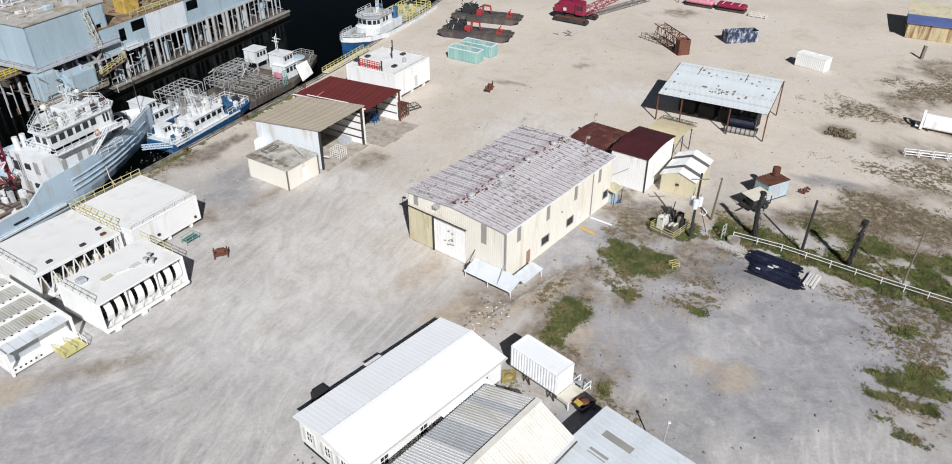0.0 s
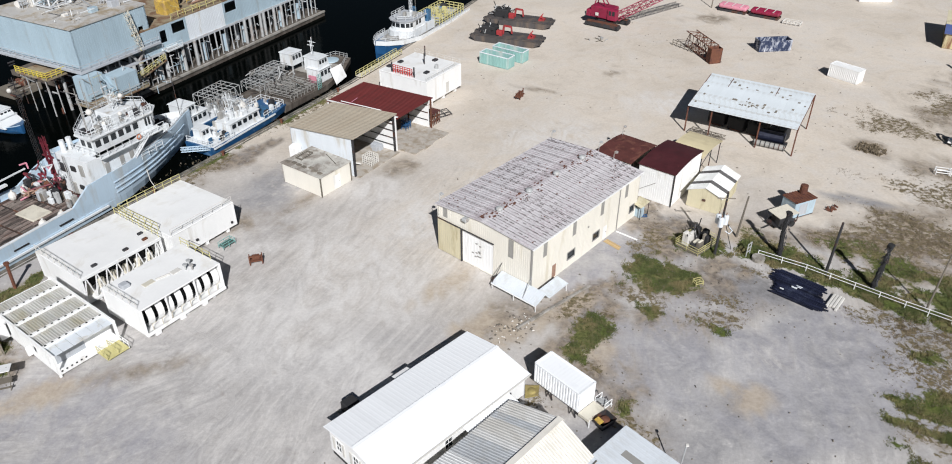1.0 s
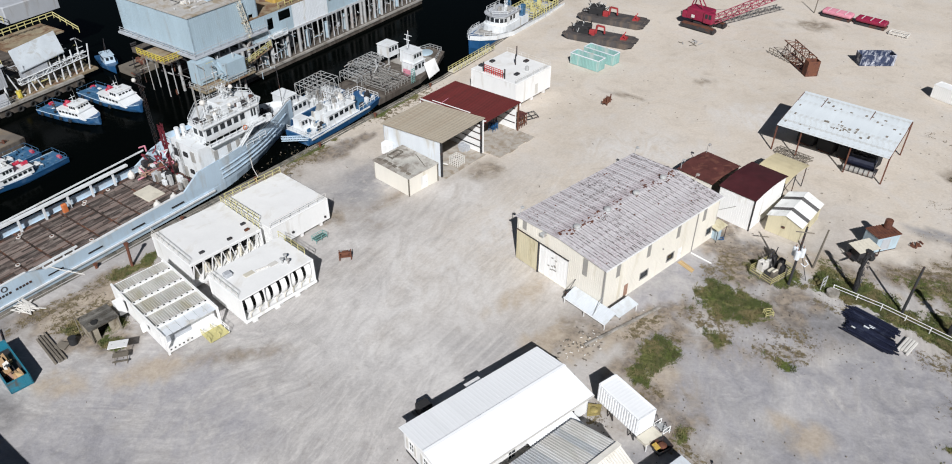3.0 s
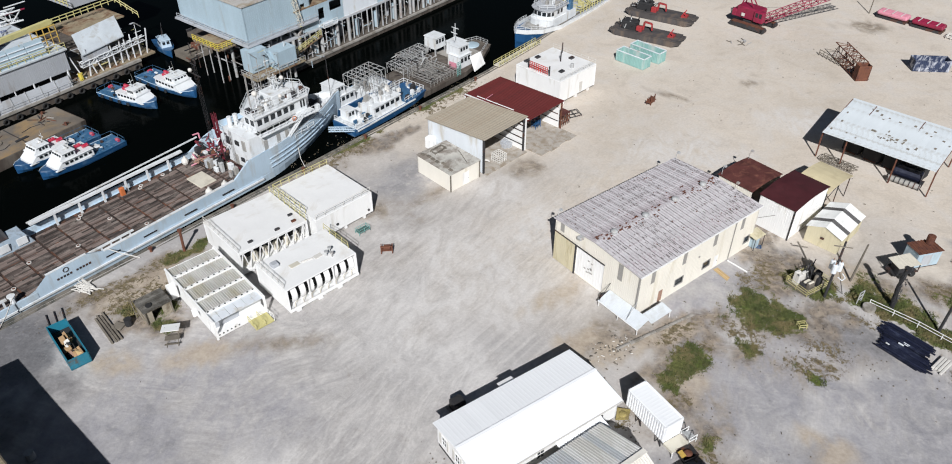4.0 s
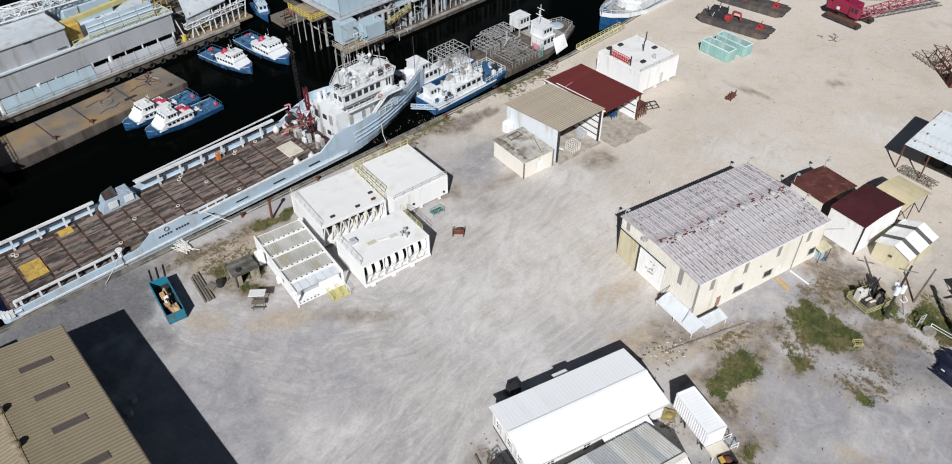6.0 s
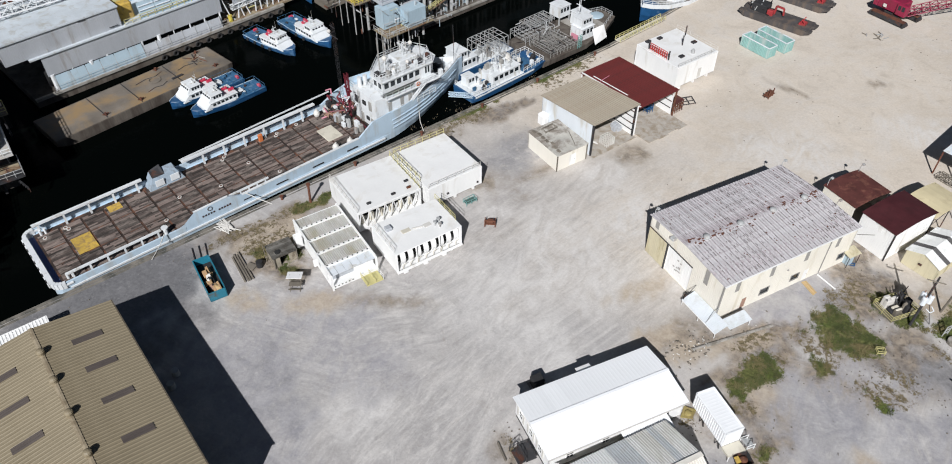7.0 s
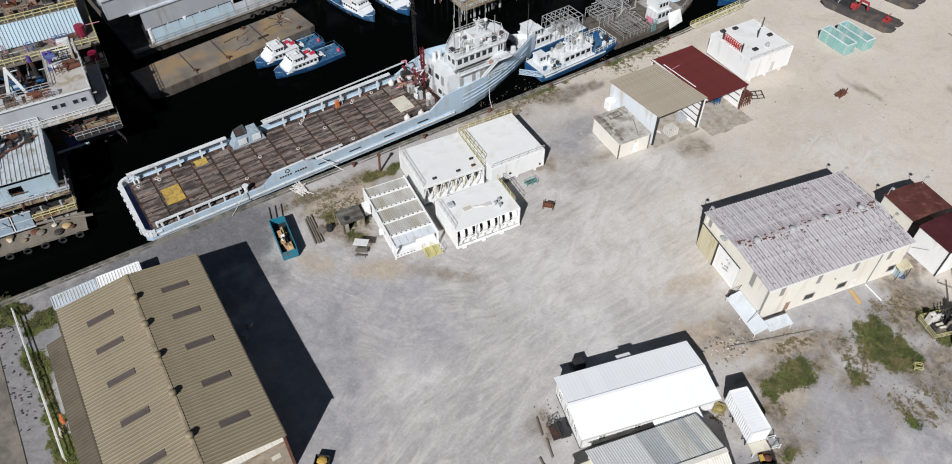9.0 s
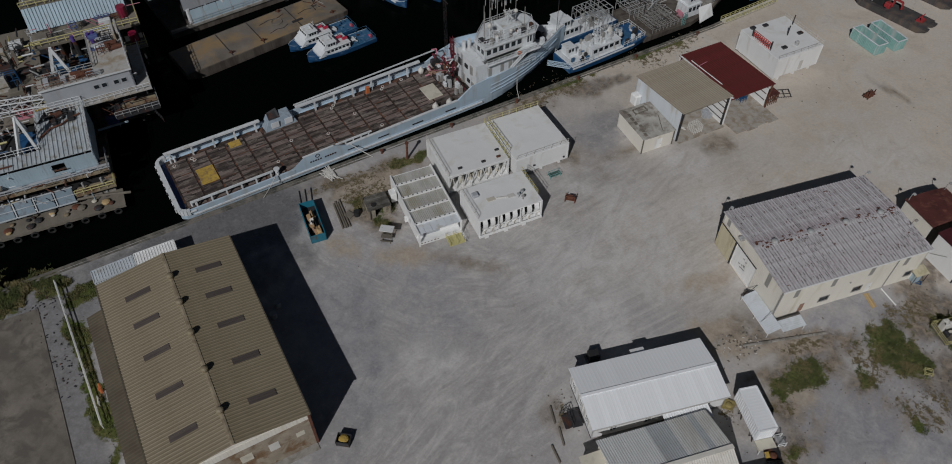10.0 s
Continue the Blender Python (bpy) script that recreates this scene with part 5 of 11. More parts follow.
for x in (1.0, 4.4, 7.6):
    part("foot", Shape().box(x, x + 0.7, -0.2, 0.5, 0, 0.5), "white", mc)
part("roof_rail", Shape().rail([(L - 0.1, 1.5, H1), (L - 0.1, W - 0.1, H1)], 1.05, 1.3, 0.045), "rail_yellow", mc, "faded yellow roof railing")
part("roof_rail", Shape().rail([(0.1, W - 0.1, H1), (0.1, 0.6, H1)], 1.05, 1.3, 0.035), "sacks", mc)
part("roof_plate", Shape().cut(3.0, 4.4, 3.2, 4.0, H1, H1 + 0.06, 0.02), "cream_roof", mc)
part("roof_plate", Shape().cut(6.4, 7.6, 2.6, 3.4, H1, H1 + 0.06, 0.02), "sacks", mc)
part("roof_pipe", Shape().rod((4.6, 3.4, H1 + 0.1), (6.2, 3.0, H1 + 0.1), 0.12, 7), "sacks", mc)
for x, y in ((7.9, 2.2), (8.3, 1.5), (8.7, 2.6)):
    part("roof_vent", Shape().rod((x, y, H1), (x, y, H1 + 0.7), 0.1, 7).rod((x, y, H1 + 0.7), (x, y, H1 + 0.85), 0.28, 9), "galv", mc)
part("roof_hatch", Shape().cut(1.2, 2.2, 4.8, 5.8, H1, H1 + 0.5, 0.1), "rig_grey", mc)
part("side_stair", Shape().rail([(L + 0.2, 2.6, 0.1), (L + 1.4, 4.6, 0.1)], 1.0, 0.5, 0.05), "steel", mc)

md = thing("plain_module", -43.0, 79.9, 60.0, label="plain white offshore module with a flat roof and skids", category="module")
L, W, H1 = 10.2, 11.0, 4.2
module_shell(md, L, W, 0.6, H1)
part("roof_rail", Shape().rail([(L - 0.1, 0.1, H1), (0.1, 0.1, H1)], 0.9, 1.7, 0.03), "sacks", md)
part("roof_rail", Shape().rail([(0.1, W - 0.1, H1), (L - 0.1, W - 0.1, H1)], 1.05, 1.5, 0.045), "rail_yellow", md, "faded yellow roof railing")
part("roof_rail", Shape().rail([(0.1, 2.6, H1), (0.1, W - 0.1, H1)], 1.05, 1.5, 0.045), "rail_yellow", md)
part("wall_fitting", Shape().cut(3.3, 3.7, -0.2, 0, 1.6, 1.9, 0.04), "steel", md)
part("wall_fitting", Shape().cut(9.2, 9.5, -0.2, 0, 1.2, 1.5, 0.04), "steel", md)
st = thing("pallet_rack", -37.9, 83.0, 60.0, label="small dull green steel rack beside a white module", category="rack")
part("rack_frame", Shape().rail([(0, 0, 0.05), (2.0, 0, 0.05), (2.0, 1.0, 0.05), (0, 1.0, 0.05), (0, 0, 0.05)], 0.9, 1.0, 0.04), "teal", st)
part("rack_shelf", Shape().box(0, 2.0, 0, 1.0, 0.4, 0.46), "pontoon", st)

me_ = thing("quarters_module", -15.9, 130.0, 60.0, label="white accommodation module on skids with roof fittings", category="module")
L, W, H1 = 11.0, 11.0, 5.15
module_shell(me_, L, W, 0.7, H1)
for x, y in ((0.6, 3.2), (0.6, 8.4)):
    part("exhaust_stack", Shape().rod((x, y, H1), (x, y, H1 + 1.9), 0.14, 8), "steel", me_)
for x, y in ((6.9, 0.6), (10.3, 3.0)):
    part("exhaust_stack", Shape().rod((x, y + 5, H1), (x, y + 5, H1 + 2.1), 0.12, 8), "steel", me_)
g = part("roof_grille", Shape().rail([(0.5, 3.6, H1), (0.5, 8.0, H1)], 1.5, 0.55, 0.07, 4), "red", me_, "orange-red pipe grille")
for x, y in ((3.0, 2.2), (1.8, 10.0), (9.0, 4.6), (4.6, 9.6)):
    part("roof_hatch", Shape().cut(x, x + 1.1, y, y + 0.8, H1, H1 + 0.3, 0.06), "steel", me_)
part("roof_vent", Shape().cut(6.0, 6.6, 2.0, 2.6, H1, H1 + 0.9, 0.1), "galv", me_)
part("roof_rail", Shape().rail([(0.1, 0.1, H1), (L - 0.1, 0.1, H1), (L - 0.1, W - 0.1, H1)], 0.9, 1.8, 0.03), "sacks", me_)
part("door", Shape().box(6.0, 6.9, -0.05, 0.02, 1.0, 3.0), "sacks", me_)

# -- white gabled house, ribbed hall and low block --
hs_ = thing("house", -9.46, 44.4, 48.7, label="white clapboard house with a white gabled metal roof", category="house")
L, W, E, R = 19.1, 9.25, 3.55, 4.3
wins = [(2.6, 3.6), (7.4, 8.4), (14.0, 15.0)]
part("side_wall", Shape().wall((0.3, 0.4), (L - 0.3, 0.4), 0.5, E, 0.15, [(a - 0.3, b - 0.3, 1.3, 2.6) for a, b in wins]), "white", hs_)
part("side_wall", Shape().wall((L - 0.3, W - 0.4), (0.3, W - 0.4), 0.5, E, 0.15), "white", hs_)
part("end_wall", Shape().wall((L - 0.3, 0.4), (L - 0.3, W - 0.4), 0.5, E, 0.15, [(1.4, 2.3, 1.4, 2.5)]), "white", hs_)
ew = [(1.0, 1.9), (3.6, 4.5), (5.9, 6.8)]
part("end_wall", Shape().wall((0.3, W - 0.4), (0.3, 0.4), 0.5, E, 0.15, [(a, b, 1.2, 2.7) for a, b in ew]), "white", hs_)
for x0 in (0.3, L - 0.45):
    part("gable", Shape().add([(x0, 0.4, E), (x0, W - 0.4, E), (x0, W / 2, R - 0.15), (x0 + 0.15, 0.4, E), (x0 + 0.15, W - 0.4, E), (x0 + 0.15, W / 2, R - 0.15)],
                              [(0, 2, 1), (3, 4, 5), (0, 1, 4, 3), (1, 2, 5, 4), (2, 0, 3, 5)]), "white", hs_)
part("foundation", Shape().box(0.5, L - 0.5, 0.6, W - 0.6, 0, 0.5), "timber", hs_)
roof_panels(hs_, (0, 0, E - 0.05), (L, 0, 0), (0, W / 2, R - E), "house_roof", 20, 0.48, 0.006)
roof_panels(hs_, (L, W, E - 0.05), (-L, 0, 0), (0, -W / 2, R - E), "house_roof", 20, 0.48, 0.006)
part("ridge_cap", Shape().bar((0, W / 2, R), (L, W / 2, R), 0.4, 0.06), "house_roof", hs_)
for a, b in wins:
    window(hs_, (a, 0.4), (b, 0.4), 1.3, 2.6)
for a, b in ew:
    window(hs_, (0.3, W - 0.4 - a), (0.3, W - 0.4 - b), 1.2, 2.7)
    for yy in (W - 0.4 - a + 0.28, W - 0.4 - b - 0.28):
        part("shutter", Shape().box(0.22, 0.29, yy - 0.16, yy + 0.16, 1.15, 2.75), "sacks", hs_)
window(hs_, (L - 0.3, 0.4 + 1.4), (L - 0.3, 0.4 + 2.3), 1.4, 2.5)
part("gutter", Shape().bar((0, -0.06, E - 0.1), (L, -0.06, E - 0.1), 0.13, 0.13), "sacks", hs_)
part("window_awning", Shape().slab([(9.2, W + 1.0, 2.9), (9.2, W - 0.2, 3.15), (11.2, W - 0.2, 3.15), (11.2, W + 1.0, 2.9)][::-1], 0.07), "white", hs_)
part("skirting", Shape().box(0.35, 0.45, 0.6, W - 0.6, 0, 0.55), "hole", hs_)

ac = thing("condenser_unit", -15.1, 55.75, 48.7, label="dark grey air conditioning condenser beside the house", category="air conditioner")
part("casing", Shape().cut(-0.75, 0.75, -0.7, 0.7, 0.1, 1.5, 0.08), "hole", ac)
part("fan_grille", Shape().rod((0, 0, 1.5), (0, 0, 1.56), 0.5, 14), "hole", ac)
part("base_slab", Shape().box(-1.1, 1.1, -1.0, 1.0, 0, 0.1), "concrete", ac)

po = thing("porch", -9.8, 44.7, 48.7, label="low white lean-to porch between the house and the hall", category="porch")
part("porch_roof", Shape().ribbed((9.6, -2.15, 2.65), (6.4, 0, 0), (0, 2.3, 0.35), 0.4, 0.03), "house_roof", po)
for x in (9.8, 12.8, 15.8):
    part("post", Shape().bar((x, -2.0, 0), (x, -2.0, 2.6), 0.12), "white", po)
part("porch_deck", Shape().box(9.6, 16.0, -2.0, 0.3, 0, 0.4), "timber", po)

rh = thing("ribbed_hall", -0.9, 37.2, 50.5, label="low hall with a grey ribbed gable roof and cream end sheets", category="building")
L, W, E, R = 15.2, 9.6, 3.4, 5.35
YR = 3.7
for nm, p, q in (("side_wall", (0.2, 0.3), (L - 0.2, 0.3)), ("end_wall", (L - 0.2, 0.3), (L - 0.2, W - 0.3)), ("side_wall", (L - 0.2, W - 0.3), (0.2, W - 0.3)), ("end_wall", (0.2, W - 0.3), (0.2, 0.3))):
    part(nm, Shape().wall(p, q, 0, E, 0.15, rib=0.5), "cream", rh)
for x0 in (0.2, L - 0.35):
    part("gable", Shape().add([(x0, 0.3, E), (x0, W - 0.3, E), (x0, YR, R - 0.12), (x0 + 0.15, 0.3, E), (x0 + 0.15, W - 0.3, E), (x0 + 0.15, YR, R - 0.12)],
                              [(0, 2, 1), (3, 4, 5), (0, 1, 4, 3), (1, 2, 5, 4), (2, 0, 3, 5)]), "cream", rh)
M["cream_sheet"] = surf("cream_white_roof_sheet", (0.72, 0.69, 0.63), 0.5, vary=0.06, stain=(0.60, 0.57, 0.51), amount=0.4)
M["grey_sheet"] = surf("dark_grey_roof_sheet", (0.56, 0.58, 0.60), 0.5, 0.0, vary=0.12, stain=(0.5, 0.5, 0.49), amount=0.4)
n = 16
for i in range(n):
    x = i * L / n
    part("roof_sheet", Shape().ribbed((x, -0.3, E - 0.1), (L / n - 0.02, 0, 0), (0, YR + 0.3, R - E + 0.1), 0.32, 0.045), "cream_sheet", rh)
    part("roof_sheet", Shape().ribbed((x + L / n - 0.02, W + 0.3, E - 0.1), (-L / n + 0.02, 0, 0), (0, YR - W - 0.3, R - E + 0.1), 0.32, 0.045),
         "grey_sheet" if i in (7, 8, 9, 13) else "rib_roof", rh)
part("ridge_cap", Shape().bar((0, YR, R + 0.04), (L, YR, R + 0.04), 0.6, 0.08), "cream_sheet", rh)
part("eave_timbers", Shape().rail([(L - 3.5, -0.7, 2.2), (L - 0.2, -0.7, 2.2)], 1.0, 0.35, 0.06, 1), "timber", rh, "row of dark rafter ends")
an = thing("annex", -5.4, 37.9, 50.5, label="small cream lean-to annex at the hall's end", category="building")
part("annex_wall", Shape().wall((0, 0), (2.6, 0), 0, 2.6, 0.12).wall((2.6, 4.6), (0, 4.6), 0, 2.6, 0.12).wall((0, 4.6), (0, 0), 0, 2.6, 0.12), "cream", an)
part("annex_roof", Shape().slab([(-0.3, -0.3, 2.6), (2.7, -0.3, 2.9), (2.7, 4.9, 2.9), (-0.3, 4.9, 2.6)], 0.12), "cream_roof", an)

lb = thing("low_block", 12.3, 52.5, 47.0, label="low flat building with a pale blue-white roof and grey skylights", category="building")
L, W = 14.0, 10.0
for nm, p, q in (("wall", (-L, -W), (0, -W)), ("wall", (0, -W), (0, 0)), ("wall", (0, 0), (-L, 0)), ("wall", (-L, 0), (-L, -W))):
    part(nm, Shape().wall(p, q, 0, 2.85, 0.15, rib=0.5), "white", lb)
roof_panels(lb, (-L - 0.2, -W - 0.2, 2.9), (L + 0.4, 0, 0), (0, W + 0.4, 0.25), "blue_white", 14, 0.5, 0.005)
for x, y in ((-3.0, -4.6), (-5.3, -3.6), (-8.6, -4.6)):
    part("skylight", Shape().slab([(x, y, 3.06), (x + 0.8, y, 3.06), (x + 0.8, y + 3.0, 3.13), (x, y + 3.0, 3.13)], 0.1), "slat", lb, "grey translucent skylight strip")


def container(name, x, y, yaw, L, W, Hc, mat, label, z=0.0, open_top=False, category="container", doors=True, rail_mat=None, rise=0.025):
    t = thing(name, x, y, yaw, z, label=label, category=category)
    for p, q in (((0, 0), (L, 0)), ((L, 0), (L, W)), ((L, W), (0, W)), ((0, W), (0, 0))):
        part("side", Shape().wall(p, q, 0.15, Hc - 0.1, 0.06, rib=0.36, proud=0.07, broad=0.17), mat, t)
    part("floor", Shape().box(0, L, 0, W, 0, 0.16), mat, t)
    for a in (0.06, L - 0.06):
        for b in (0.06, W - 0.06):
            part("corner_post", Shape().bar((a, b, 0), (a, b, Hc), 0.16), mat, t)
    for p, q in (((0, 0), (L, 0)), ((L, 0), (L, W)), ((L, W), (0, W)), ((0, W), (0, 0))):
        part("top_rail", Shape().bar((*p, Hc - 0.05), (*q, Hc - 0.05), 0.16), rail_mat or mat, t)
    if not open_top:
        part("roof", Shape().ribbed((0.08, 0.08, Hc - 0.04), (L - 0.16, 0, 0), (0, W - 0.16, 0), 0.42, rise), mat, t)
    if doors:
        for a in (0.15, 0.3):
            part("lock_rod", Shape().rod((L + 0.05, W * (0.3 + a), 0.2), (L + 0.05, W * (0.3 + a), Hc - 0.2), 0.03), "steel", t)
    return t


tr = container("office_container", 9.7, 57.7, 136.0, 6.06, 2.44, 2.6, "house_roof", "white ribbed container standing on legs", z=1.15, rise=0.006)
for a in (0.4, 3.6):
    for b in (0.15, 2.3):
        part("leg", Shape().bar((a, b, -1.15), (a + 0.25, b, 0), 0.12), "steel", tr)
        part("leg", Shape().bar((a + 0.8, b, -1.15), (a + 0.4, b, 0), 0.1), "steel", tr)
part("landing", Shape().box(-1.4, -0.05, 0.0, 2.44, -0.35, 0.0), "cream_roof", tr, "pale landing at the container's end")
for a, b in ((-1.4, 0.1), (-1.4, 2.3)):
    part("leg", Shape().bar((a, b, -1.15), (a, b, -0.15), 0.1), "white", tr)
sp = thing("steel_stairs", 9.9, 58.1, 135.5, label="white steel stair frame beside the container", category="stairs")
for xr in (0, -1.3):
    tagged(part("stair_rail", Shape().rail([(xr, 0, 0), (xr, -1.1, 0)], 1.2, 1.1, 0.05, 2), "white", sp), kind="stuff")
for i in range(4):
    part("tread", Shape().box(-1.3, 0, -1.4 + i * 0.35, -1.1 + i * 0.35, 0.2 + i * 0.22, 0.25 + i * 0.22), "galv", sp)
hb = thing("hopper_bin", 10.5, 54.5, 40.0, label="rusty yellow tipping hopper beside the container", category="skip")
part("bin_side", Shape().add([(0, 0, 0.4), (2.0, 0, 0.4), (2.0, 1.7, 0.4), (0, 1.7, 0.4), (-0.4, -0.2, 1.5), (2.3, -0.2, 1.3), (2.3, 1.9, 1.3), (-0.4, 1.9, 1.5)],
                             [(0, 1, 5, 4), (1, 2, 6, 5), (2, 3, 7, 6), (3, 0, 4, 7), (0, 3, 2, 1)]), "steel", hb)
part("load", Shape().ball((1.2, 0.9, 0.9), 0.7, 9, 5, 0.4), "rusty", hb, "heap of rusty scrap")
part("base", Shape().box(0.1, 1.9, 0.2, 1.5, 0, 0.4), "steel", hb)
part("tilting_front", Shape().slab([(-0.5, 0.3, 1.5), (0.3, 0.3, 1.62), (0.3, 1.4, 1.62), (-0.4, 1.4, 1.5)], 0.08), "deck_yellow", hb, "worn yellow front plate")

for ob in hb.children:
    ob.matrix_basis = Matrix.Diagonal((0.75, 0.75, 0.8, 1)) @ ob.matrix_basis

# -- big tan warehouse --
M["rig_pale"] = surf("pale_blue_white_roof", (0.58, 0.63, 0.67), 0.55, vary=0.12, stain=(0.42, 0.42, 0.40), amount=0.35, spots=0.5)
M["tan_dark"] = surf("old_brown_ribbed_roof", (0.125, 0.103, 0.07), 0.7, vary=0.2, stain=(0.09, 0.07, 0.05), amount=0.5, spots=0.3)
tw = thing("tan_warehouse", -38.6, 24.95, 153.3, label="large warehouse with a tan ribbed gable roof and dark skylights", category="warehouse")
L, W, E, R = 32.2, 18.4, 8.0, 9.3
part("side_wall", Shape().wall((0, 0), (L, 0), 0, E - 0.1, 0.2, rib=0.6), "tan_roof", tw)
part("rear_wall", Shape().wall((L, 0), (L, W), 0, E, 0.2, rib=0.6), "tan_roof", tw)
part("side_wall", Shape().wall((L, W), (0, W), 0, E, 0.2, rib=0.6), "tan_roof", tw)
M["stained_front"] = surf("rust_stained_concrete_front", (0.40, 0.34, 0.26), 0.85, vary=0.25, scale=0.5, stain=(0.19, 0.115, 0.06), amount=0.5, spots=0.45)
part("front_wall", Shape().wall((0, W), (0, 0), 0, E - 1.3, 0.2, [(8, 12, 0.1, 4.2)]), "stained_front", tw, "rust-stained lower front wall")
leaf(tw, (0, W - 8), (0, W - 12), 0.1, 4.2, "stained_front", "rolling_door", "stained closed roll-up door", -0.08, rib=0.5, knob=False)
for k in range(5):
    part("patched_area", Shape().box(-0.03, 0.02, 1.2 + k * 3.3, 2.3 + k * 3.5, 3.6 - 0.4 * (k % 2), 4.6 + 0.3 * (k % 3)), "sacks" if k % 2 else "cream_roof", tw)
part("fascia", Shape().wall((-0.05, W), (-0.05, 0), E - 1.3, E, 0.2, rib=0.45), "cream", tw, "cream ribbed fascia")
for x0 in (0.0, L - 0.2):
    part("gable", Shape().add([(x0, 0, E), (x0, W, E), (x0, W / 2, R - 0.1), (x0 + 0.2, 0, E), (x0 + 0.2, W, E), (x0 + 0.2, W / 2, R - 0.1)],
                              [(0, 2, 1), (3, 4, 5), (0, 1, 4, 3), (1, 2, 5, 4), (2, 0, 3, 5)]), "cream", tw)
roof_panels(tw, (-0.3, -0.1, E), (L + 0.6, 0, 0), (0, W / 2 + 0.1, R - E), "tan_roof", 34, 0.5, 0.04)
roof_panels(tw, (L + 0.3, W + 0.3, E), (-L - 0.6, 0, 0), (0, -W / 2 - 0.3, R - E), "tan_roof", 34, 0.5, 0.04)
ridge = Shape()
for s in (-1, 1):
    ridge.slab([(-0.3, W / 2, R + 0.085), (L + 0.3, W / 2, R + 0.085), (L + 0.3, W / 2 + s * 0.24, R + 0.05), (-0.3, W / 2 + s * 0.24, R + 0.05)][::s], 0.03)
M["ridge_worn"] = surf("worn_pale_tan_flashing", (0.36, 0.30, 0.21), 0.6, vary=0.2, scale=0.5, stain=(0.22, 0.175, 0.115), amount=0.5, spots=0.7)
part("ridge_cap", ridge, "ridge_worn", tw)
part("gutter", Shape().bar((-0.3, W + 0.36, E - 0.05), (L + 0.3, W + 0.36, E - 0.05), 0.2, 0.2), "tan_dark", tw)
part("floor_slab", Shape().box(-1, L, 0.2, W - 0.2, -0.1, 0.05), "concrete", tw)
slope = (R - E) / (W / 2 + 0.3)
for i in range(5):
    x = (4.1, 10.5, 16.7, 22.2, 27.2)[i]
    part("roof_vent", Shape().rod((x + 0.4, W / 2, R - 0.1), (x + 0.4, W / 2, R + 0.55), 0.4, 12).ball((x + 0.4, W / 2, R + 0.55), 0.5, 12, 6, 0.7), "tan_roof", tw, "round ridge ventilator")
    for y0, y1 in ((2.5, 5.9), (W - 6.2, W - 2.8)):
        za = E + slope * (min(y0, W - y0) + 0.3) + 0.09
        zb2 = E + slope * (min(y1, W - y1) + 0.3) + 0.09
        for k in range(3):
            xa = x + k * 0.33 - 0.15
            part("skylight", Shape().slab([(xa, y0, za), (xa + 0.28, y0, za), (xa + 0.28, y1, zb2), (xa, y1, zb2)], 0.1), "skylight", tw, "dark plastic skylight strip")
part("corner_post", Shape().bar((0.1, 0.1, 0), (0.1, 0.1, E - 0.2), 0.35), "rusty", tw)
part("door_frame", Shape().rail([(0.1, 0.5, 0), (0.1, 1.6, 0)], 5.2, 0.6, 0.07, 6), "crane_red", tw, "dark red steel lattice beside the door")
part("lean_to_roof", Shape().ribbed((29.8, W + 3.0, 5.4), (-29.8, 0, 0), (0, -2.9, 0.8), 0.5, 0.1), "tan_dark", tw)
part("lean_to_wall", Shape().wall((29.7, W + 2.3), (0.2, W + 2.3), 0, 5.35, 0.15), "cream_roof", tw)
part("gutter", Shape().bar((-0.3, -0.18, E - 0.06), (L + 0.3, -0.18, E - 0.06), 0.12, 0.12), "tan_dark", tw)
container("storage_container", -81.7, 24.5, 64.8, 6.06, 2.44, 2.6, "rig_pale", "pale blue-grey ribbed container by the quay", rise=0.05)
container("storage_container", -79.2, 30.2, 62.0, 6.06, 2.44, 2.6, "white", "white ribbed container beside the tan warehouse", rise=0.06)


# ---- vessels ----
def window_row(parent, p, q, z0, z1, n, fill=0.62, out=0.03):
    """Dark panes along a wall from p to q (outside on the right)."""
    p, q = Vector(p), Vector(q)
    d = q - p
    nrm = Vector((d.y, -d.x)).normalized()
    for i in range(n):
        a, b = p + d * ((i + (1 - fill) / 2) / n), p + d * ((i + (1 + fill) / 2) / n)
        c = [a + nrm * out, b + nrm * out, b - nrm * 0.05, a - nrm * 0.05]
        g = Shape().add([(*k, z0) for k in c] + [(*k, z1) for k in c], [(3, 2, 1, 0), (4, 5, 6, 7), (0, 1, 5, 4), (1, 2, 6, 5), (2, 3, 7, 6), (3, 0, 4, 7)])
        part("window", g, "glass", parent)


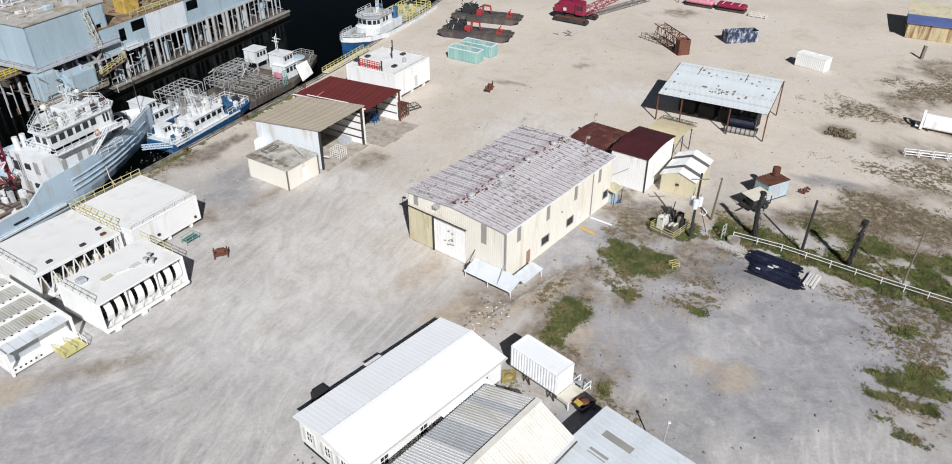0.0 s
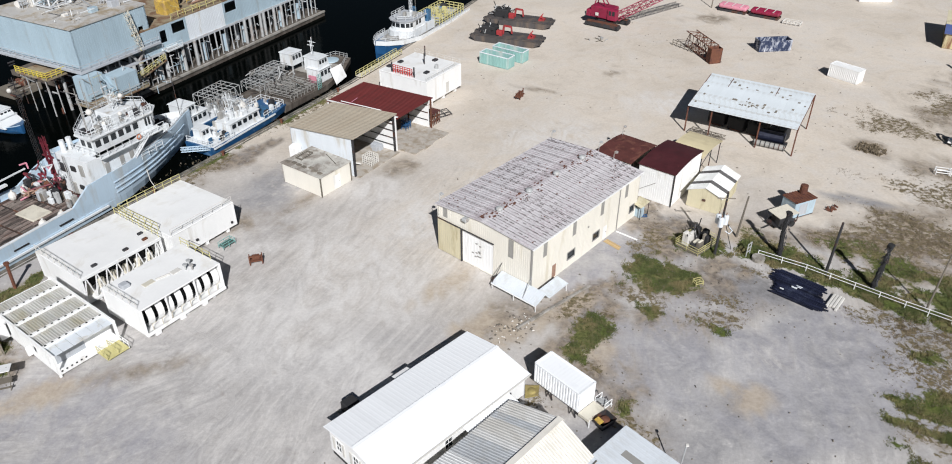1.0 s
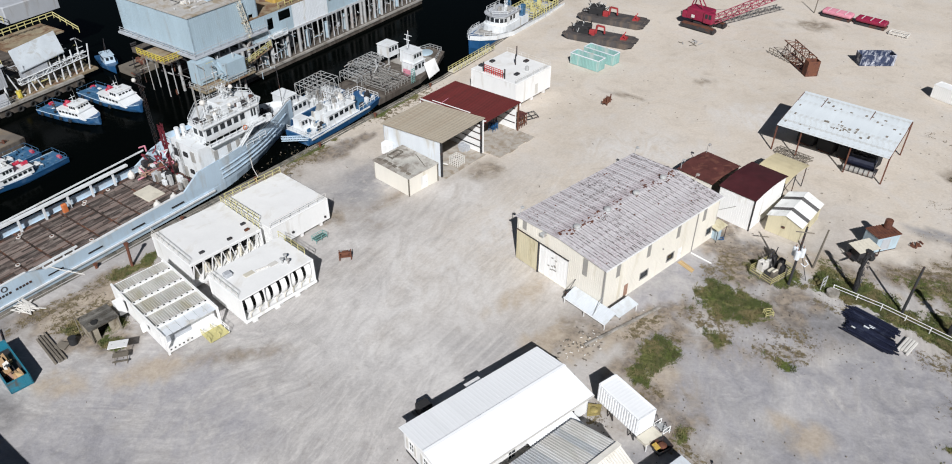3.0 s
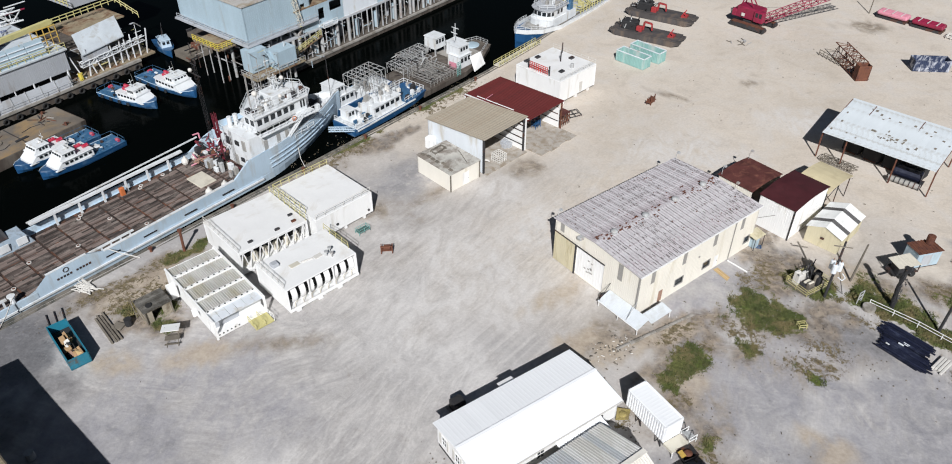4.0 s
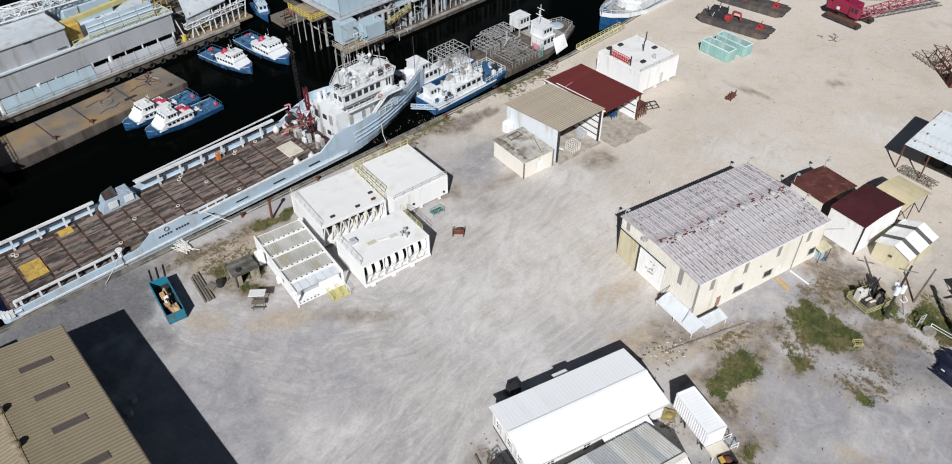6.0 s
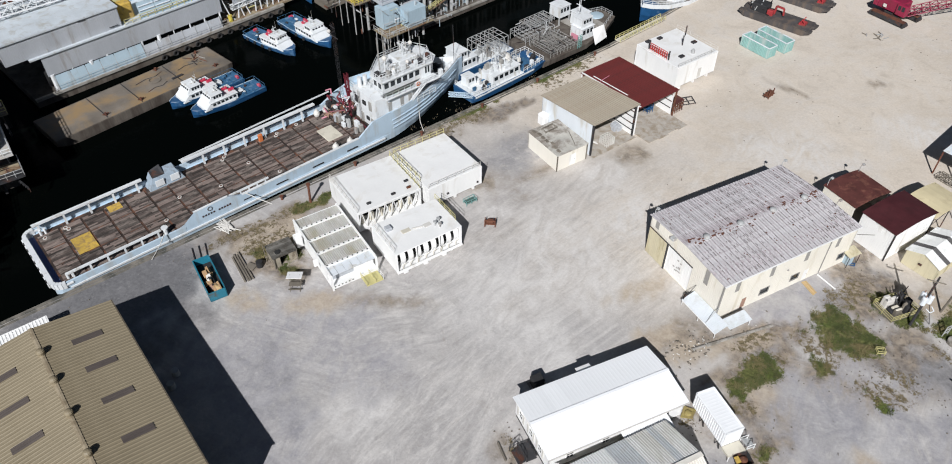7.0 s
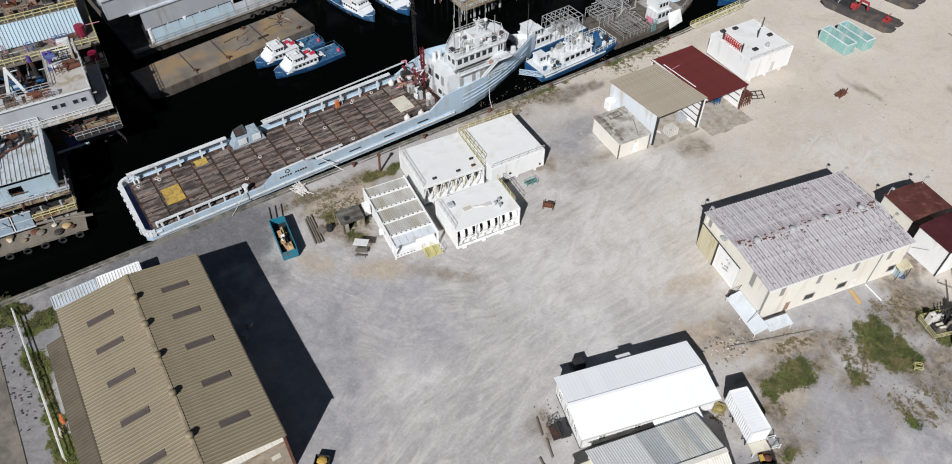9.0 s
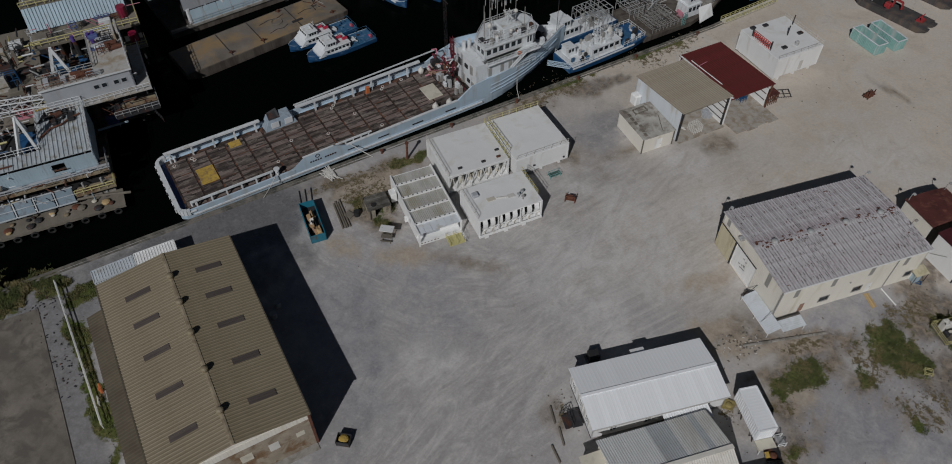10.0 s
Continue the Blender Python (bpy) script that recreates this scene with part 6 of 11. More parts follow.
def cabin(parent, x0, x1, y0, y1, z0, z1, mat="ship_white", rake=0.3, name="cabin", nx=3, ny=3, wz=None):
    g = Shape()
    c0 = [(x0, y0), (x1, y0), (x1, y1), (x0, y1)]
    c1 = [(x0, y0 + 0.1), (x1 - rake, y0 + 0.1), (x1 - rake, y1 - 0.1), (x0, y1 - 0.1)]
    g.add([(*k, z0) for k in c0] + [(*k, z1) for k in c1], [(3, 2, 1, 0), (4, 5, 6, 7), (0, 1, 5, 4), (1, 2, 6, 5), (2, 3, 7, 6), (3, 0, 4, 7)])
    ob = part(name, g, mat, parent)
    part("cabin_roof", Shape().cut(x0 - 0.15, x1 - rake + 0.2, y0 - 0.1, y1 + 0.1, z1, z1 + 0.12, 0.04), mat, ob)
    a, b = wz or (z0 + (z1 - z0) * 0.5, z0 + (z1 - z0) * 0.85)
    f = rake * (0.68)
    if nx:
        window_row(ob, (x0 + 0.2, y0 + 0.03), (x1 - rake - 0.2, y0 + 0.03), a, b, nx, out=0.06)
        window_row(ob, (x1 - rake - 0.2, y1 - 0.03), (x0 + 0.2, y1 - 0.03), a, b, nx, out=0.06)
    if ny:
        window_row(ob, (x1 - f, y0 + 0.2), (x1 - f, y1 - 0.2), a, b, ny, out=0.14)
    return ob


osv = thing("supply_ship", -90.8, 45.2, 65.3, label="long pale blue supply ship with plank deck and white bridge", category="ship")
HB = 7.5


def half(x):
    return HB if x < 56 else max(0.25, HB * (1 - ((x - 56) / 26.0) ** 2.1))


st_ = [(0.0, HB - 0.8, HB - 1.5, -0.65, -3.2), (0.8, HB - 0.2, HB - 0.9, -0.65, -3.2)] + [(x, HB, HB - 0.6, -0.65, -3.4) for x in (2, 15, 30, 45, 53)]
part("hull", Shape().hull(st_ + [(60.4, half(60.4), HB - 0.5, -0.65, -3.4)]), "ship_blue", osv)
fwd = [60, 61.5, 63, 66, 69, 72, 75, 77.5, 79.5, 81, 82.2]


def bow_section(x):
    """Deck and keel half widths, deck and keel heights of the bow."""
    wd = half(x)
    return wd, max(0.1, half(x - 1.5) * (0.97 - 0.82 * max(0, (x - 60) / 22) ** 1.3)), 2.5, -3.4 + 1.9 * max(0, (x - 66) / 16) ** 2


def flank(x, z):
    """The bow's half width at height z."""
    wd, wk, zd, zk = bow_section(x)
    zm, wm = zk + (zd - zk) * 0.45, wk + (wd - wk) * 0.75
    return wm + (wd - wm) * (z - zm) / (zd - zm)


part("forecastle", Shape().hull([(x, *bow_section(x)) for x in fwd]), "ship_blue", osv)
for side in (-1, 1):
    g = Shape()
    for x0, x1 in zip(fwd, fwd[1:]):
        z0, z1 = [2.45 - 0.3 * max(0, (x - 66) / 16) for x in (x0, x1)]
        g.bar((x0, side * (half(x0) - 0.08), z0 + 0.55), (x1, side * (half(x1) - 0.08), z1 + 0.55), 0.14, 1.15)
    tagged(part("bow_bulwark", g, "ship_blue", osv), kind="stuff")
    g = Shape()
    for x0, x1 in zip(fwd[3:], fwd[4:]):
        z0, z1 = [2.45 - 0.3 * max(0, (x - 66) / 16) for x in (x0, x1)]
        g.bar((x0, side * max(0.05, half(x0) - 0.26), z0 + 0.72), (x1, side * max(0.05, half(x1) - 0.26), z1 + 0.72), 0.1, 1.35)
    tagged(part("bulwark_lining", g, "ship_white", osv), kind="stuff")
    g = Shape()
    for zz, xa, xb in ((0.2, 60, 75), (1.0, 60, 78), (1.9, 60, 80)):
        xs = [x for x in fwd if xa <= x <= xb]
        for x0, x1 in zip(xs, xs[1:]):
            g.bar((x0, side * (flank(x0, zz) + 0.04), zz), (x1, side * (flank(x1, zz) + 0.04), zz), 0.2, 0.16)
    tagged(part("rubbing_strake", g, "ship_blue", osv), kind="stuff")
# bulwarks of the cargo deck
part("stern_bulwark", Shape().bar((0.0, -HB + 1.6, -0.2), (0.0, HB - 1.6, -0.2), 0.75, 1.0), "ship_white", osv, "thick white stern bulwark")
part("stern_lining", Shape().box(0.42, 1.25, -HB + 1.0, HB - 1.0, -0.62, -0.58), "far_blue", osv, "dark blue waterway inside the stern")
for k in range(15):
    part("stern_fender", Shape().cut(-0.52, -0.34, -6.0 + k * 0.84, -5.62 + k * 0.84, -0.75, 0.1, 0.05), "rubber" if k % 2 else "ship_white", osv)
for side in (-1, 1):
    arc = [(1.6 - 1.6 * math.cos(radians(18 * k)), side * (HB - 1.6 + 1.5 * math.sin(radians(18 * k)))) for k in range(6)]
    g = Shape()
    for (xa, ya), (xb, yb_) in zip(arc, arc[1:]):
        g.bar((xa, ya, -0.2), (xb, yb_, -0.2), 0.62, 1.0)
    g.rod((1.6, side * (HB - 0.1), -0.2), (2.6, side * (HB - 0.1), -0.2), 0.3, 8)
    part("stern_corner", g, "ship_white", osv, "rounded white stern corner")
    part("mooring_bitt", Shape().rod((2.3, side * (HB - 1.5), -0.6), (2.3, side * (HB - 1.5), 0.5), 0.2, 9).rod((3.0, side * (HB - 1.5), -0.6), (3.0, side * (HB - 1.5), 0.5), 0.2, 9), "ship_white", osv)
    part("bulwark", Shape().bar((1.1, side * (HB - 0.1), -0.25), (20, side * (HB - 0.1), -0.25), 0.3, 0.9), "ship_blue", osv)
part("bulwark", Shape().add([(18, -HB, -0.7), (60.4, -half(60.4), -0.7), (60.4, -half(60.4), 3.55), (55.8, -HB, 3.5), (52.6, -HB, 1.35), (30.0, -HB, 1.05), (27.6, -HB, 2.05), (21.8, -HB, 1.95), (18, -HB, 0.2), (18, -HB + 0.3, -0.7), (60.4, -half(60.4) + 0.3, -0.7), (60.4, -half(60.4) + 0.3, 3.55), (55.8, -HB + 0.3, 3.5), (52.6, -HB + 0.3, 1.35), (30.0, -HB + 0.3, 1.05), (27.6, -HB + 0.3, 2.05), (21.8, -HB + 0.3, 1.95), (18, -HB + 0.3, 0.2)],
                            [tuple(range(8)), tuple(range(15, 7, -1))] + [(i, i + 8, (i + 1) % 8 + 8, (i + 1) % 8) for i in range(8)]), "ship_blue", osv, "raised solid side plating")
part("bulwark", Shape().box(20, 53.9, HB - 0.3, HB, -0.7, 0.4), "ship_blue", osv)
part("bulwark", Shape().add([(53.9, HB, -0.7), (60.4, HB - 0.2, -0.7), (60.4, HB - 0.2, 2.9), (57.4, HB, 2.0), (53.9, HB, 0.4), (53.9, HB - 0.3, -0.7), (60.4, HB - 0.5, -0.7), (60.4, HB - 0.5, 2.9), (57.4, HB - 0.3, 2.0), (53.9, HB - 0.3, 0.4)],
                            [(4, 3, 2, 1, 0), (5, 6, 7, 8, 9)] + [(i, (i + 1) % 5, (i + 1) % 5 + 5, i + 5) for i in range(5)]), "ship_blue", osv, "rising port side plating")
part("cap_rail", Shape().bar((30, -HB + 0.2, 1.1), (52.6, -HB + 0.2, 1.4), 0.45, 0.12), "ship_white", osv)
part("cap_rail", Shape().bar((21.8, -HB + 0.15, 2.0), (27.6, -HB + 0.15, 2.1), 0.34, 0.08), "ship_white", osv)
for i in range(5):
    part("rail_post", Shape().bar((28.6 + i * 1.5, -HB + 0.85, -0.6), (28.6 + i * 1.5, -HB + 0.85, 1.3), 0.22), "ship_white", osv)
part("crash_rail", Shape().bar((28.2, -HB + 0.85, 1.4), (35.2, -HB + 0.85, 1.45), 0.3, 0.22), "ship_white", osv)
part("hull_strake", Shape().bar((2, -HB - 0.06, -1.0), (58, -HB - 0.06, -1.0), 0.22, 0.28), "ship_white", osv, "pale rubbing band along the hull")
# crash rail along port side and aft starboard
for i in range(13):
    x = 2.4 + i * 3.9
    if x < 19 or x > 26:
        part("rail_post", Shape().bar((x, HB - 1.3, -0.6), (x, HB - 1.3, 1.5), 0.3), "ship_white", osv)
part("crash_rail", Shape().bar((1.6, HB - 1.2, 1.5), (19.0, HB - 1.2, 1.5), 0.5, 0.3), "ship_white", osv)
part("crash_rail", Shape().bar((26.0, HB - 1.2, 1.6), (52.0, HB - 1.2, 1.9), 0.6, 0.3), "ship_white", osv)
part("outer_rail", Shape().bar((1.6, HB - 0.2, 1.0), (19.0, HB - 0.2, 1.0), 0.14), "ship_white", osv)
part("outer_rail", Shape().bar((26.0, HB - 0.1, 1.3), (56.0, HB - 0.1, 2.4), 0.2), "ship_white", osv)
for i in range(6):
    x = 3.0 + i * 2.6
    part("rail_post", Shape().bar((x, -HB + 0.9, -0.6), (x, -HB + 0.9, 0.9), 0.26), "ship_white", osv)
part("crash_rail", Shape().bar((2.2, -HB + 0.9, 0.9), (16.5, -HB + 0.9, 0.9), 0.34, 0.26), "ship_white", osv)
part("capstan", Shape().rod((17.2, -HB + 1.1, -0.6), (17.2, -HB + 1.1, 0.8), 0.35, 10).rod((17.2, -HB + 1.1, 0.8), (17.2, -HB + 1.1, 0.95), 0.55, 10), "ship_white", osv)
M["locker_blue"] = surf("grey_blue_locker_paint", (0.36, 0.44, 0.52), 0.5, vary=0.12, stain=(0.25, 0.28, 0.31), amount=0.4, spots=0.8)
lk = part("deck_locker", Shape().add([(19.4, HB - 0.1, -0.6), (19.4, HB - 2.6, -0.6), (25.6, HB - 2.6, -0.6), (25.6, HB - 0.1, -0.6), (20.6, HB - 0.3, 1.7), (20.4, HB - 2.2, 1.4), (24.6, HB - 2.2, 1.4), (24.6, HB - 0.3, 1.7)],
          [(0, 3, 2, 1), (4, 5, 6, 7), (0, 1, 5, 4), (1, 2, 6, 5), (2, 3, 7, 6), (3, 0, 4, 7)]), "locker_blue", osv, "grey-blue angled deck locker")
part("locker_roof", Shape().slab([(20.7, HB - 0.2, 1.8), (20.5, HB - 2.1, 1.46), (22.6, HB - 2.1, 1.46), (22.6, HB - 0.2, 2.3)], 0.1), "steel", lk, "dark sloping cover")
for x in (20.6, 23.2):
    part("locker_panel", Shape().cut(x, x + 1.5, HB - 2.7, HB - 2.58, -0.1, 1.1, 0.03), "ship_white", osv)
M["mast_red"] = surf("dark_red_weathered_paint", (0.17, 0.014, 0.028), 0.5, vary=0.3, stain=(0.07, 0.03, 0.03), amount=0.4)
M["seam_rust"] = surf("dark_rusty_steel", (0.045, 0.03, 0.024), 0.7, vary=0.5, stain=(0.16, 0.07, 0.04), amount=0.5, spots=0.6)
# plank deck in panels
random.seed(2)
rows_y = [(-6.2, -2.3), (-2.05, 1.95), (2.2, 6.0)]
for j, (ya, yb_) in enumerate(rows_y):
    for i in range(16):
        xa = 1.62 + i * 3.47
        g = Shape()
        n = 12
        dy = (yb_ - ya) / n
        for k in range(n):
            cuts = [0.0] + sorted(random.uniform(0.4, 2.7) for c in range(random.choice([0, 1, 1, 2]))) + [3.14]
            for c0, c1 in zip(cuts, cuts[1:]):
                if c1 - c0 > 0.25:
                    g.box(xa + c0, xa + c1 - 0.03, ya + k * dy, ya + k * dy + dy * random.uniform(0.62, 0.82), -0.64, -0.5 + random.uniform(-0.03, 0.012))
        tagged(part("deck_panel", g, "wood", osv), kind="stuff")
part("deck_plate", Shape().box(1.2, 60.2, -6.9, 6.9, -0.68, -0.62), "seam_rust", osv, "dark rusty steel between the deck planks")
part("deck_mark", Shape().box(5.3, 8.3, -2.2, 2.0, -0.5, -0.47), "deck_yellow", osv, "yellow painted deck square")
part("deck_mark", Shape().box(12.4, 14.5, 4.2, 5.9, -0.5, -0.47), "deck_yellow", osv, "yellow painted deck square")
part("hatch_plate", Shape().cut(49.3, 52.3, -2.5, 1.6, -0.5, -0.3, 0.05), "cream_roof", osv, "pale hatch plate on the deck")
for x, y in ((2.5, 4.9), (5.7, 5.2), (6.0, 4.6), (33.0, 5.6), (32.4, 5.0), (43.5, 5.8), (43.0, 5.2), (47.6, 5.9), (22.5, 0.5), (29.0, -1.2), (35.5, 1.4), (18.5, -3.4), (38.4, -4.2)):
    g = Shape().rod((x, y, -0.5), (x, y, -0.4), 0.34, 10)
    ob = part("deck_drain", g, "sacks", osv)
    part("drain_lid", Shape().rod((x, y, -0.4), (x, y, -0.38), 0.2, 8), "rusty", ob)
for x, y in ((51.9, 5.6), (53.8, 5.5), (49.0, -5.4), (51.8, -5.7)):
    part("cargo_sack", Shape().ball((x, y, 0.2), 0.62, 9, 6, 1.2).rod((x, y, 0.7), (x + 0.1, y, 1.15), 0.16, 6), "sacks", osv, "bulging white cargo sack")
part("life_ring_locker", Shape().cut(39.9, 40.7, 5.4, 6.0, -0.5, 0.9, 0.1), "orange", osv, "orange-red locker at the rail")
# aft deck gear before the house
part("winch", Shape().rod((55.0, 2.2, 0.1), (55.0, 4.2, 0.1), 0.8, 12).box(54.2, 55.8, 1.8, 2.2, -0.6, 0.9).box(54.2, 55.8, 4.2, 4.6, -0.6, 0.9), "steel", osv)
for k in range(9):
    x, y = random.uniform(53.4, 56.2), random.uniform(-1.0, 6.2)
    part("deck_gear", Shape().cut(x, x + random.uniform(0.5, 1.4), y, y + random.uniform(0.4, 1.2), -0.6, random.uniform(0.2, 1.4), 0.08), random.choice(["steel", "rig_grey", "rusty", "timber"]), osv)
g = Shape()
for k in range(5):
    pts = []
    for i in range(9):
        a = i / 8
        pts.append((52.6 + 3.8 * a, 2.6 + k * 0.35 + 0.9 * math.sin(a * 6 + k), 0.6 + 0.5 * math.sin(a * 9 + k * 2)))
    g.line(pts, 0.12, 6)
for k in range(16):
    x, y = random.uniform(53.2, 59.0), random.uniform(1.6, 6.4)
    part("deck_pipe", Shape().rod((x, y, random.uniform(-0.4, 0.6)), (x + random.uniform(-1.8, 0.8), y + random.uniform(-1.2, 0.6), random.uniform(-0.3, 1.4)), random.uniform(0.06, 0.16), 6), random.choice(["rope", "steel", "pink", "galv", "timber"]), osv)
tagged(part("hose_bundle", g, "rope", osv, "tangle of orange-brown cargo hoses"), kind="stuff")
part("deck_crane", Shape().rod((56.4, 0.8, -0.6), (56.4, 0.8, 5.4), 0.2, 8).truss((56.4, 0.8, 5.2), (56.4, 0.8, 9.2), 0.55, 0.55, 5, 0.05).bar((56.4, 0.3, 3.0), (56.4, 0.3, 8.6), 0.14).bar((56.4, 1.3, 3.0), (56.4, 1.3, 8.6), 0.14).bar((56.4, 0.1, 3.0), (56.4, 1.5, 3.0), 0.2).rod((56.4, 0.8, 1.6), (53.4, 3.6, 0.9), 0.14, 7).bar((56.4, -0.4, 6.0), (56.4, 2.0, 6.0), 0.22).bar((56.4, 0.0, 8.0), (56.4, 1.6, 8.0), 0.2).rod((56.5, -0.2, 0.2), (56.1, -4.6, 0.6), 0.16, 7), "mast_red", osv, "dark red deck crane mast")
for k in range(18):
    x, y, z = random.uniform(54.6, 57.4), random.uniform(-0.6, 6.4), random.uniform(0.2, 4.2)
    tagged(part("crane_rigging", Shape().line([(x, y, z), (x + random.uniform(-0.8, 0.8), y + random.uniform(-0.8, 0.8), z + random.uniform(0.4, 1.2)), (x + random.uniform(-1, 1), y + random.uniform(-1, 1), z + random.uniform(-0.2, 1.6))], random.uniform(0.07, 0.16), 6), random.choice(["mast_red", "mast_red", "steel", "hole", "pink", "ship_white"]), osv), kind="stuff")
for k in range(7):
    x, y = random.uniform(54.8, 57.2), random.uniform(2.0, 6.0)
    part("winch_drum", Shape().rod((x, y, 0.4), (x + 0.2, y + 0.9, 0.6), random.uniform(0.35, 0.6), 10), random.choice(["hole", "steel", "rusty"]), osv)
part("yellow_drum", Shape().cut(55.4, 56.4, -6.2, -5.2, -0.6, 0.6, 0.15), "rail_yellow", osv)
# superstructure
part("house_front", Shape().box(59.8, 60.05, 1.4, 7.0, -0.6, 2.6), "ship_white", osv)
part("deck_house", Shape().prism([(57.8, -5.6), (66.0, -5.6), (71.4, -3.6), (71.4, 1.4), (57.8, 1.4)], 2.45, 5.8), "ship_white", osv)
part("lower_house", Shape().box(57.9, 60.1, -5.5, 1.4, -0.6, 2.45), "ship_white", osv)
for y0, z0, w0, h0, m0 in ((-4.6, -0.5, 0.8, 1.9, "slat"), (-1.4, -0.5, 0.8, 1.9, "slat"), (-3.2, 0.6, 0.9, 0.7, "hole"), (-4.4, 3.2, 0.8, 1.8, "slat"), (-2.6, 3.6, 1.0, 0.8, "hole"), (-0.4, 3.0, 1.2, 1.4, "steel")):
    part("wall_fitting", Shape().cut(57.6 if z0 > 2 else 57.7, 57.95, y0, y0 + w0, z0, z0 + h0, 0.03), m0, osv)
part("house_ladder", Shape().bar((57.6, -0.9, -0.5), (57.6, -0.9, 5.8), 0.07).bar((57.6, -0.4, -0.5), (57.6, -0.4, 5.8), 0.07), "galv", osv)
for x in (60.5, 63.2, 65.0):
    part("house_door", Shape().cut(x, x + 0.8, -5.66, -5.55, 2.6, 4.4, 0.03), "slat", osv)
g = Shape()
c0 = [(58.6, -4.6), (69.4, -4.6), (71.0, -3.2), (71.0, 0.8), (69.4, 2.0), (62.6, 2.0), (58.6, -1.6)]
g.prism(c0, 4.9, 7.4)
wh_ = part("wheelhouse", g, "ship_white", osv, "white bridge with a band of dark windows")
window_row(wh_, (58.8, -4.6), (67.0, -4.6), 5.9, 6.9, 6, 0.66)
window_row(wh_, (68.0, -4.6), (69.2, -4.6), 5.6, 6.9, 2, 0.6)
window_row(wh_, (69.4, -4.6), (71.0, -3.2), 5.9, 6.9, 1, 0.7)
window_row(wh_, (71.0, -3.2), (71.0, 0.8), 5.9, 6.9, 4, 0.75)
window_row(wh_, (71.0, 0.8), (69.4, 2.0), 5.9, 6.9, 1, 0.7)
window_row(wh_, (58.6, -1.7), (58.6, -4.5), 5.9, 6.9, 2, 0.6)
part("bridge_roof", Shape().prism([(58.2, -5.0), (69.7, -5.0), (71.5, -3.4), (71.5, 1.0), (69.7, 2.4), (62.4, 2.4), (58.2, -1.3)], 7.4, 7.6), "ship_white", osv)
part("bridge_wing", Shape().box(58.0, 70, -6.6, -4.6, 4.85, 5.0), "ship_white", osv)
part("wing_rail", Shape().rail([(58.0, 1.2, 5.0), (58.0, -6.5, 5.0), (70, -6.5, 5.0)], 1.1, 1.3, 0.045), "ship_white", osv)
part("roof_rail", Shape().rail([(58.4, -4.8, 7.6), (69.6, -4.8, 7.6), (71.3, -1, 7.6), (69.6, 2.2, 7.6), (62.5, 2.2, 7.6), (58.4, -1.4, 7.6), (58.4, -4.8, 7.6)], 1.0, 1.6, 0.04), "ship_white", osv)
part("side_stair", Shape().bar((63.5, -6.3, 2.5), (66.8, -6.3, 5.0), 0.7, 0.12).rail([(63.5, -6.6, 2.6), (66.8, -6.6, 5.0)], 0.9, 0.8, 0.035), "ship_white", osv)
part("monkey_island", Shape().cut(63.8, 68.0, -2.8, 0.8, 7.6, 8.8, 0.12), "ship_white", osv)
part("radar_mast", Shape().truss((66.0, -1, 8.6), (66.0, -1, 11.4), 0.8, 0.8, 5, 0.06).bar((66.0, -2.6, 10.4), (66.0, 0.6, 10.4), 0.2).bar((66.8, -2.2, 9.6), (66.8, 0.4, 9.6), 0.25), "ship_white", osv)
for x, y, z, r in ((61.2, -2.0, 10.2, 0.5), (62.0, -3.6, 8.5, 0.35), (68.8, 0.6, 9.4, 0.4), (65.0, -3.6, 8.8, 0.35)):
    ob = part("radome", Shape().ball((x, y, z), r, 10, 6), "sacks", osv)
    part("radome_stand", Shape().rod((x, y, 7.6), (x, y, z - r * 0.8), 0.1, 6), "ship_white", ob)
for x, y, h in ((60, -2.2, 13.5), (60.6, -1.0, 14.0), (68.2, -3.2, 12.5), (63.6, 1.8, 13.5), (69.4, 1.6, 12.0), (62.4, -0.4, 12.6), (66.8, 1.6, 13.8), (64.8, 1.0, 14.4)):
    part("antenna", Shape().rod((x, y, 7.6), (x, y, h), 0.06, 5), "slat", osv)
part("signal_mast", Shape().truss((57.3, 4.8, 2.4), (57.3, 4.8, 17.0), 0.45, 0.45, 9, 0.016).bar((57.2, 3.4, 14.5), (57.2, 6.2, 14.5), 0.12).bar((57.2, 4.0, 16.3), (57.2, 5.6, 16.3), 0.1), "steel", osv, "dark lattice mast")
part("mast_lamp", Shape().ball((57.2, 6.2, 14.9), 0.35, 8, 5), "sacks", osv)
for k in range(26):
    x = random.uniform(58.6, 69.5)
    y = random.uniform(-4.4, -2.6 if x < 62.4 else 1.0)
    part("roof_locker", Shape().cut(x, x + random.uniform(0.4, 1.3), y, y + random.uniform(0.3, 1.0), 7.6, random.uniform(7.9, 8.9), 0.06), random.choice(["ship_white", "ship_white", "galv", "steel", "slat"]), osv)
for k in range(14):
    x = random.uniform(58.6, 69.0)
    y = random.uniform(-4.4, -2.2 if x < 62.4 else 1.4)
    tagged(part("roof_pipework", Shape().rail([(x, y, 7.6), (x + random.uniform(0.8, 2.2), y + random.uniform(-0.6, 0.6), 7.6)], random.uniform(0.7, 1.7), 0.7, 0.05), random.choice(["ship_white", "slat", "galv"]), osv), kind="stuff")
for k in range(22):
    x, y = random.uniform(53.6, 56.0), random.uniform(-4.0, 6.2)
    part("deck_gear", Shape().cut(x, x + random.uniform(0.4, 1.0), y, y + random.uniform(0.4, 1.1), -0.6, random.uniform(0.0, 1.6), 0.06), random.choice(["ship_white", "steel", "rusty", "slat", "galv", "hole"]), osv)
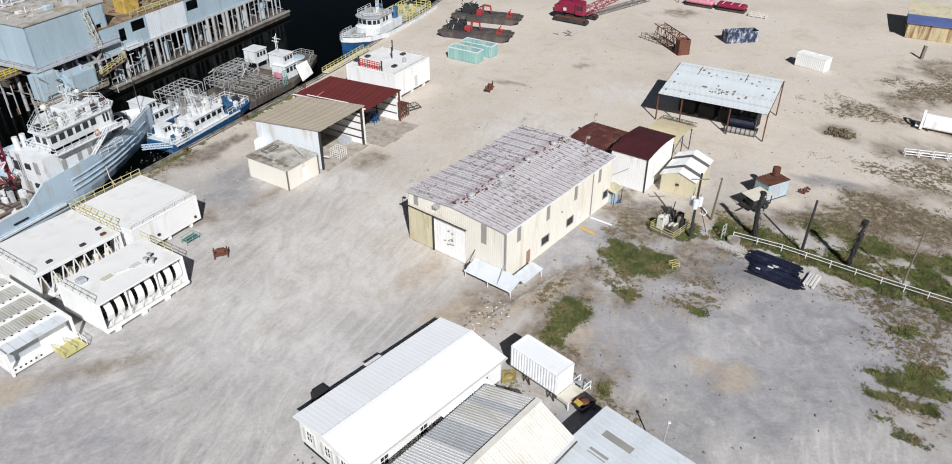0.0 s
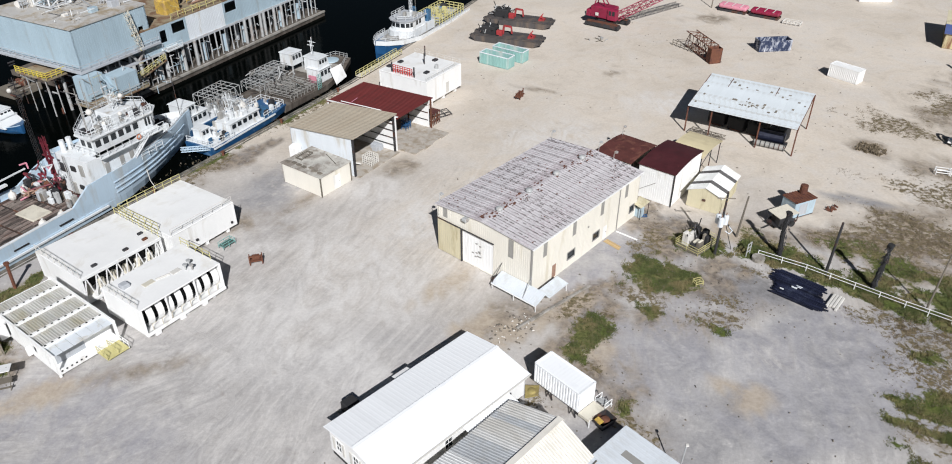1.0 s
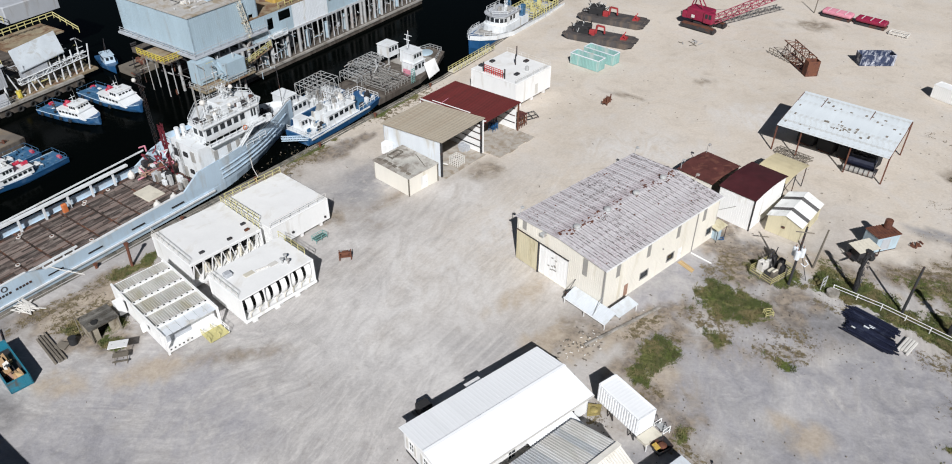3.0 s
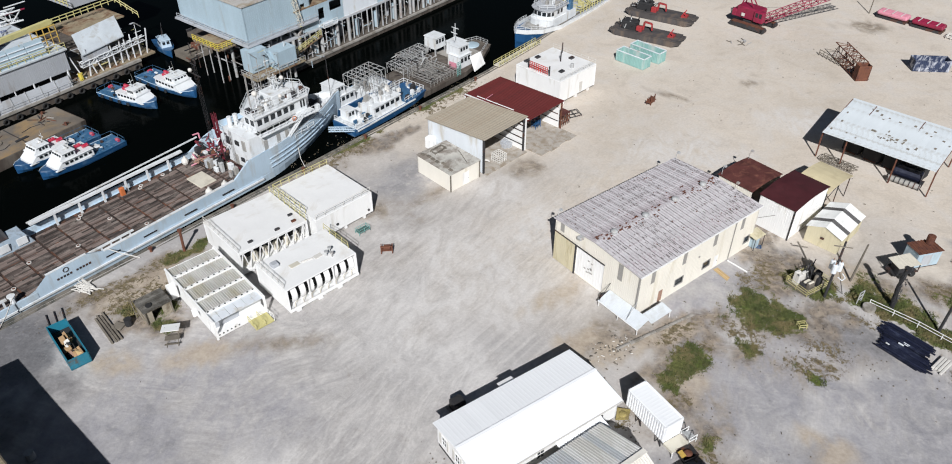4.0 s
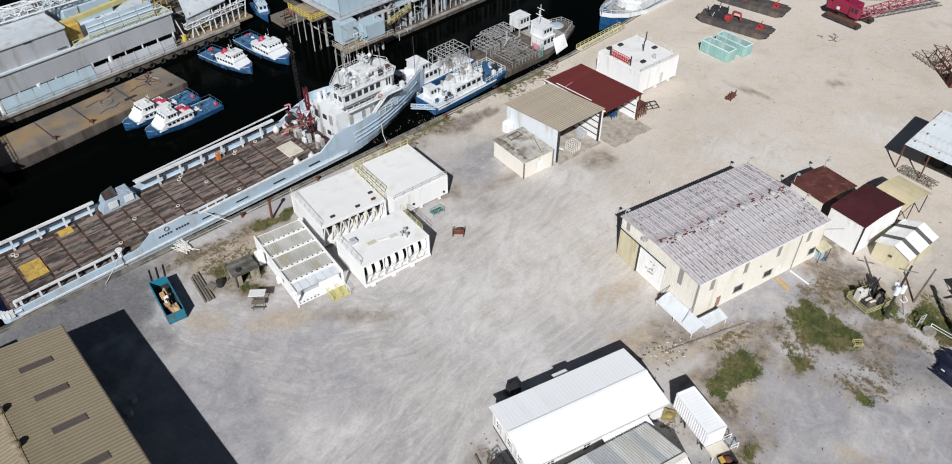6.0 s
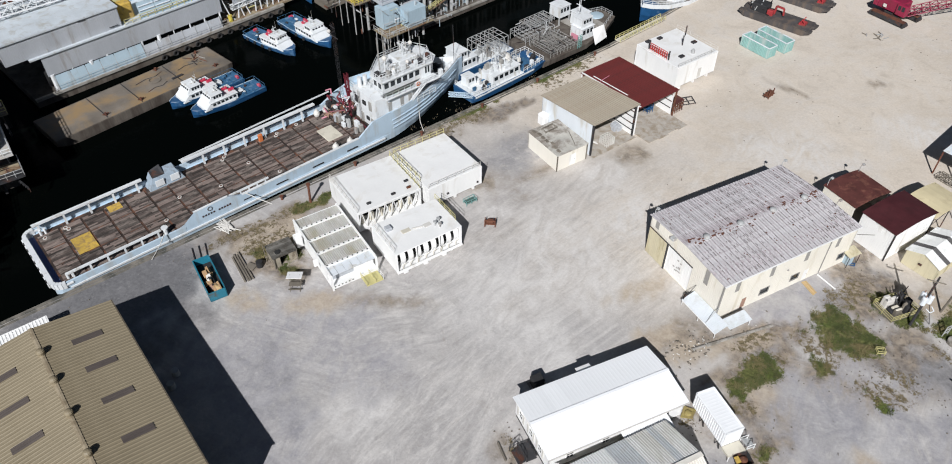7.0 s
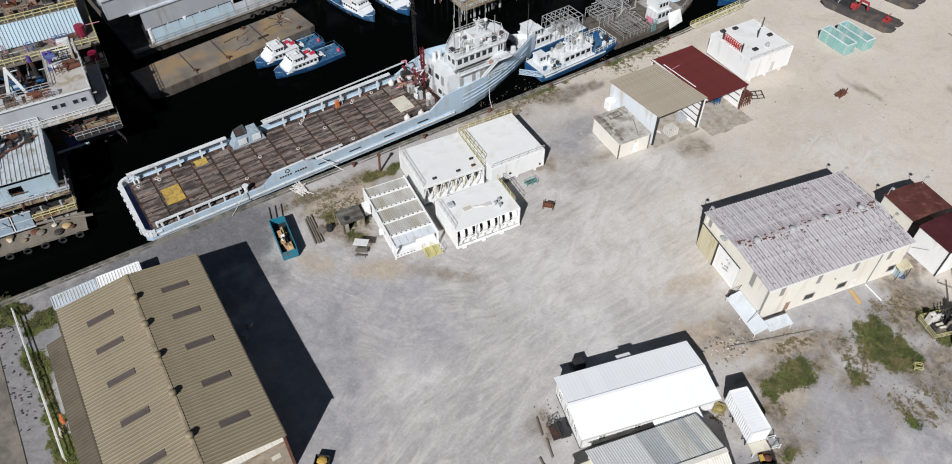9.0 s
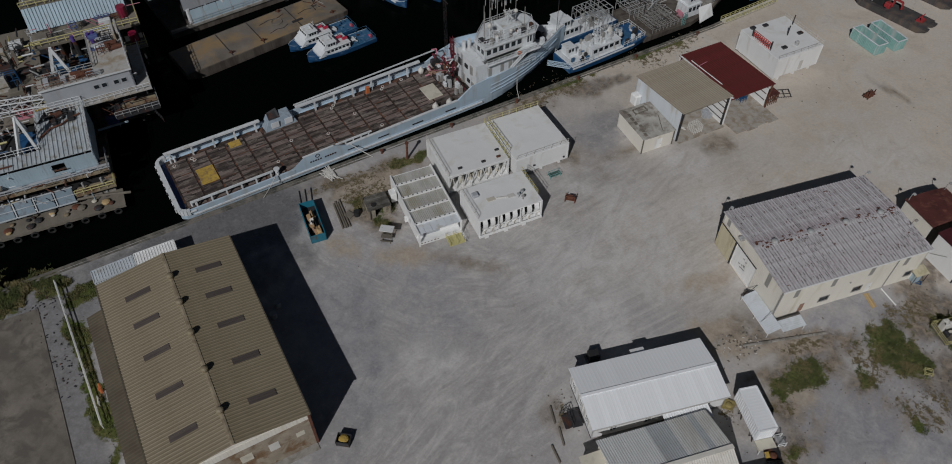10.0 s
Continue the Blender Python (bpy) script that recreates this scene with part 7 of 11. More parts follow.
for k in range(12):
    x, y = random.uniform(71.6, 76.5), random.uniform(-3.0, 3.0)
    part("foredeck_gear", Shape().cut(x, x + random.uniform(0.4, 1.2), y, y + random.uniform(0.3, 1.0), 2.6, random.uniform(3.1, 4.3), 0.06), random.choice(["ship_white", "steel", "slat", "hole"]), osv)
part("foredeck_rail", Shape().rail([(60.4, -6.9, 2.5), (71.0, -6.0, 2.6)], 1.1, 1.5, 0.045), "ship_white", osv)
part("aft_rail", Shape().rail([(60.1, 1.6, 2.5), (60.1, 6.8, 2.5)], 1.1, 1.5, 0.045), "ship_white", osv)
for x in (58.8, 60.0):
    part("funnel", Shape().rod((x, 0.5, 5.8), (x, 0.5, 7.6), 0.4, 10), "ship_white", osv)
ring = Shape().torus((65.0, -6.62, 5.6), (0, 1, 0), 0.36, 0.08)
part("life_ring", ring, "orange", osv)
part("foredeck_plate", Shape().prism([(66, -half(66) + 0.4), (72, -half(72) + 0.4), (77.5, -half(77.5) + 0.4), (80.5, -half(80.5) + 0.3), (80.5, half(80.5) - 0.3), (77.5, half(77.5) - 0.4), (72, half(72) - 0.4), (66, half(66) - 0.4)], 2.5, 2.56), "ship_white", osv)
part("anchor_winch", Shape().rod((75.8, -2.0, 3.0), (75.8, 2.0, 3.0), 0.6, 10).box(75.2, 76.4, -0.4, 0.4, 2.5, 3.7), "steel", osv)
part("bow_bollard", Shape().rod((78.2, -1.4, 2.8), (78.2, -1.4, 3.6), 0.25, 8).rod((78.2, 1.4, 2.8), (78.2, 1.4, 3.6), 0.25, 8), "ship_white", osv)
part("jack_staff", Shape().rod((80.0, -0.4, 3.0), (80.4, 0.2, 10.5), 0.06, 6), "steel", osv)
# the bridge stands on the upper deck house
for ob in osv.children:
    if ob.name.split(".")[0] in ("wheelhouse", "bridge_roof", "bridge_wing", "wing_rail", "roof_rail", "side_stair", "monkey_island", "radar_mast", "radome", "antenna", "roof_locker", "roof_pipework", "life_ring"):
        ob.matrix_basis = pose(1.7, 0, 0.8)
# the owner's mark: plain shapes
part("logo_mark", Shape().torus((24.4, -HB - 0.02, 1.35), (0, 1, 0), 0.36, 0.07), "steel", osv, "round dark grey mark on the plating")
g = Shape()
for k in range(11):
    if k != 5:
        g.box(22.9 + k * 0.46, 23.22 + k * 0.46, -HB - 0.03, -HB + 0.05, 0.3, 0.62)
tagged(part("lettering_bars", g, "steel", osv, "dark grey bars of lettering"), kind="stuff")
g = Shape()
for x in (30, 36, 43, 50):
    g.box(x, x + 2.2, -HB - 0.02, -HB + 0.1, -0.15, 0.05)
tagged(part("freeing_port_row", g, "hole", osv), kind="stuff")
for x0, xq, dy in ((17.2, 13.0, -11.0), (30.5, 33.0, -11.5), (66.0, 63.5, -12.0)):
    part("mooring_line", Shape().line([(x0, -7.3, 1.2), ((x0 + xq) / 2, -9.2, 0.4), (xq, dy, 0.1)], 0.07, 5), "sacks", osv)


def crew_boat(x, y, yaw, length, group="crew boats"):
    """A fast crew boat: cabins forward with raked fronts, a long open blue deck aft."""
    t = thing("crew_boat", x, y, yaw, -1.9, "blue and white crew boat with red life rafts on top", "boat", group)
    k = length / 15.0
    hb = 2.35 * k
    edge = [(-7.5, 0.88, 1.0), (-3.0, 0.94, 1.02), (0.0, 0.95, 1.1), (3.0, 0.9, 1.25), (5.4, 0.7, 1.42), (6.7, 0.42, 1.55), (7.4, 0.12, 1.65)]
    part("hull", Shape().hull([(px * k, w * hb, w * hb * (0.78 if px < 3 else 0.4), z, -0.5 if px < 6 else -0.1) for px, w, z in edge]), "boat_blue", t)
    for side in (-1, 1):
        part("gunwale", Shape().line([(px * k, side * w * hb * 1.01, z + 0.05) for px, w, z in edge], 0.06, 5), "boat_blue" if side > 0 else "ship_blue", t)
    part("aft_deck", Shape().box(-7.35 * k, -0.8 * k, -hb * 0.88, hb * 0.88, 1.0, 1.06), "blue_deck", t)
    part("foredeck", Shape().prism([(-0.8 * k, -hb * 0.9), (3.0 * k, -hb * 0.8), (5.4 * k, -hb * 0.6), (6.6 * k, -hb * 0.34), (6.6 * k, hb * 0.34), (5.4 * k, hb * 0.6), (3.0 * k, hb * 0.8), (-0.8 * k, hb * 0.9)], 1.15, 1.45), "ship_white", t)
    cabin(t, -1.4 * k, 5.7 * k, -hb * 0.8, hb * 0.8, 1.2, 2.4, nx=6, ny=0, rake=1.5 * k, wz=(1.75, 2.12))
    cabin(t, 1.5 * k, 4.4 * k, -hb * 0.66, hb * 0.66, 2.55, 3.55, name="wheelhouse", nx=3, ny=4, rake=0.8 * k, wz=(2.9, 3.35))
    for a, b in ((-0.9, 0.55), (-0.1, -0.5)):
        ob = part("life_raft", Shape().rod((a * k - 0.5, b, 2.82), (a * k + 0.5, b, 2.82), 0.33, 10), "raft_red", t, "red life raft canister")
        part("cradle", Shape().box(a * k - 0.35, a * k + 0.35, b - 0.2, b + 0.2, 2.5, 2.62), "ship_white", ob)
    part("mast", Shape().rod((1.6 * k, 0, 3.6), (1.4 * k, 0, 5.0), 0.05, 5).bar((1.5 * k, -0.6, 4.5), (1.5 * k, 0.6, 4.5), 0.09), "ship_white", t)
    part("radar", Shape().bar((2.2 * k, -0.7, 3.95), (2.2 * k, 0.7, 3.95), 0.14).rod((2.2 * k, 0, 3.6), (2.2 * k, 0, 3.9), 0.1, 7), "ship_white", t)
    part("stern_rail", Shape().rail([(-2.4 * k, -hb * 0.9, 1.0), (-7.3 * k, -hb * 0.84, 1.0), (-7.3 * k, hb * 0.84, 1.0), (-2.4 * k, hb * 0.9, 1.0)], 0.85, 2.2, 0.03, 1), "blue_deck", t)
    random.seed(int(abs(x * 7)))
    for j in range(8):
        px, py = random.uniform(-6.8, -2.6) * k, random.uniform(-hb * 0.75, hb * 0.55)
        part("deck_gear", Shape().cut(px, px + random.uniform(0.3, 0.8), py, py + random.uniform(0.3, 0.6), 1.06, random.uniform(1.2, 1.6), 0.04), random.choice(["ship_white", "hole", "blue_deck", "blue_deck", "steel"]), t)
    for j in range(4):
        part("deck_seam", Shape().bar(((-6.4 + j * 1.4) * k, -hb * 0.8, 1.07), ((-6.4 + j * 1.4) * k, hb * 0.8, 1.07), 0.06, 0.04), "boat_blue", t)
    for j in range(4):
        part("tyre_fender", Shape().torus(((-5.6 + j * 2.5) * k, -hb * 1.02, 0.7), (0, 1, 0), 0.3, 0.11, 10, 5), "rubber", t)
    part("antenna", Shape().rod((1.8 * k, 0.5, 3.6), (1.6 * k, 0.5, 6.0), 0.025, 4), "slat", t)
    part("engine_box", Shape().cut(-3.4 * k, -2.3 * k, -0.7, 0.7, 1.06, 1.65, 0.08), "ship_white", t)
    part("deck_locker", Shape().cut(-6.9 * k, -6.4 * k, 0.4, 1.3, 1.06, 1.5, 0.06), "raft_red", t)
    return t


crew_boat(-93.9, 93.2, 249.5, 15.0)
crew_boat(-99.6, 93.8, 250.5, 15.0)
crew_boat(-99.0, 114.7, -13.0, 14.3)
crew_boat(-94.8, 121.9, -20.0, 16.5)
sb = thing("launch", -106.0, 137.8, -42.0, -1.9, "small blue harbour launch with a windowed cabin", "boat")
part("hull", Shape().hull([(-5, 1.7, 1.2, 0.9, -0.5), (0, 1.9, 1.3, 1.0, -0.5), (3.2, 1.2, 0.4, 1.3, -0.5), (5.2, 0.1, 0.05, 1.6, 0)]), "boat_blue", sb)
cabin(sb, -1.5, 2.0, -1.1, 1.1, 1.0, 2.7, "ship_blue", nx=2, ny=2)
part("mast", Shape().rod((-0.8, 0, 2.8), (-1.4, 0.6, 5.6), 0.05, 5).rod((0.2, 0.2, 2.8), (0.2, 0.2, 5.0), 0.05, 5), "steel", sb)


# work boats with lattice frames beside the quay
def lattice_deck(t, x0, x1, y0, y1, z, h, nx=5, ny=3, mat="galv", name="net_frame"):
    for i in range(nx + 1):
        x = x0 + (x1 - x0) * i / nx
        g = Shape()
        g.bar((x, y0, z + h), (x, y1, z + h), 0.09).bar((x, y0, z), (x, y0, z + h), 0.09).bar((x, y1, z), (x, y1, z + h), 0.09)
        part(name, g, mat, t)
    for j in range(ny + 1):
        y = y0 + (y1 - y0) * j / ny
        part(name, Shape().bar((x0, y, z + h), (x1, y, z + h), 0.085).bar((x0, y, z + h * 0.5), (x1, y, z + h * 0.5), 0.055), mat, t)
    g = Shape()
    n = int((x1 - x0) / 0.42)
    for i in range(n):
        x = x0 + (x1 - x0) * (i + 0.5) / n
        if noise.noise(Vector((x * 0.9, y0, z))) > -0.35:
            ya, yb2 = y0 + random.uniform(0, 0.5), y1 - random.uniform(0, (y1 - y0) * 0.5)
            g.bar((x, ya, z + h * 0.52), (x + random.uniform(-0.25, 0.25), yb2, z + h * 0.52), 0.1, 0.05)
    tagged(part("grating", g, "slat", t, "loose grey grating bars"), kind="stuff")
    for i in range(nx):
        xa, xb = x0 + (x1 - x0) * i / nx, x0 + (x1 - x0) * (i + 1) / nx
        yy = y0 if i % 2 else y1
        part("diagonal", Shape().bar((xa, yy, z + h), (xb, yy, z + 0.1), 0.06), mat, t)


wb1 = thing("work_boat", -49.2, 122.9, 66.5, -1.9, "blue-hulled white work boat moored at the quay", "boat", "work boats")
part("hull", Shape().hull([(-10.0, 2.9, 2.4, 1.5, -0.8), (-7.5, 3.4, 2.8, 1.45, -0.8), (0, 3.5, 2.9, 1.4, -0.8), (6, 3.4, 2.5, 1.5, -0.8), (9.8, 2.9, 1.6, 1.7, -0.6)]), "boat_blue", wb1)
part("deck", Shape().box(-9.6, 3.6, -3.1, 3.1, 1.45, 1.52), "ship_white", wb1)
part("aft_deck", Shape().box(3.6, 9.4, -2.9, 2.9, 1.5, 1.58), "blue_deck", wb1)
cabin(wb1, -4.6, 3.0, -2.7, 0.6, 1.5, 3.5, nx=5, ny=2)
part("mast", Shape().truss((-1.2, 0, 3.6), (-1.2, 0.6, 7.4), 0.8, 0.8, 6, 0.05).bar((-1.2, -1.4, 6.4), (-1.2, 1.6, 6.4), 0.12), "ship_white", wb1)
for k in range(26):
    x, y = random.uniform(-4.4, 3.0), random.uniform(-2.4, 2.6)
    part("roof_gear", Shape().cut(x, x + random.uniform(0.3, 0.9), y, y + random.uniform(0.3, 0.8), 3.6 if y < 0.4 else 1.5, random.uniform(3.8, 4.8) if y < 0.4 else random.uniform(2.0, 3.2), 0.06), random.choice(["ship_white", "ship_white", "galv", "sacks", "slat"]), wb1)
for k in range(10):
    x, y = random.uniform(-4.4, 4.0), random.uniform(-2.0, 2.0)
    part("pipe_frame", Shape().rail([(x, y, 3.4), (x + random.uniform(0.8, 2.0), y + random.uniform(-0.6, 0.6), 3.4)], random.uniform(0.8, 2.0), 0.7, 0.045), random.choice(["ship_white", "galv"]), wb1)
random.seed(77)
cabin(wb1, -8.4, -6.2, 0.3, 2.4, 1.5, 3.3, name="fore_cabin", nx=2, ny=2)
for k in range(14):
    x, y = random.uniform(-9.0, -5.2), random.uniform(-2.6, 0.0)
    part("fore_gear", Shape().cut(x, x + random.uniform(0.2, 0.8), y, y + random.uniform(0.2, 0.7), 1.52, random.uniform(1.7, 2.5), 0.04), random.choice(["galv", "steel", "slat", "hole", "blue_deck", "ship_white"]), wb1)
part("tank_dome", Shape().ball((2.6, 1.6, 3.2), 1.3, 10, 6, 0.9), "sacks", wb1)
for k in range(15):
    x, y = random.uniform(3.8, 8.6), random.uniform(-2.5, 2.0)
    part("deck_gear", Shape().cut(x, x + random.uniform(0.3, 1.0), y, y + random.uniform(0.3, 0.8), 1.58, random.uniform(1.8, 2.8), 0.05), random.choice(["ship_white", "blue_deck", "galv", "steel", "boat_blue"]), wb1)
part("deck_rail", Shape().rail([(3.4, -3.1, 1.5), (9.4, -2.7, 1.7), (9.4, 2.7, 1.7), (3.4, 3.1, 1.5)], 1.0, 1.2, 0.05), "ship_white", wb1)
part("bow_rail", Shape().rail([(-4.6, -3.2, 1.5), (-9.6, -2.8, 1.5), (-9.6, 2.8, 1.5)], 1.0, 1.2, 0.045), "ship_white", wb1)
part("rub_rail", Shape().bar((-9.6, -3.35, 1.3), (6, -3.45, 1.4), 0.2, 0.25), "ship_white", wb1)
part("bow_ramp", Shape().truss((-9.6, -2.4, 1.4), (-13.2, 0.6, 1.9), 0.4, 1.0, 6, 0.08), "ship_blue", wb1)
wb2 = thing("work_boat", -55.6, 127.4, 66.5, -1.9, "white work boat with a lattice stern frame", "boat", "work boats")
part("hull", Shape().hull([(-8.5, 2.6, 2.1, 1.5, -0.8), (0, 2.8, 2.2, 1.4, -0.8), (7.0, 2.5, 1.8, 1.5, -0.8)]), "boat_blue", wb2)
part("deck", Shape().box(-8.3, 6.8, -2.4, 2.4, 1.45, 1.52), "ship_white", wb2)
cabin(wb2, -8.0, -2.8, -2.2, 2.2, 1.5, 3.6, nx=4, ny=3)
cabin(wb2, -7.8, -5.0, -1.9, 1.9, 3.7, 5.5, name="wheelhouse", nx=3, ny=3)
lattice_deck(wb2, -1.6, 5.6, -2.2, 2.4, 1.5, 3.4, 6, 3)
for k in range(12):
    x, y = random.uniform(-2.6, 5.0), random.uniform(-2.0, 1.6)
    part("deck_gear", Shape().cut(x, x + random.uniform(0.3, 1.0), y, y + random.uniform(0.3, 0.8), 1.52, random.uniform(1.8, 3.0), 0.05), random.choice(["ship_white", "galv", "slat", "timber"]), wb2)

wb3 = thing("lift_boat", -43.4, 142.4, 64.5, -1.9, "grey lattice-decked lift boat with white cabins beside the quay", "boat")
part("hull", Shape().hull([(-10.5, 5.8, 5.2, 1.3, -0.8), (2, 6.0, 5.4, 1.3, -0.8), (9, 4.6, 3.4, 1.5, -0.8), (14.5, 2.2, 1.2, 1.9, -0.6)]), "hullgrey", wb3)
part("deck", Shape().box(-10.3, 4, -5.6, 5.6, 1.3, 1.4), "hullgrey", wb3)
part("bow_deck", Shape().prism([(4, -4.6), (9, -4.0), (14.2, -1.6), (14.2, 1.6), (9, 4.0), (4, 4.6)], 1.5, 1.62), "concrete", wb3, "pale stone-grey bow deck")
lattice_deck(wb3, -8.4, -0.6, -5.4, 0.6, 1.4, 1.2, 8, 5, "slat")
lattice_deck(wb3, -9.4, -1.0, 1.2, 6.0, 1.4, 2.2, 7, 4)
lattice_deck(wb3, -6.4, 0.6, 3.0, 6.4, 3.6, 0.8, 5, 3)
lattice_deck(wb3, -7.4, -2.6, -3.6, 1.0, 2.6, 0.7, 4, 4, "slat")
for k in range(30):
    x, y = random.uniform(-9.0, -0.8), random.uniform(-5.4, 5.6)
    z = random.choice([1.4, 3.1, 4.3])
    part("pipe_rack", Shape().rod((x, y, z + 0.1), (x + random.uniform(-1.6, 1.6), y + random.uniform(-1.6, 1.6), z + random.uniform(0.1, 1.4)), random.uniform(0.06, 0.16), 6), random.choice(["galv", "slat", "hullgrey", "steel"]), wb3)
cabin(wb3, 2.6, 6.0, 3.4, 6.6, 3.0, 5.4, nx=3, ny=2, name="wheelhouse")
part("cabin_legs", Shape().bar((2.8, 3.6, 1.4), (2.8, 3.6, 3.0), 0.25).bar((5.8, 3.6, 1.4), (5.8, 3.6, 3.0), 0.25).bar((2.8, 6.2, 1.4), (2.8, 6.2, 3.0), 0.25), "galv", wb3)
cabin(wb3, 1.4, 5.4, -4.6, -1.2, 1.4, 4.0, nx=3, ny=3)
cabin(wb3, 1.7, 4.9, -4.3, -1.5, 4.1, 6.0, name="wheelhouse", nx=3, ny=3)
cabin(wb3, 5.2, 8.4, -0.6, 2.6, 1.5, 4.4, nx=2, ny=2)
part("mast", Shape().rod((6.4, 1.0, 4.5), (6.4, 1.0, 8.4), 0.07, 6).bar((6.4, 0.0, 7.4), (6.4, 2.0, 7.4), 0.1), "ship_white", wb3)
part("mast", Shape().rod((2.2, -2.4, 6.8), (2.2, -2.4, 9.6), 0.08, 6).bar((2.2, -3.2, 8.6), (2.2, -1.6, 8.6), 0.12), "ship_white", wb3)
part("ramp_plate", Shape().slab([(3.4, -6.9, 0.9), (7.6, -6.3, 1.1), (7.4, -5.2, 3.6), (3.8, -5.2, 3.6)], 0.12), "white", wb3, "white sloping side plate")
part("life_ring_board", Shape().box(-0.2, 0.1, -4.8, -3.0, 2.0, 3.3), "pink", wb3)
part("ladder", Shape().rail([(-1.4, -6.3, 1.4), (-0.4, -6.3, 1.4)], 3.0, 0.5, 0.06, 7), "teal", wb3)
part("bow_cover", Shape().ball((12.0, 1.0, 1.6), 1.8, 12, 6, 0.25), "rig_blue", wb3)
part("bow_rail", Shape().rail([(8.6, 4.0, 1.6), (14.2, 1.6, 1.9), (14.2, -1.6, 1.9), (8.6, -4.0, 1.6)], 0.9, 1.2, 0.05), "galv", wb3)

def rounded_front(x0, x1, y0, y1, n=7):
    """A plan with a half-round front at x1."""
    r = (y1 - y0) / 2
    cy = (y0 + y1) / 2
    arc = [(x1 - r * 0.7 + r * 0.7 * math.sin(math.pi * i / n), cy - r * math.cos(math.pi * i / n)) for i in range(n + 1)]
    return [(x0, y0)] + arc + [(x0, y1)]


tg = thing("tug", -24.0, 172.5, 246.0, -1.9, "blue-hulled tug with a white wheelhouse moored along the quay", "boat")
part("hull", Shape().hull([(-20, 4.0, 3.4, 1.5, -1), (-8, 4.5, 3.6, 1.5, -1), (4, 4.4, 3.2, 1.9, -1), (10, 3.4, 1.8, 2.5, -0.9), (14, 1.6, 0.5, 3.2, -0.6), (15.6, 0.2, 0.1, 3.6, 0)]), "boat_blue", tg)
rim = [(-20, 4.05, 1.5), (-8, 4.55, 1.5), (4, 4.45, 1.9), (10, 3.45, 2.5), (14, 1.65, 3.2), (15.7, 0.15, 3.6)]
for side in (-1, 1):
    g = Shape()
    for (x0, w0, z0), (x1, w1, z1) in zip(rim, rim[1:]):
        g.bar((x0, side * w0, z0 + 0.35), (x1, side * w1, z1 + 0.35), 0.16, 0.95)
    tagged(part("bulwark", g, "ship_white", tg), kind="stuff")
part("deck", Shape().prism([(-19.6, -3.8), (4, -4.2), (9.6, -3.2), (13.6, -1.4), (13.6, 1.4), (9.6, 3.2), (4, 4.2), (-19.6, 3.8)], 1.6, 1.9), "rig_grey", tg)
part("foredeck", Shape().prism([(5.5, -3.7), (9.6, -3.0), (13.4, -1.2), (13.4, 1.2), (9.6, 3.0), (5.5, 3.7)], 2.3, 2.5), "galv", tg)
part("house", Shape().prism(rounded_front(-4.5, 7.4, -3.0, 3.0), 1.9, 3.9), "ship_white", tg)
whp = rounded_front(-0.5, 6.6, -2.8, 2.8)
tw_ = part("wheelhouse", Shape().prism(whp, 3.9, 6.0), "ship_white", tg, "round-fronted white wheelhouse")
for p, q in zip(whp[1:], whp[2:-1]):
    window_row(tw_, p, q, 4.7, 5.6, 1, 0.78, 0.05)
window_row(tw_, (1.0, -2.8), (3.6, -2.8), 4.7, 5.6, 2, 0.6, 0.05)
window_row(tw_, (3.6, 2.8), (1.0, 2.8), 4.7, 5.6, 2, 0.6, 0.05)
part("wheelhouse_roof", Shape().prism(rounded_front(-1.0, 7.0, -3.1, 3.1), 6.0, 6.2), "rig_grey", tg, "grey wheelhouse roof with white edge")
part("roof_rail", Shape().rail([(-0.8, -2.9, 6.2), (4.6, -2.9, 6.2), (6.6, 0, 6.2), (4.6, 2.9, 6.2), (-0.8, 2.9, 6.2)], 0.9, 1.6, 0.04), "ship_white", tg)
for k in range(9):
    x, y = random.uniform(-0.4, 4.4), random.uniform(-2.4, 2.0)
    part("roof_gear", Shape().cut(x, x + random.uniform(0.4, 1.0), y, y + random.uniform(0.3, 0.8), 6.2, random.uniform(6.5, 7.4), 0.06), random.choice(["ship_white", "galv", "slat"]), tg)
part("mast", Shape().truss((1.0, 0, 6.2), (0.8, 0, 11), 0.5, 0.5, 6, 0.04).bar((0.9, -1.6, 9.6), (0.9, 1.6, 9.6), 0.1), "ship_white", tg)
part("antenna", Shape().rod((2.4, 2.2, 6.2), (2.4, 2.2, 11.5), 0.04, 5), "slat", tg)
part("funnel", Shape().cut(-3.8, -2.2, -2.6, -1.4, 3.9, 6.4, 0.15), "blue_deck", tg)
part("funnel", Shape().cut(-3.8, -2.2, 1.4, 2.6, 3.9, 6.4, 0.15), "blue_deck", tg)
part("bow_rail", Shape().rail([(6.0, -4.0, 2.9), (10, -3.3, 3.3), (14, -1.5, 3.9), (15.4, 0, 4.2), (14, 1.5, 3.9), (10, 3.3, 3.3), (6.0, 4.0, 2.9)], 0.8, 1.4, 0.045), "ship_white", tg)
part("bow_winch", Shape().rod((9.2, -1.1, 3.0), (9.2, 1.1, 3.0), 0.5, 10).box(8.7, 9.7, -1.5, -1.1, 2.5, 3.6).box(8.7, 9.7, 1.1, 1.5, 2.5, 3.6), "slat", tg)
for x0, x1 in ((-11.5, -6.2), (-18.0, -12.4)):
    part("deck_frame", Shape().rail([(x0, -3.3, 1.9), (x1, -3.3, 1.9), (x1, 3.3, 1.9), (x0, 3.3, 1.9), (x0, -3.3, 1.9)], 1.9, 1.4, 0.09, 3), "rail_yellow", tg, "yellow deck railing")
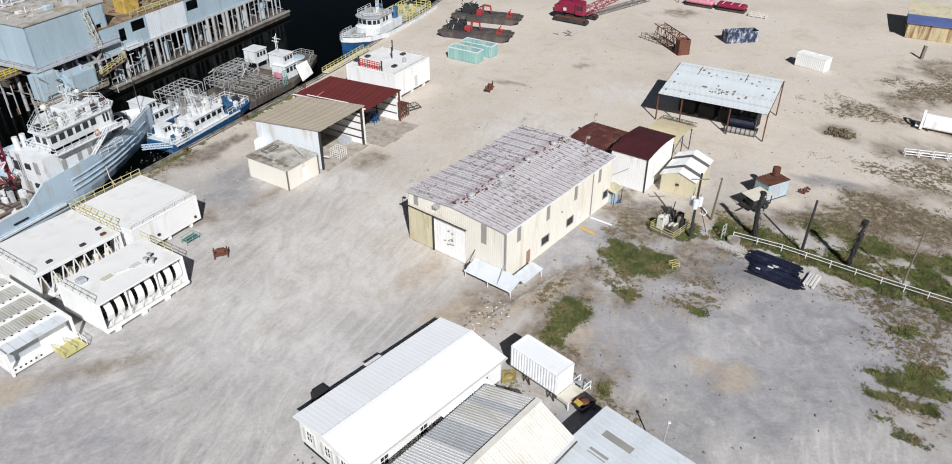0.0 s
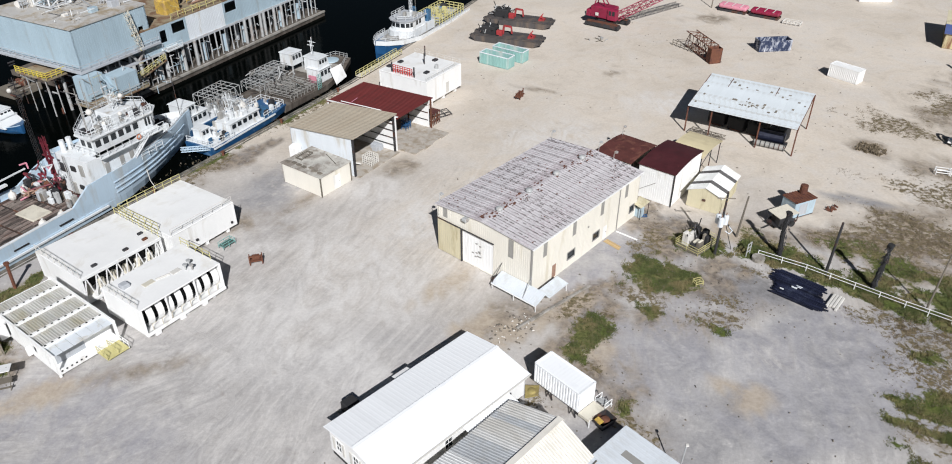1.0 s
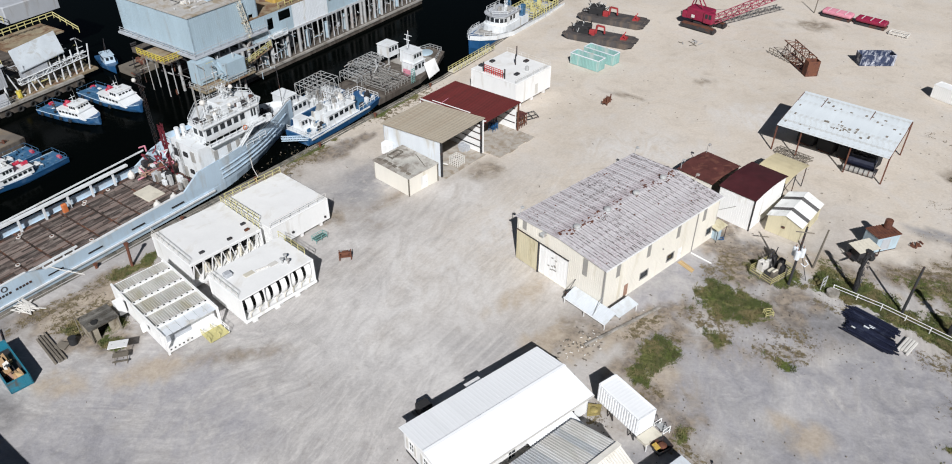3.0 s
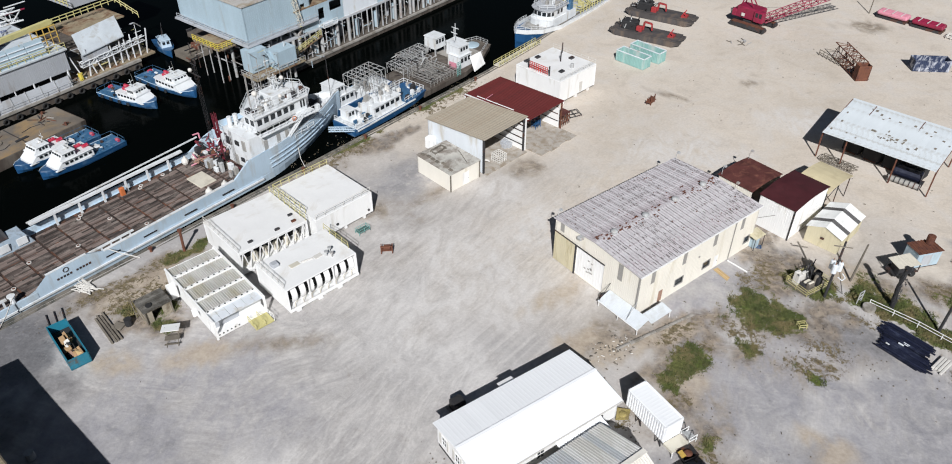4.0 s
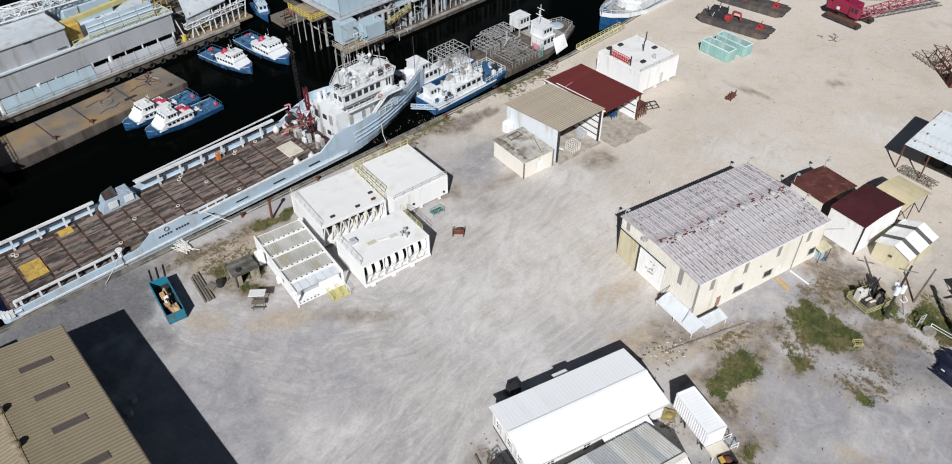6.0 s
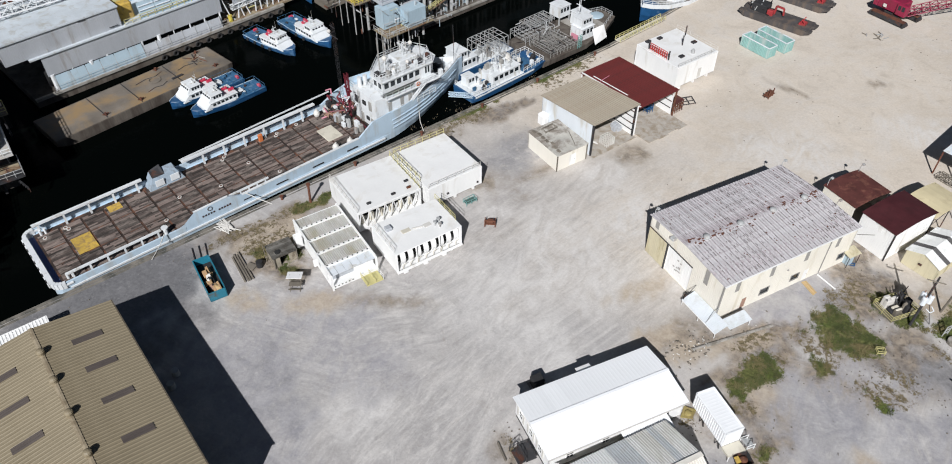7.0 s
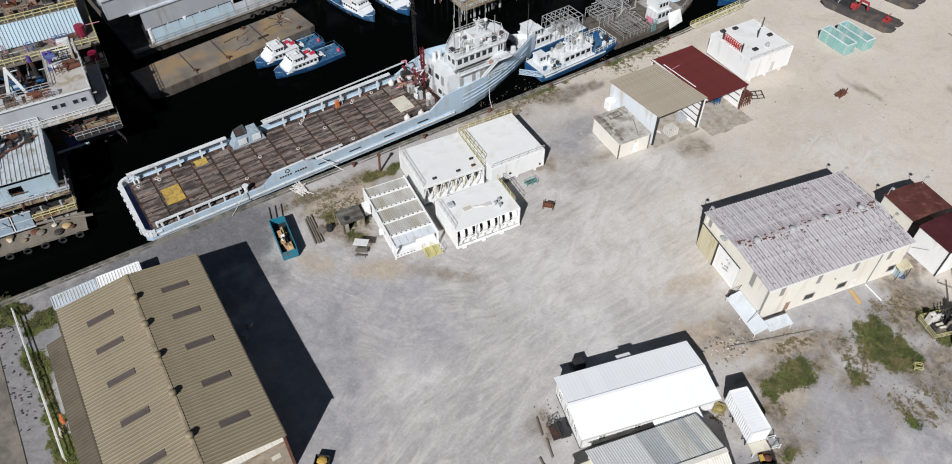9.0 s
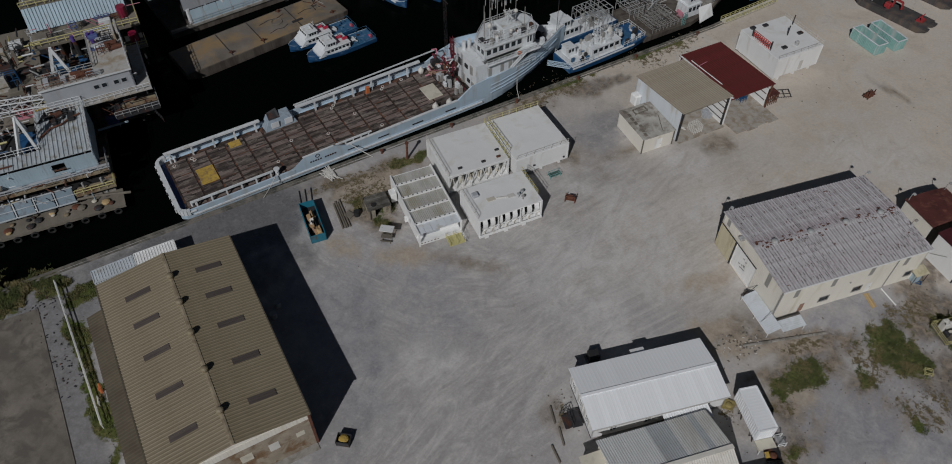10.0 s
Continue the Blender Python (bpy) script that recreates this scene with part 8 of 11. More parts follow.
for k in range(14):
    x, y = random.uniform(-18, -6), random.uniform(-3, 2)
    part("deck_gear", Shape().cut(x, x + random.uniform(0.6, 1.6), y, y + random.uniform(0.5, 1.2), 1.9, random.uniform(2.4, 3.8), 0.1), random.choice(["deck_yellow", "rail_yellow", "rig_grey", "steel", "boat_blue", "blue_deck"]), tg)
for k in range(5):
    part("tyre_fender", Shape().torus((-10 + k * 4.5, -4.7, 1.2), (0, 1, 0), 0.4, 0.15, 10, 5), "rubber", tg)


# ---- moored drilling barges across the basin ----
def deck_clutter(t, x0, x1, y0, y1, z, n, mats, hmax=2.2, name="deck_equipment"):
    for k in range(n):
        x, y = random.uniform(x0, x1), random.uniform(y0, y1)
        kind = random.random()
        m = random.choice(mats)
        a, b, h = random.uniform(0.6, 2.6), random.uniform(0.5, 1.6), random.uniform(0.4, hmax)
        if kind < 0.5:
            part(name, Shape().cut(x, x + a, y, y + b, z, z + h, 0.06), m, t)
        elif kind < 0.75:
            part(name, Shape().rod((x, y, z + b * 0.4), (x + a, y + 0.4, z + b * 0.4), b * 0.4, 9), m, t)
        else:
            tagged(part("equipment_frame", Shape().rail([(x, y, z), (x + a, y, z), (x + a, y + b, z), (x, y + b, z), (x, y, z)], h, 0.9, 0.06), m, t), kind="stuff")


def columns(t, x0, x1, y, z0, z1, step, r=0.16, mat="galv", name="column"):
    n = int((x1 - x0) / step)
    for i in range(n + 1):
        x = x0 + i * step + random.uniform(-0.3, 0.3)
        part(name, Shape().rod((x, y, z0), (x, y, z1), r * random.choice([0.6, 0.8, 1.0, 2.2]), 7), mat, t)


random.seed(21)
ra = thing("drilling_barge", -74.0, 131.5, 66.0, -1.9, "huge pale blue drilling barge with columns and open gallery", "drilling barge", "drilling barges")
part("hull", Shape().box(0, 62, 0, 34, -1.2, 1.1), "hullgrey", ra)
part("hull_edge", Shape().box(0, 62, -0.25, 0.3, 0.9, 1.3), "concrete", ra)
columns(ra, 3, 61, 1.2, 1.1, 6.4, 1.55)
columns(ra, 3, 61, 5.0, 1.1, 6.4, 3.0, 0.25, "rig_grey")
for i in range(9):
    x = 5 + i * 6.2
    part("tank", Shape().rod((x, 2.4, 1.1), (x, 2.4, 4.6), 0.7, 10), "rig_blue", ra, "pale blue upright tank")
# near-black sheet added as the deep shade below the gallery floor
part("inner_wall", Shape().box(2, 61, 8.0, 8.3, 1.1, 6.4), "hole", ra, "dark sheet standing for the shade under the gallery")
bays = [8.5, 15.5, 20.0, 30.5, 42.0, 52.0, 61.5]
for i, (x0, x1) in enumerate(zip(bays, bays[1:])):
    gp = [(x1 - x0 - 2.6, x1 - x0 - 1.0, 8.0, 10.4)] if i == 0 else ([(0.6, 4.0, 9.0, 11.0)] if i in (1, 3, 5) else [])
    part("gallery_wall", Shape().wall((x0, 2.0), (x1, 2.0), 6.4, 11.4, 0.15, gp, 0.45), "rig_blue" if i != 2 else "light_wall", ra)
    part("gallery_beam", Shape().bar((x0, 1.9, 6.3), (x1, 1.9, 6.3), 0.4, 0.35), "galv", ra)
part("gallery_end", Shape().wall((8.5, 9), (8.5, 2.0), 6.4, 11.4, 0.15, rib=0.45), "rig_blue", ra)
part("gallery_floor", Shape().box(0, 62, 1.6, 30, 6.1, 6.35), "rig_grey", ra)
part("upper_deck", Shape().box(6.5, 62, 2.0, 32, 11.4, 11.7), "rig_deck", ra, "tan weathered upper deck")
part("deck_rail", Shape().rail([(16.5, 2.1, 11.7), (61.8, 2.1, 11.7)], 1.2, 2.0, 0.07), "rail_yellow", ra)
part("boat_landing", Shape().box(12.5, 16.5, 0.2, 2.0, 6.6, 6.9).rail([(12.5, 0.3, 6.9), (16.5, 0.3, 6.9)], 1.0, 1.3, 0.06), "ship_white", ra)
deck_clutter(ra, 19, 58, 5, 27, 11.7, 34, ["rig_deck", "timber", "deck_yellow", "cream_roof", "rig_grey", "new_wood"], 2.0)
for k in range(14):
    y = 6 + k * 1.2
    part("drill_pipe", Shape().rod((26, y, 12.0), (48 + random.uniform(-3, 3), y + 0.3, 12.0), 0.22, 6), random.choice(["rig_deck", "timber", "rope"]), ra)
part("crane_cab", Shape().cut(18.0, 22.0, 5.0, 8.0, 11.7, 14.6, 0.3).rod((20, 6.5, 14.6), (20, 6.5, 16.0), 0.8, 10), "deck_yellow", ra, "ochre crane house")
part("crane_boom", Shape().truss((20, 6.5, 14.0), (44, 16, 17.5), 1.2, 1.2, 12, 0.12), "deck_yellow", ra)
# superstructure block
part("block_side", Shape().wall((-5.5, 2.2), (11.0, 2.2), 8.9, 16.2, 0.2, [(14.0, 15.2, 10.2, 12.6)], 0.5), "rig_blue", ra)
part("block_end", Shape().wall((-5.5, 25), (-5.5, 2.2), 8.9, 16.2, 0.2, rib=0.5), "rig_blue", ra)
part("block_end", Shape().wall((11.0, 2.2), (11.0, 25), 8.9, 16.2, 0.2, rib=0.5), "rig_blue", ra)
part("block_side", Shape().wall((11.0, 25), (-5.5, 25), 8.9, 16.2, 0.2), "rig_blue", ra)
part("block_roof", Shape().box(-5.8, 11.3, 2.0, 25.2, 16.2, 16.5), "rig_white", ra, "stained white roof deck")
part("block_floor", Shape().box(-6.6, 12.0, 1.0, 25.6, 8.5, 8.9), "rig_grey", ra)
part("block_rail", Shape().rail([(-6.4, 25, 8.9), (-6.4, 1.2, 8.9), (11.8, 1.2, 8.9)], 1.0, 2.0, 0.06), "rig_grey", ra)
deck_clutter(ra, -4, 9, 5, 22, 16.5, 14, ["rig_white", "rig_blue", "rig_grey", "sacks"], 1.6)
part("derrick", Shape().truss((2, 16, 17), (2.4, 16, 34), 4.5, 4.5, 7, 0.18), "ship_white", ra, "white lattice derrick base")
part("stair_tower", Shape().truss((7.6, 1.9, 9.0), (6.2, 2.0, 16.4), 0.8, 1.3, 9, 0.07), "cream_roof", ra)
part("brace", Shape().bar((5.0, 2.0, 8.5), (6.6, 2.0, 6.2), 0.4), "galv", ra)
part("brace", Shape().bar((8.6, 2.0, 8.6), (6.6, 2.0, 6.2), 0.4), "galv", ra)
columns(ra, -5, 8, 3.0, 1.0, 8.6, 2.6, 0.3, "rig_grey")
# hanging huts and stairs in front
for x0, x1, y0, y1, z0, z1 in ((-7.6, -3.6, -0.6, 2.4, 4.0, 8.2), (-3.2, 1.6, -3.2, 0.2, 3.9, 7.4)):
    part("hut", Shape().wall((x0, y0), (x1, y0), z0, z1, 0.1, rib=0.4).wall((x1, y0), (x1, y1), z0, z1, 0.1).wall((x1, y1), (x0, y1), z0, z1, 0.1).wall((x0, y1), (x0, y0), z0, z1, 0.1).box(x0, x1, y0, y1, z1, z1 + 0.1), "rig_blue", ra, "pale blue hut hung under the block")
part("chute", Shape().bar((-3.8, -0.4, 8.0), (-2.9, -2.6, 4.4), 0.9, 0.25), "rig_blue", ra)
part("hung_walkway", Shape().box(-9.0, 3.4, -3.6, 1.2, 3.6, 3.85), "rig_deck", ra)
part("walkway_rail", Shape().rail([(-9, 1.2, 3.85), (-9, -3.6, 3.85), (3.4, -3.6, 3.85)], 1.0, 1.5, 0.06), "galv", ra)
part("walkway_rail", Shape().rail([(3.0, -1.2, 4.4), (12.0, 0.8, 5.2)], 1.2, 1.2, 0.08, 3), "rail_yellow", ra, "yellow gangway railing")
part("gangway", Shape().bar((3.0, -0.6, 4.2), (12.0, 1.2, 5.0), 1.2, 0.15), "rig_deck", ra)
part("side_stage", Shape().box(-9.8, -5.6, 6.5, 15.0, 7.4, 7.7), "rig_deck", ra)
part("stage_rail", Shape().rail([(-9.8, 15.0, 7.7), (-9.8, 6.5, 7.7), (-5.6, 6.5, 7.7)], 1.2, 1.2, 0.08, 3), "yellow", ra, "yellow stage railing")
columns(ra, -8.6, 3, -1.5, -1.0, 3.7, 1.3, 0.13, "galv", "leg")
columns(ra, -8.6, 3, 0.6, -1.0, 3.7, 1.6, 0.13, "galv", "leg")
columns(ra, -9.4, -5.6, 8.0, -1.0, 7.4, 1.9, 0.14, "galv", "leg")
columns(ra, -9.4, -5.6, 13.5, -1.0, 7.4, 1.9, 0.14, "galv", "leg")
part("raft", Shape().box(-8, -1.8, 22, 27, -0.2, 1.4), "timber", ra)
deck_clutter(ra, -7.5, -3.5, 22.5, 25.5, 1.4, 9, ["timber", "rig_deck", "rusty"], 1.0)

rb = thing("drilling_barge", -124.0, 80.0, 69.5, -1.9, "drilling barge with grey siding, white roofs and a yellow crane boom", "drilling barge", "drilling barges")
part("hull", Shape().box(-4, 52, 0, 30, -1.2, 1.6), "hullgrey", rb)
part("hull_edge", Shape().box(-4, 52, -0.3, 0.4, 1.4, 1.9), "concrete", rb)
for i in range(12):
    xa = 1.0 + i * 2.95
    part("lower_panel", Shape().slab([(xa, 0.0, 1.9), (xa + 2.85, 0.0, 1.9), (xa + 2.85, 0.75, 4.7 if i < 6 else 4.0), (xa, 0.75, 4.7 if i < 6 else 4.0)], 0.1), "rig_blue" if i < 6 else "rig_grey", rb)
    part("panel_rib", Shape().bar((xa + 2.9, -0.04, 1.9), (xa + 2.9, 0.75, 4.2), 0.12), "galv", rb)
part("panel_rail", Shape().rail([(0, -0.2, 1.9), (38, -0.2, 1.9)], 1.3, 2.4, 0.035), "galv", rb)
columns(rb, 1, 37, 1.0, 1.6, 5.0, 3.6, 0.2, "ship_white")
# shade behind the lower panels, painted as a near-black sheet
part("inner_wall", Shape().box(0, 37, 3.0, 3.2, 1.6, 5.0), "hole", rb)
for x0, x1 in ((0, 8), (8, 17), (17, 24), (24, 31), (31, 37.5)):
    part("siding", Shape().wall((x0, 0.9), (x1, 0.9), 4.8, 9.0, 0.15, rib=0.4), "rig_grey", rb)
part("upper_floor", Shape().box(-2, 38, 0.6, 28, 8.9, 9.2), "rig_pale", rb)
for x0, x1 in ((-6, 5.5), (5.5, 16.5)):
    part("white_block", Shape().wall((x0, 1.3), (x1, 1.3), 9.2, 13.2, 0.2, rib=0.45), "rig_grey", rb)
part("white_block_end", Shape().wall((16.5, 1.3), (16.5, 17), 9.2, 13.2, 0.2, rib=0.45), "rig_grey", rb)
part("white_block_end", Shape().wall((-6, 17), (-6, 1.3), 9.2, 13.2, 0.2), "rig_grey", rb)
part("white_roof", Shape().box(-6.2, 16.7, 1.0, 17, 13.2, 13.5), "rig_pale", rb, "broad stained white roof")
for i in range(4):
    x = 20.5 + i * 3.5
    part("louvre_panel", Shape().slab([(x, 1.1, 9.4), (x + 3.4, 1.1, 9.4), (x + 3.4, 1.8, 12.4), (x, 1.8, 12.4)], 0.9), "rig_blue", rb, "pale blue louvred panel")
    for k in range(3):
        part("louvre", Shape().bar((x + 0.1, 1.1 + k * 0.22, 10.0 + k * 0.8), (x + 3.3, 1.1 + k * 0.22, 10.0 + k * 0.8), 0.25, 0.12), "light_wall", rb)
part("crane_boom", Shape().bar((17.5, 5.0, 12.4), (39, 5.6, 13.2), 0.9, 0.9), "rail_yellow", rb, "ochre crane boom")
tagged(part("boom_rest", Shape().rail([(34, 4.5, 9.2), (39, 4.5, 9.2)], 3.6, 1.2, 0.12, 3), "deck_yellow", rb), kind="stuff")
part("crane_house", Shape().cut(16.8, 20.2, 3.0, 6.6, 9.2, 12.6, 0.3), "deck_yellow", rb)
part("deck_rail", Shape().rail([(17, 1.0, 9.2), (38, 1.0, 9.2)], 1.1, 1.6, 0.06), "rail_yellow", rb)
part("lattice_boom", Shape().truss((-8, 11, 15.5), (36, 10.5, 14.6), 2.0, 2.0, 20, 0.17), "ship_white", rb, "white lattice boom")
part("lattice_boom", Shape().truss((-8, 19, 16.5), (34, 20, 15.5), 2.0, 2.0, 16, 0.14), "ship_white", rb, "white lattice boom")
part("deckhouse", Shape().cut(20, 30, 10, 20, 9.2, 12.6, 0.2), "rig_blue", rb)
deck_clutter(rb, 0, 38, 8, 26, 9.2, 30, ["far_blue", "rig_grey", "rig_white", "rusty", "timber", "crane_red"], 2.6)
# right-hand stage with sloping white sheets
part("stage_roof", Shape().slab([(40.6, 1.0, 6.6), (50.4, 1.0, 7.4), (50.4, 2.4, 11.4), (40.6, 2.4, 10.6)], 0.2), "rig_pale", rb, "sloping white sheet roof")
part("stage_siding", Shape().wall((40.6, 1.3), (46.5, 1.3), 4.4, 6.6, 0.15, rib=0.45), "rig_grey", rb)
part("stage_roof_deck", Shape().box(40.4, 52.5, 2.4, 10, 10.4, 10.7), "rig_deck", rb)
part("stage_deck", Shape().box(38.5, 56, 0.4, 12, 1.6, 2.0), "rig_deck", rb)
for x in (39.5, 41.0, 42.5, 44, 45.5, 47, 48.5, 50, 51.5, 53, 54.5):
    part("stage_leg", Shape().bar((x, 1.0, 1.8), (x + random.uniform(-1.4, 1.4), 1.6, 7.0), 0.2), "ship_white", rb)
part("stage_rail", Shape().rail([(38.5, 7, 11.8), (54, 7, 12.0), (56, 3.0, 9.0)], 1.2, 1.5, 0.09), "rail_yellow", rb)
part("stage_truss", Shape().truss((40, 1.4, 4.6), (55, 1.6, 5.2), 1.0, 0.8, 9, 0.1), "ship_white", rb)
part("yellow_drum", Shape().rod((39.0, 0.9, 1.8), (39.0, 0.9, 3.4), 0.5, 9), "yellow", rb)
deck_clutter(rb, 40, 54, 2, 10, 2.0, 12, ["rig_deck", "rail_yellow", "rig_white", "timber"], 1.6)
for i in range(12):
    x = 22 + i * 2.6
    t_ = Shape().torus((x, -0.45, 0.5), (0, 1, 0), 0.5, 0.18)
    part("tyre_fender", t_, "rubber", rb)
part("upper_block", Shape().cut(48, 60, 14, 24, 11.0, 14.5, 0.2), "rig_grey", rb)
part("upper_rail", Shape().rail([(47, 13, 12.0), (47, 25, 12.0)], 1.2, 1.5, 0.09), "rail_yellow", rb)

fb = thing("deck_barge", -109.8, 72.2, 72.0, -1.9, "flat rusty brown deck barge with chains, moored", "barge")
part("hull", Shape().hull([(-4.5, 4.6, 4.2, 1.9, 0.6), (0, 4.8, 4.6, 2.0, -0.8), (31, 4.8, 4.6, 2.0, -0.8), (32.2, 4.6, 4.2, 2.0, 0.2)]), "hullgrey", fb).matrix_basis = pose(0, 4.8, 0)
part("deck_plate", Shape().box(-4.4, 32.0, 0.25, 9.35, 2.0, 2.06), "barge", fb)
for x in (5.5, 12.5, 21.5):
    part("deck_seam", Shape().bar((x, 0.4, 2.1), (x + 0.2, 9.2, 2.1), 0.14, 0.1), "steel", fb)
for x, y, l in ((14.5, 6.6, 6.0), (15.0, 2.6, 4.5), (23.0, 5.4, 5.0)):
    part("mooring_wire", Shape().line([(x, y, 2.1), (x + l * 0.4, y + 0.5, 2.1), (x + l * 0.7, y + 0.1, 2.1), (x + l, y + 0.8, 2.1)], 0.07, 6), "steel", fb)
for x, y in ((5.6, 1.2), (12.6, 1.0), (29, 1.2), (29, 8.4), (20, 8.6)):
    part("bollard", Shape().rod((x, y, 2.06), (x, y, 2.7), 0.22, 8).bar((x - 0.6, y, 2.45), (x + 0.6, y, 2.45), 0.16), "rusty", fb)
part("rope_coil", Shape().torus((18, 5.5, 2.15), (0, 0, 1), 1.1, 0.09, 20), "timber", fb)
for k in range(11):
    x, y, a = random.uniform(26.5, 30), random.uniform(4, 7.4), random.uniform(0, 3)
    part("scrap_bar", Shape().bar((x, y, 2.15), (x + 2.0 * math.cos(a), y + 2.0 * math.sin(a), 2.2), 0.12), random.choice(["galv", "timber", "rusty", "steel"]), fb)
part("scrap_plate", Shape().box(20.5, 22.8, 3.0, 3.5, 2.06, 2.3), "steel", fb)

rc = thing("drilling_barge", -107.5, 54.4, 60.0, -1.9, "grey drilling barge with a windowed block, steel stages and machinery", "drilling barge", "drilling barges")
part("hull", Shape().box(-26, 2, 4, 40, -1.2, 1.6), "hullgrey", rc)
part("block_front", Shape().wall((-13.5, 0), (1.0, 0), 9.6, 13.2, 0.2, [(8.0 + i * 1.3 + (0.7 if i > 1 else 0), 8.9 + i * 1.3 + (0.7 if i > 1 else 0), 11.0, 11.9) for i in range(4)]), "rig_grey", rc, "grey front with small windows")
for i in range(4):
    a = -13.5 + 8.0 + i * 1.3 + (0.7 if i > 1 else 0)
    window(rc, (a, 0), (a + 0.9, 0), 11.0, 11.9, bars=False, frame_mat="rig_grey")
part("block_end", Shape().wall((1.0, 0), (1.0, 13), 9.6, 13.2, 0.2), "rig_grey", rc)
part("block_roof", Shape().box(-4.5, 1.3, -0.3, 13, 13.2, 13.5), "rig_white", rc)
part("block_roof", Shape().box(-13.8, -4.5, -0.3, 3.0, 13.2, 13.5), "rig_white", rc)
part("well_floor", Shape().box(-13.5, -4.5, 3, 13, 9.6, 9.9), "hole", rc)
part("walkway", Shape().box(-14, 3.4, -1.5, 0, 9.2, 9.5).box(1.2, 3.4, 0, 13, 9.2, 9.5), "rig_white", rc)
part("walkway_rail", Shape().rail([(-14, -1.4, 9.5), (3.3, -1.4, 9.5), (3.3, 13, 9.5)], 1.1, 1.2, 0.06), "ship_white", rc)
part("lower_stage", Shape().box(-4.0, 3.6, -2.6, 2.0, 5.6, 6.0), "steel", rc)
part("lower_stage_rail", Shape().rail([(-4, -2.6, 6.0), (3.6, -2.6, 6.0), (3.6, 2, 6.0)], 1.2, 1.3, 0.05), "galv", rc)
part("a_frame", Shape().bar((-12, 3.4, 9.8), (-9.6, 4.4, 18.0), 0.5).bar((-7.4, 3.4, 9.8), (-9.6, 4.4, 18.0), 0.5).bar((-9.6, 11, 9.8), (-9.6, 4.4, 18.0), 0.42), "ship_white", rc, "white A-frame")
part("winch", Shape().rod((-9.8, 5.0, 11.2), (-6.4, 6.2, 11.2), 1.1, 12), "boat_blue", rc, "blue winch drum")
part("well_rail", Shape().rail([(-13.5, 2.9, 13.5), (-4.5, 2.9, 13.5), (-4.5, 13, 13.5)], 1.0, 1.3, 0.05), "galv", rc)
deck_clutter(rc, -4.2, -1.0, 6, 12, 13.5, 14, ["rig_grey", "ship_white", "steel", "far_blue", "hole", "rusty"], 1.3)
deck_clutter(rc, -13.4, -5, 3.4, 12, 9.9, 18, ["boat_blue", "steel", "rig_blue", "rusty", "hole"], 1.8)
deck_clutter(rc, -13.4, -5.5, 0.2, 2.4, 13.5, 9, ["rusty", "rig_grey", "steel", "timber"], 0.7)
deck_clutter(rc, -24, -14, 2, 24, 8.0, 26, ["rusty", "ship_white", "timber", "rig_white", "steel", "boat_blue"], 3.6)
part("mid_deck", Shape().box(-26, -14, 0, 30, 7.7, 8.0), "timber", rc)
part("rear_deck", Shape().box(-14, 5, 17.2, 36, 10.6, 11.0), "timber", rc)
part("low_gallery", Shape().box(-14, 5, 15.4, 18.4, 6.8, 7.1), "timber", rc)
part("low_gallery_rail", Shape().rail([(-14, 15.5, 7.1), (4.9, 15.5, 7.1), (4.9, 18.4, 7.1)], 1.2, 1.4, 0.07), "rail_yellow", rc)
columns(rc, -12, 4.6, 17.6, 1.4, 10.6, 2.6, 0.2, "steel", "gallery_post")
# shade below the rear deck, put in as a near-black sheet
part("gallery_back", Shape().box(-14, 4.6, 20.0, 20.3, 1.6, 10.6), "hole", rc, "dark sheet standing for the shade under the gallery")
part("roof_lip", Shape().bar((-13.8, -0.32, 13.4), (1.3, -0.32, 13.4), 0.12, 0.3), "ship_white", rc, "white roof edge")
M["violet"] = surf("violet_plastic", (0.11, 0.06, 0.30), 0.5, vary=0.2)
for x, y in ((-4.0, 12.2), (-3.2, 12.4), (-3.4, 9.6), (-6.6, 12.4)):
    part("drum", Shape().rod((x, y, 13.5), (x, y, 14.5), 0.36, 10).torus((x, y, 14.1), (0, 0, 1), 0.36, 0.04), "violet", rc, "violet plastic drum")
for x, y in ((-5.8, 2.4), (-3.2, 3.6)):
    part("tank_box", Shape().cut(x - 1.3, x + 1.5, y - 1.2, y + 1.0, 1.6, 3.6, 0.1), "far_blue", rc, "dark blue tank under the block")
part("mooring_pipe", Shape().rod((-7.9, -1.0, 3.4), (-2.6, -0.8, 3.4), 0.2, 8), "rig_blue", rc, "pale blue pipe")
part("stage_plate", Shape().box(-2.6, 3.4, -0.6, 1.8, 6.02, 6.1), "rig_deck", rc)
tagged(part("side_ladder", Shape().rail([(2.1, 2.7, 8.9), (2.1, 4.5, 3.9)], 0.6, 0.45, 0.06, 2), "galv", rc), kind="stuff")
part("lattice_boom", Shape().truss((-25, 3.6, 10.6), (-13.8, 2.6, 9.8), 1.5, 1.4, 6, 0.13), "ship_white", rc, "white lattice boom")
part("rack_panel", Shape().cut(0.1, 0.5, 9.2, 14.2, 13.5, 14.9, 0.04).cut(0.8, 1.2, 9.8, 14.0, 13.5, 15.0, 0.04), "rig_white", rc, "pale panels stood on edge")
part("roof_edge_rail", Shape().rail([(1.2, 0.2, 13.5), (1.2, 12.8, 13.5), (-4.4, 12.8, 13.5)], 1.1, 1.3, 0.07), "ship_white", rc)
part("strip_rail", Shape().rail([(-13.6, -0.1, 13.5), (-4.5, -0.1, 13.5)], 1.1, 1.0, 0.05), "rusty", rc)
part("roof_hatch", Shape().cut(-7.5, -4.8, 0.6, 2.3, 13.5, 13.8, 0.06), "rusty", rc)
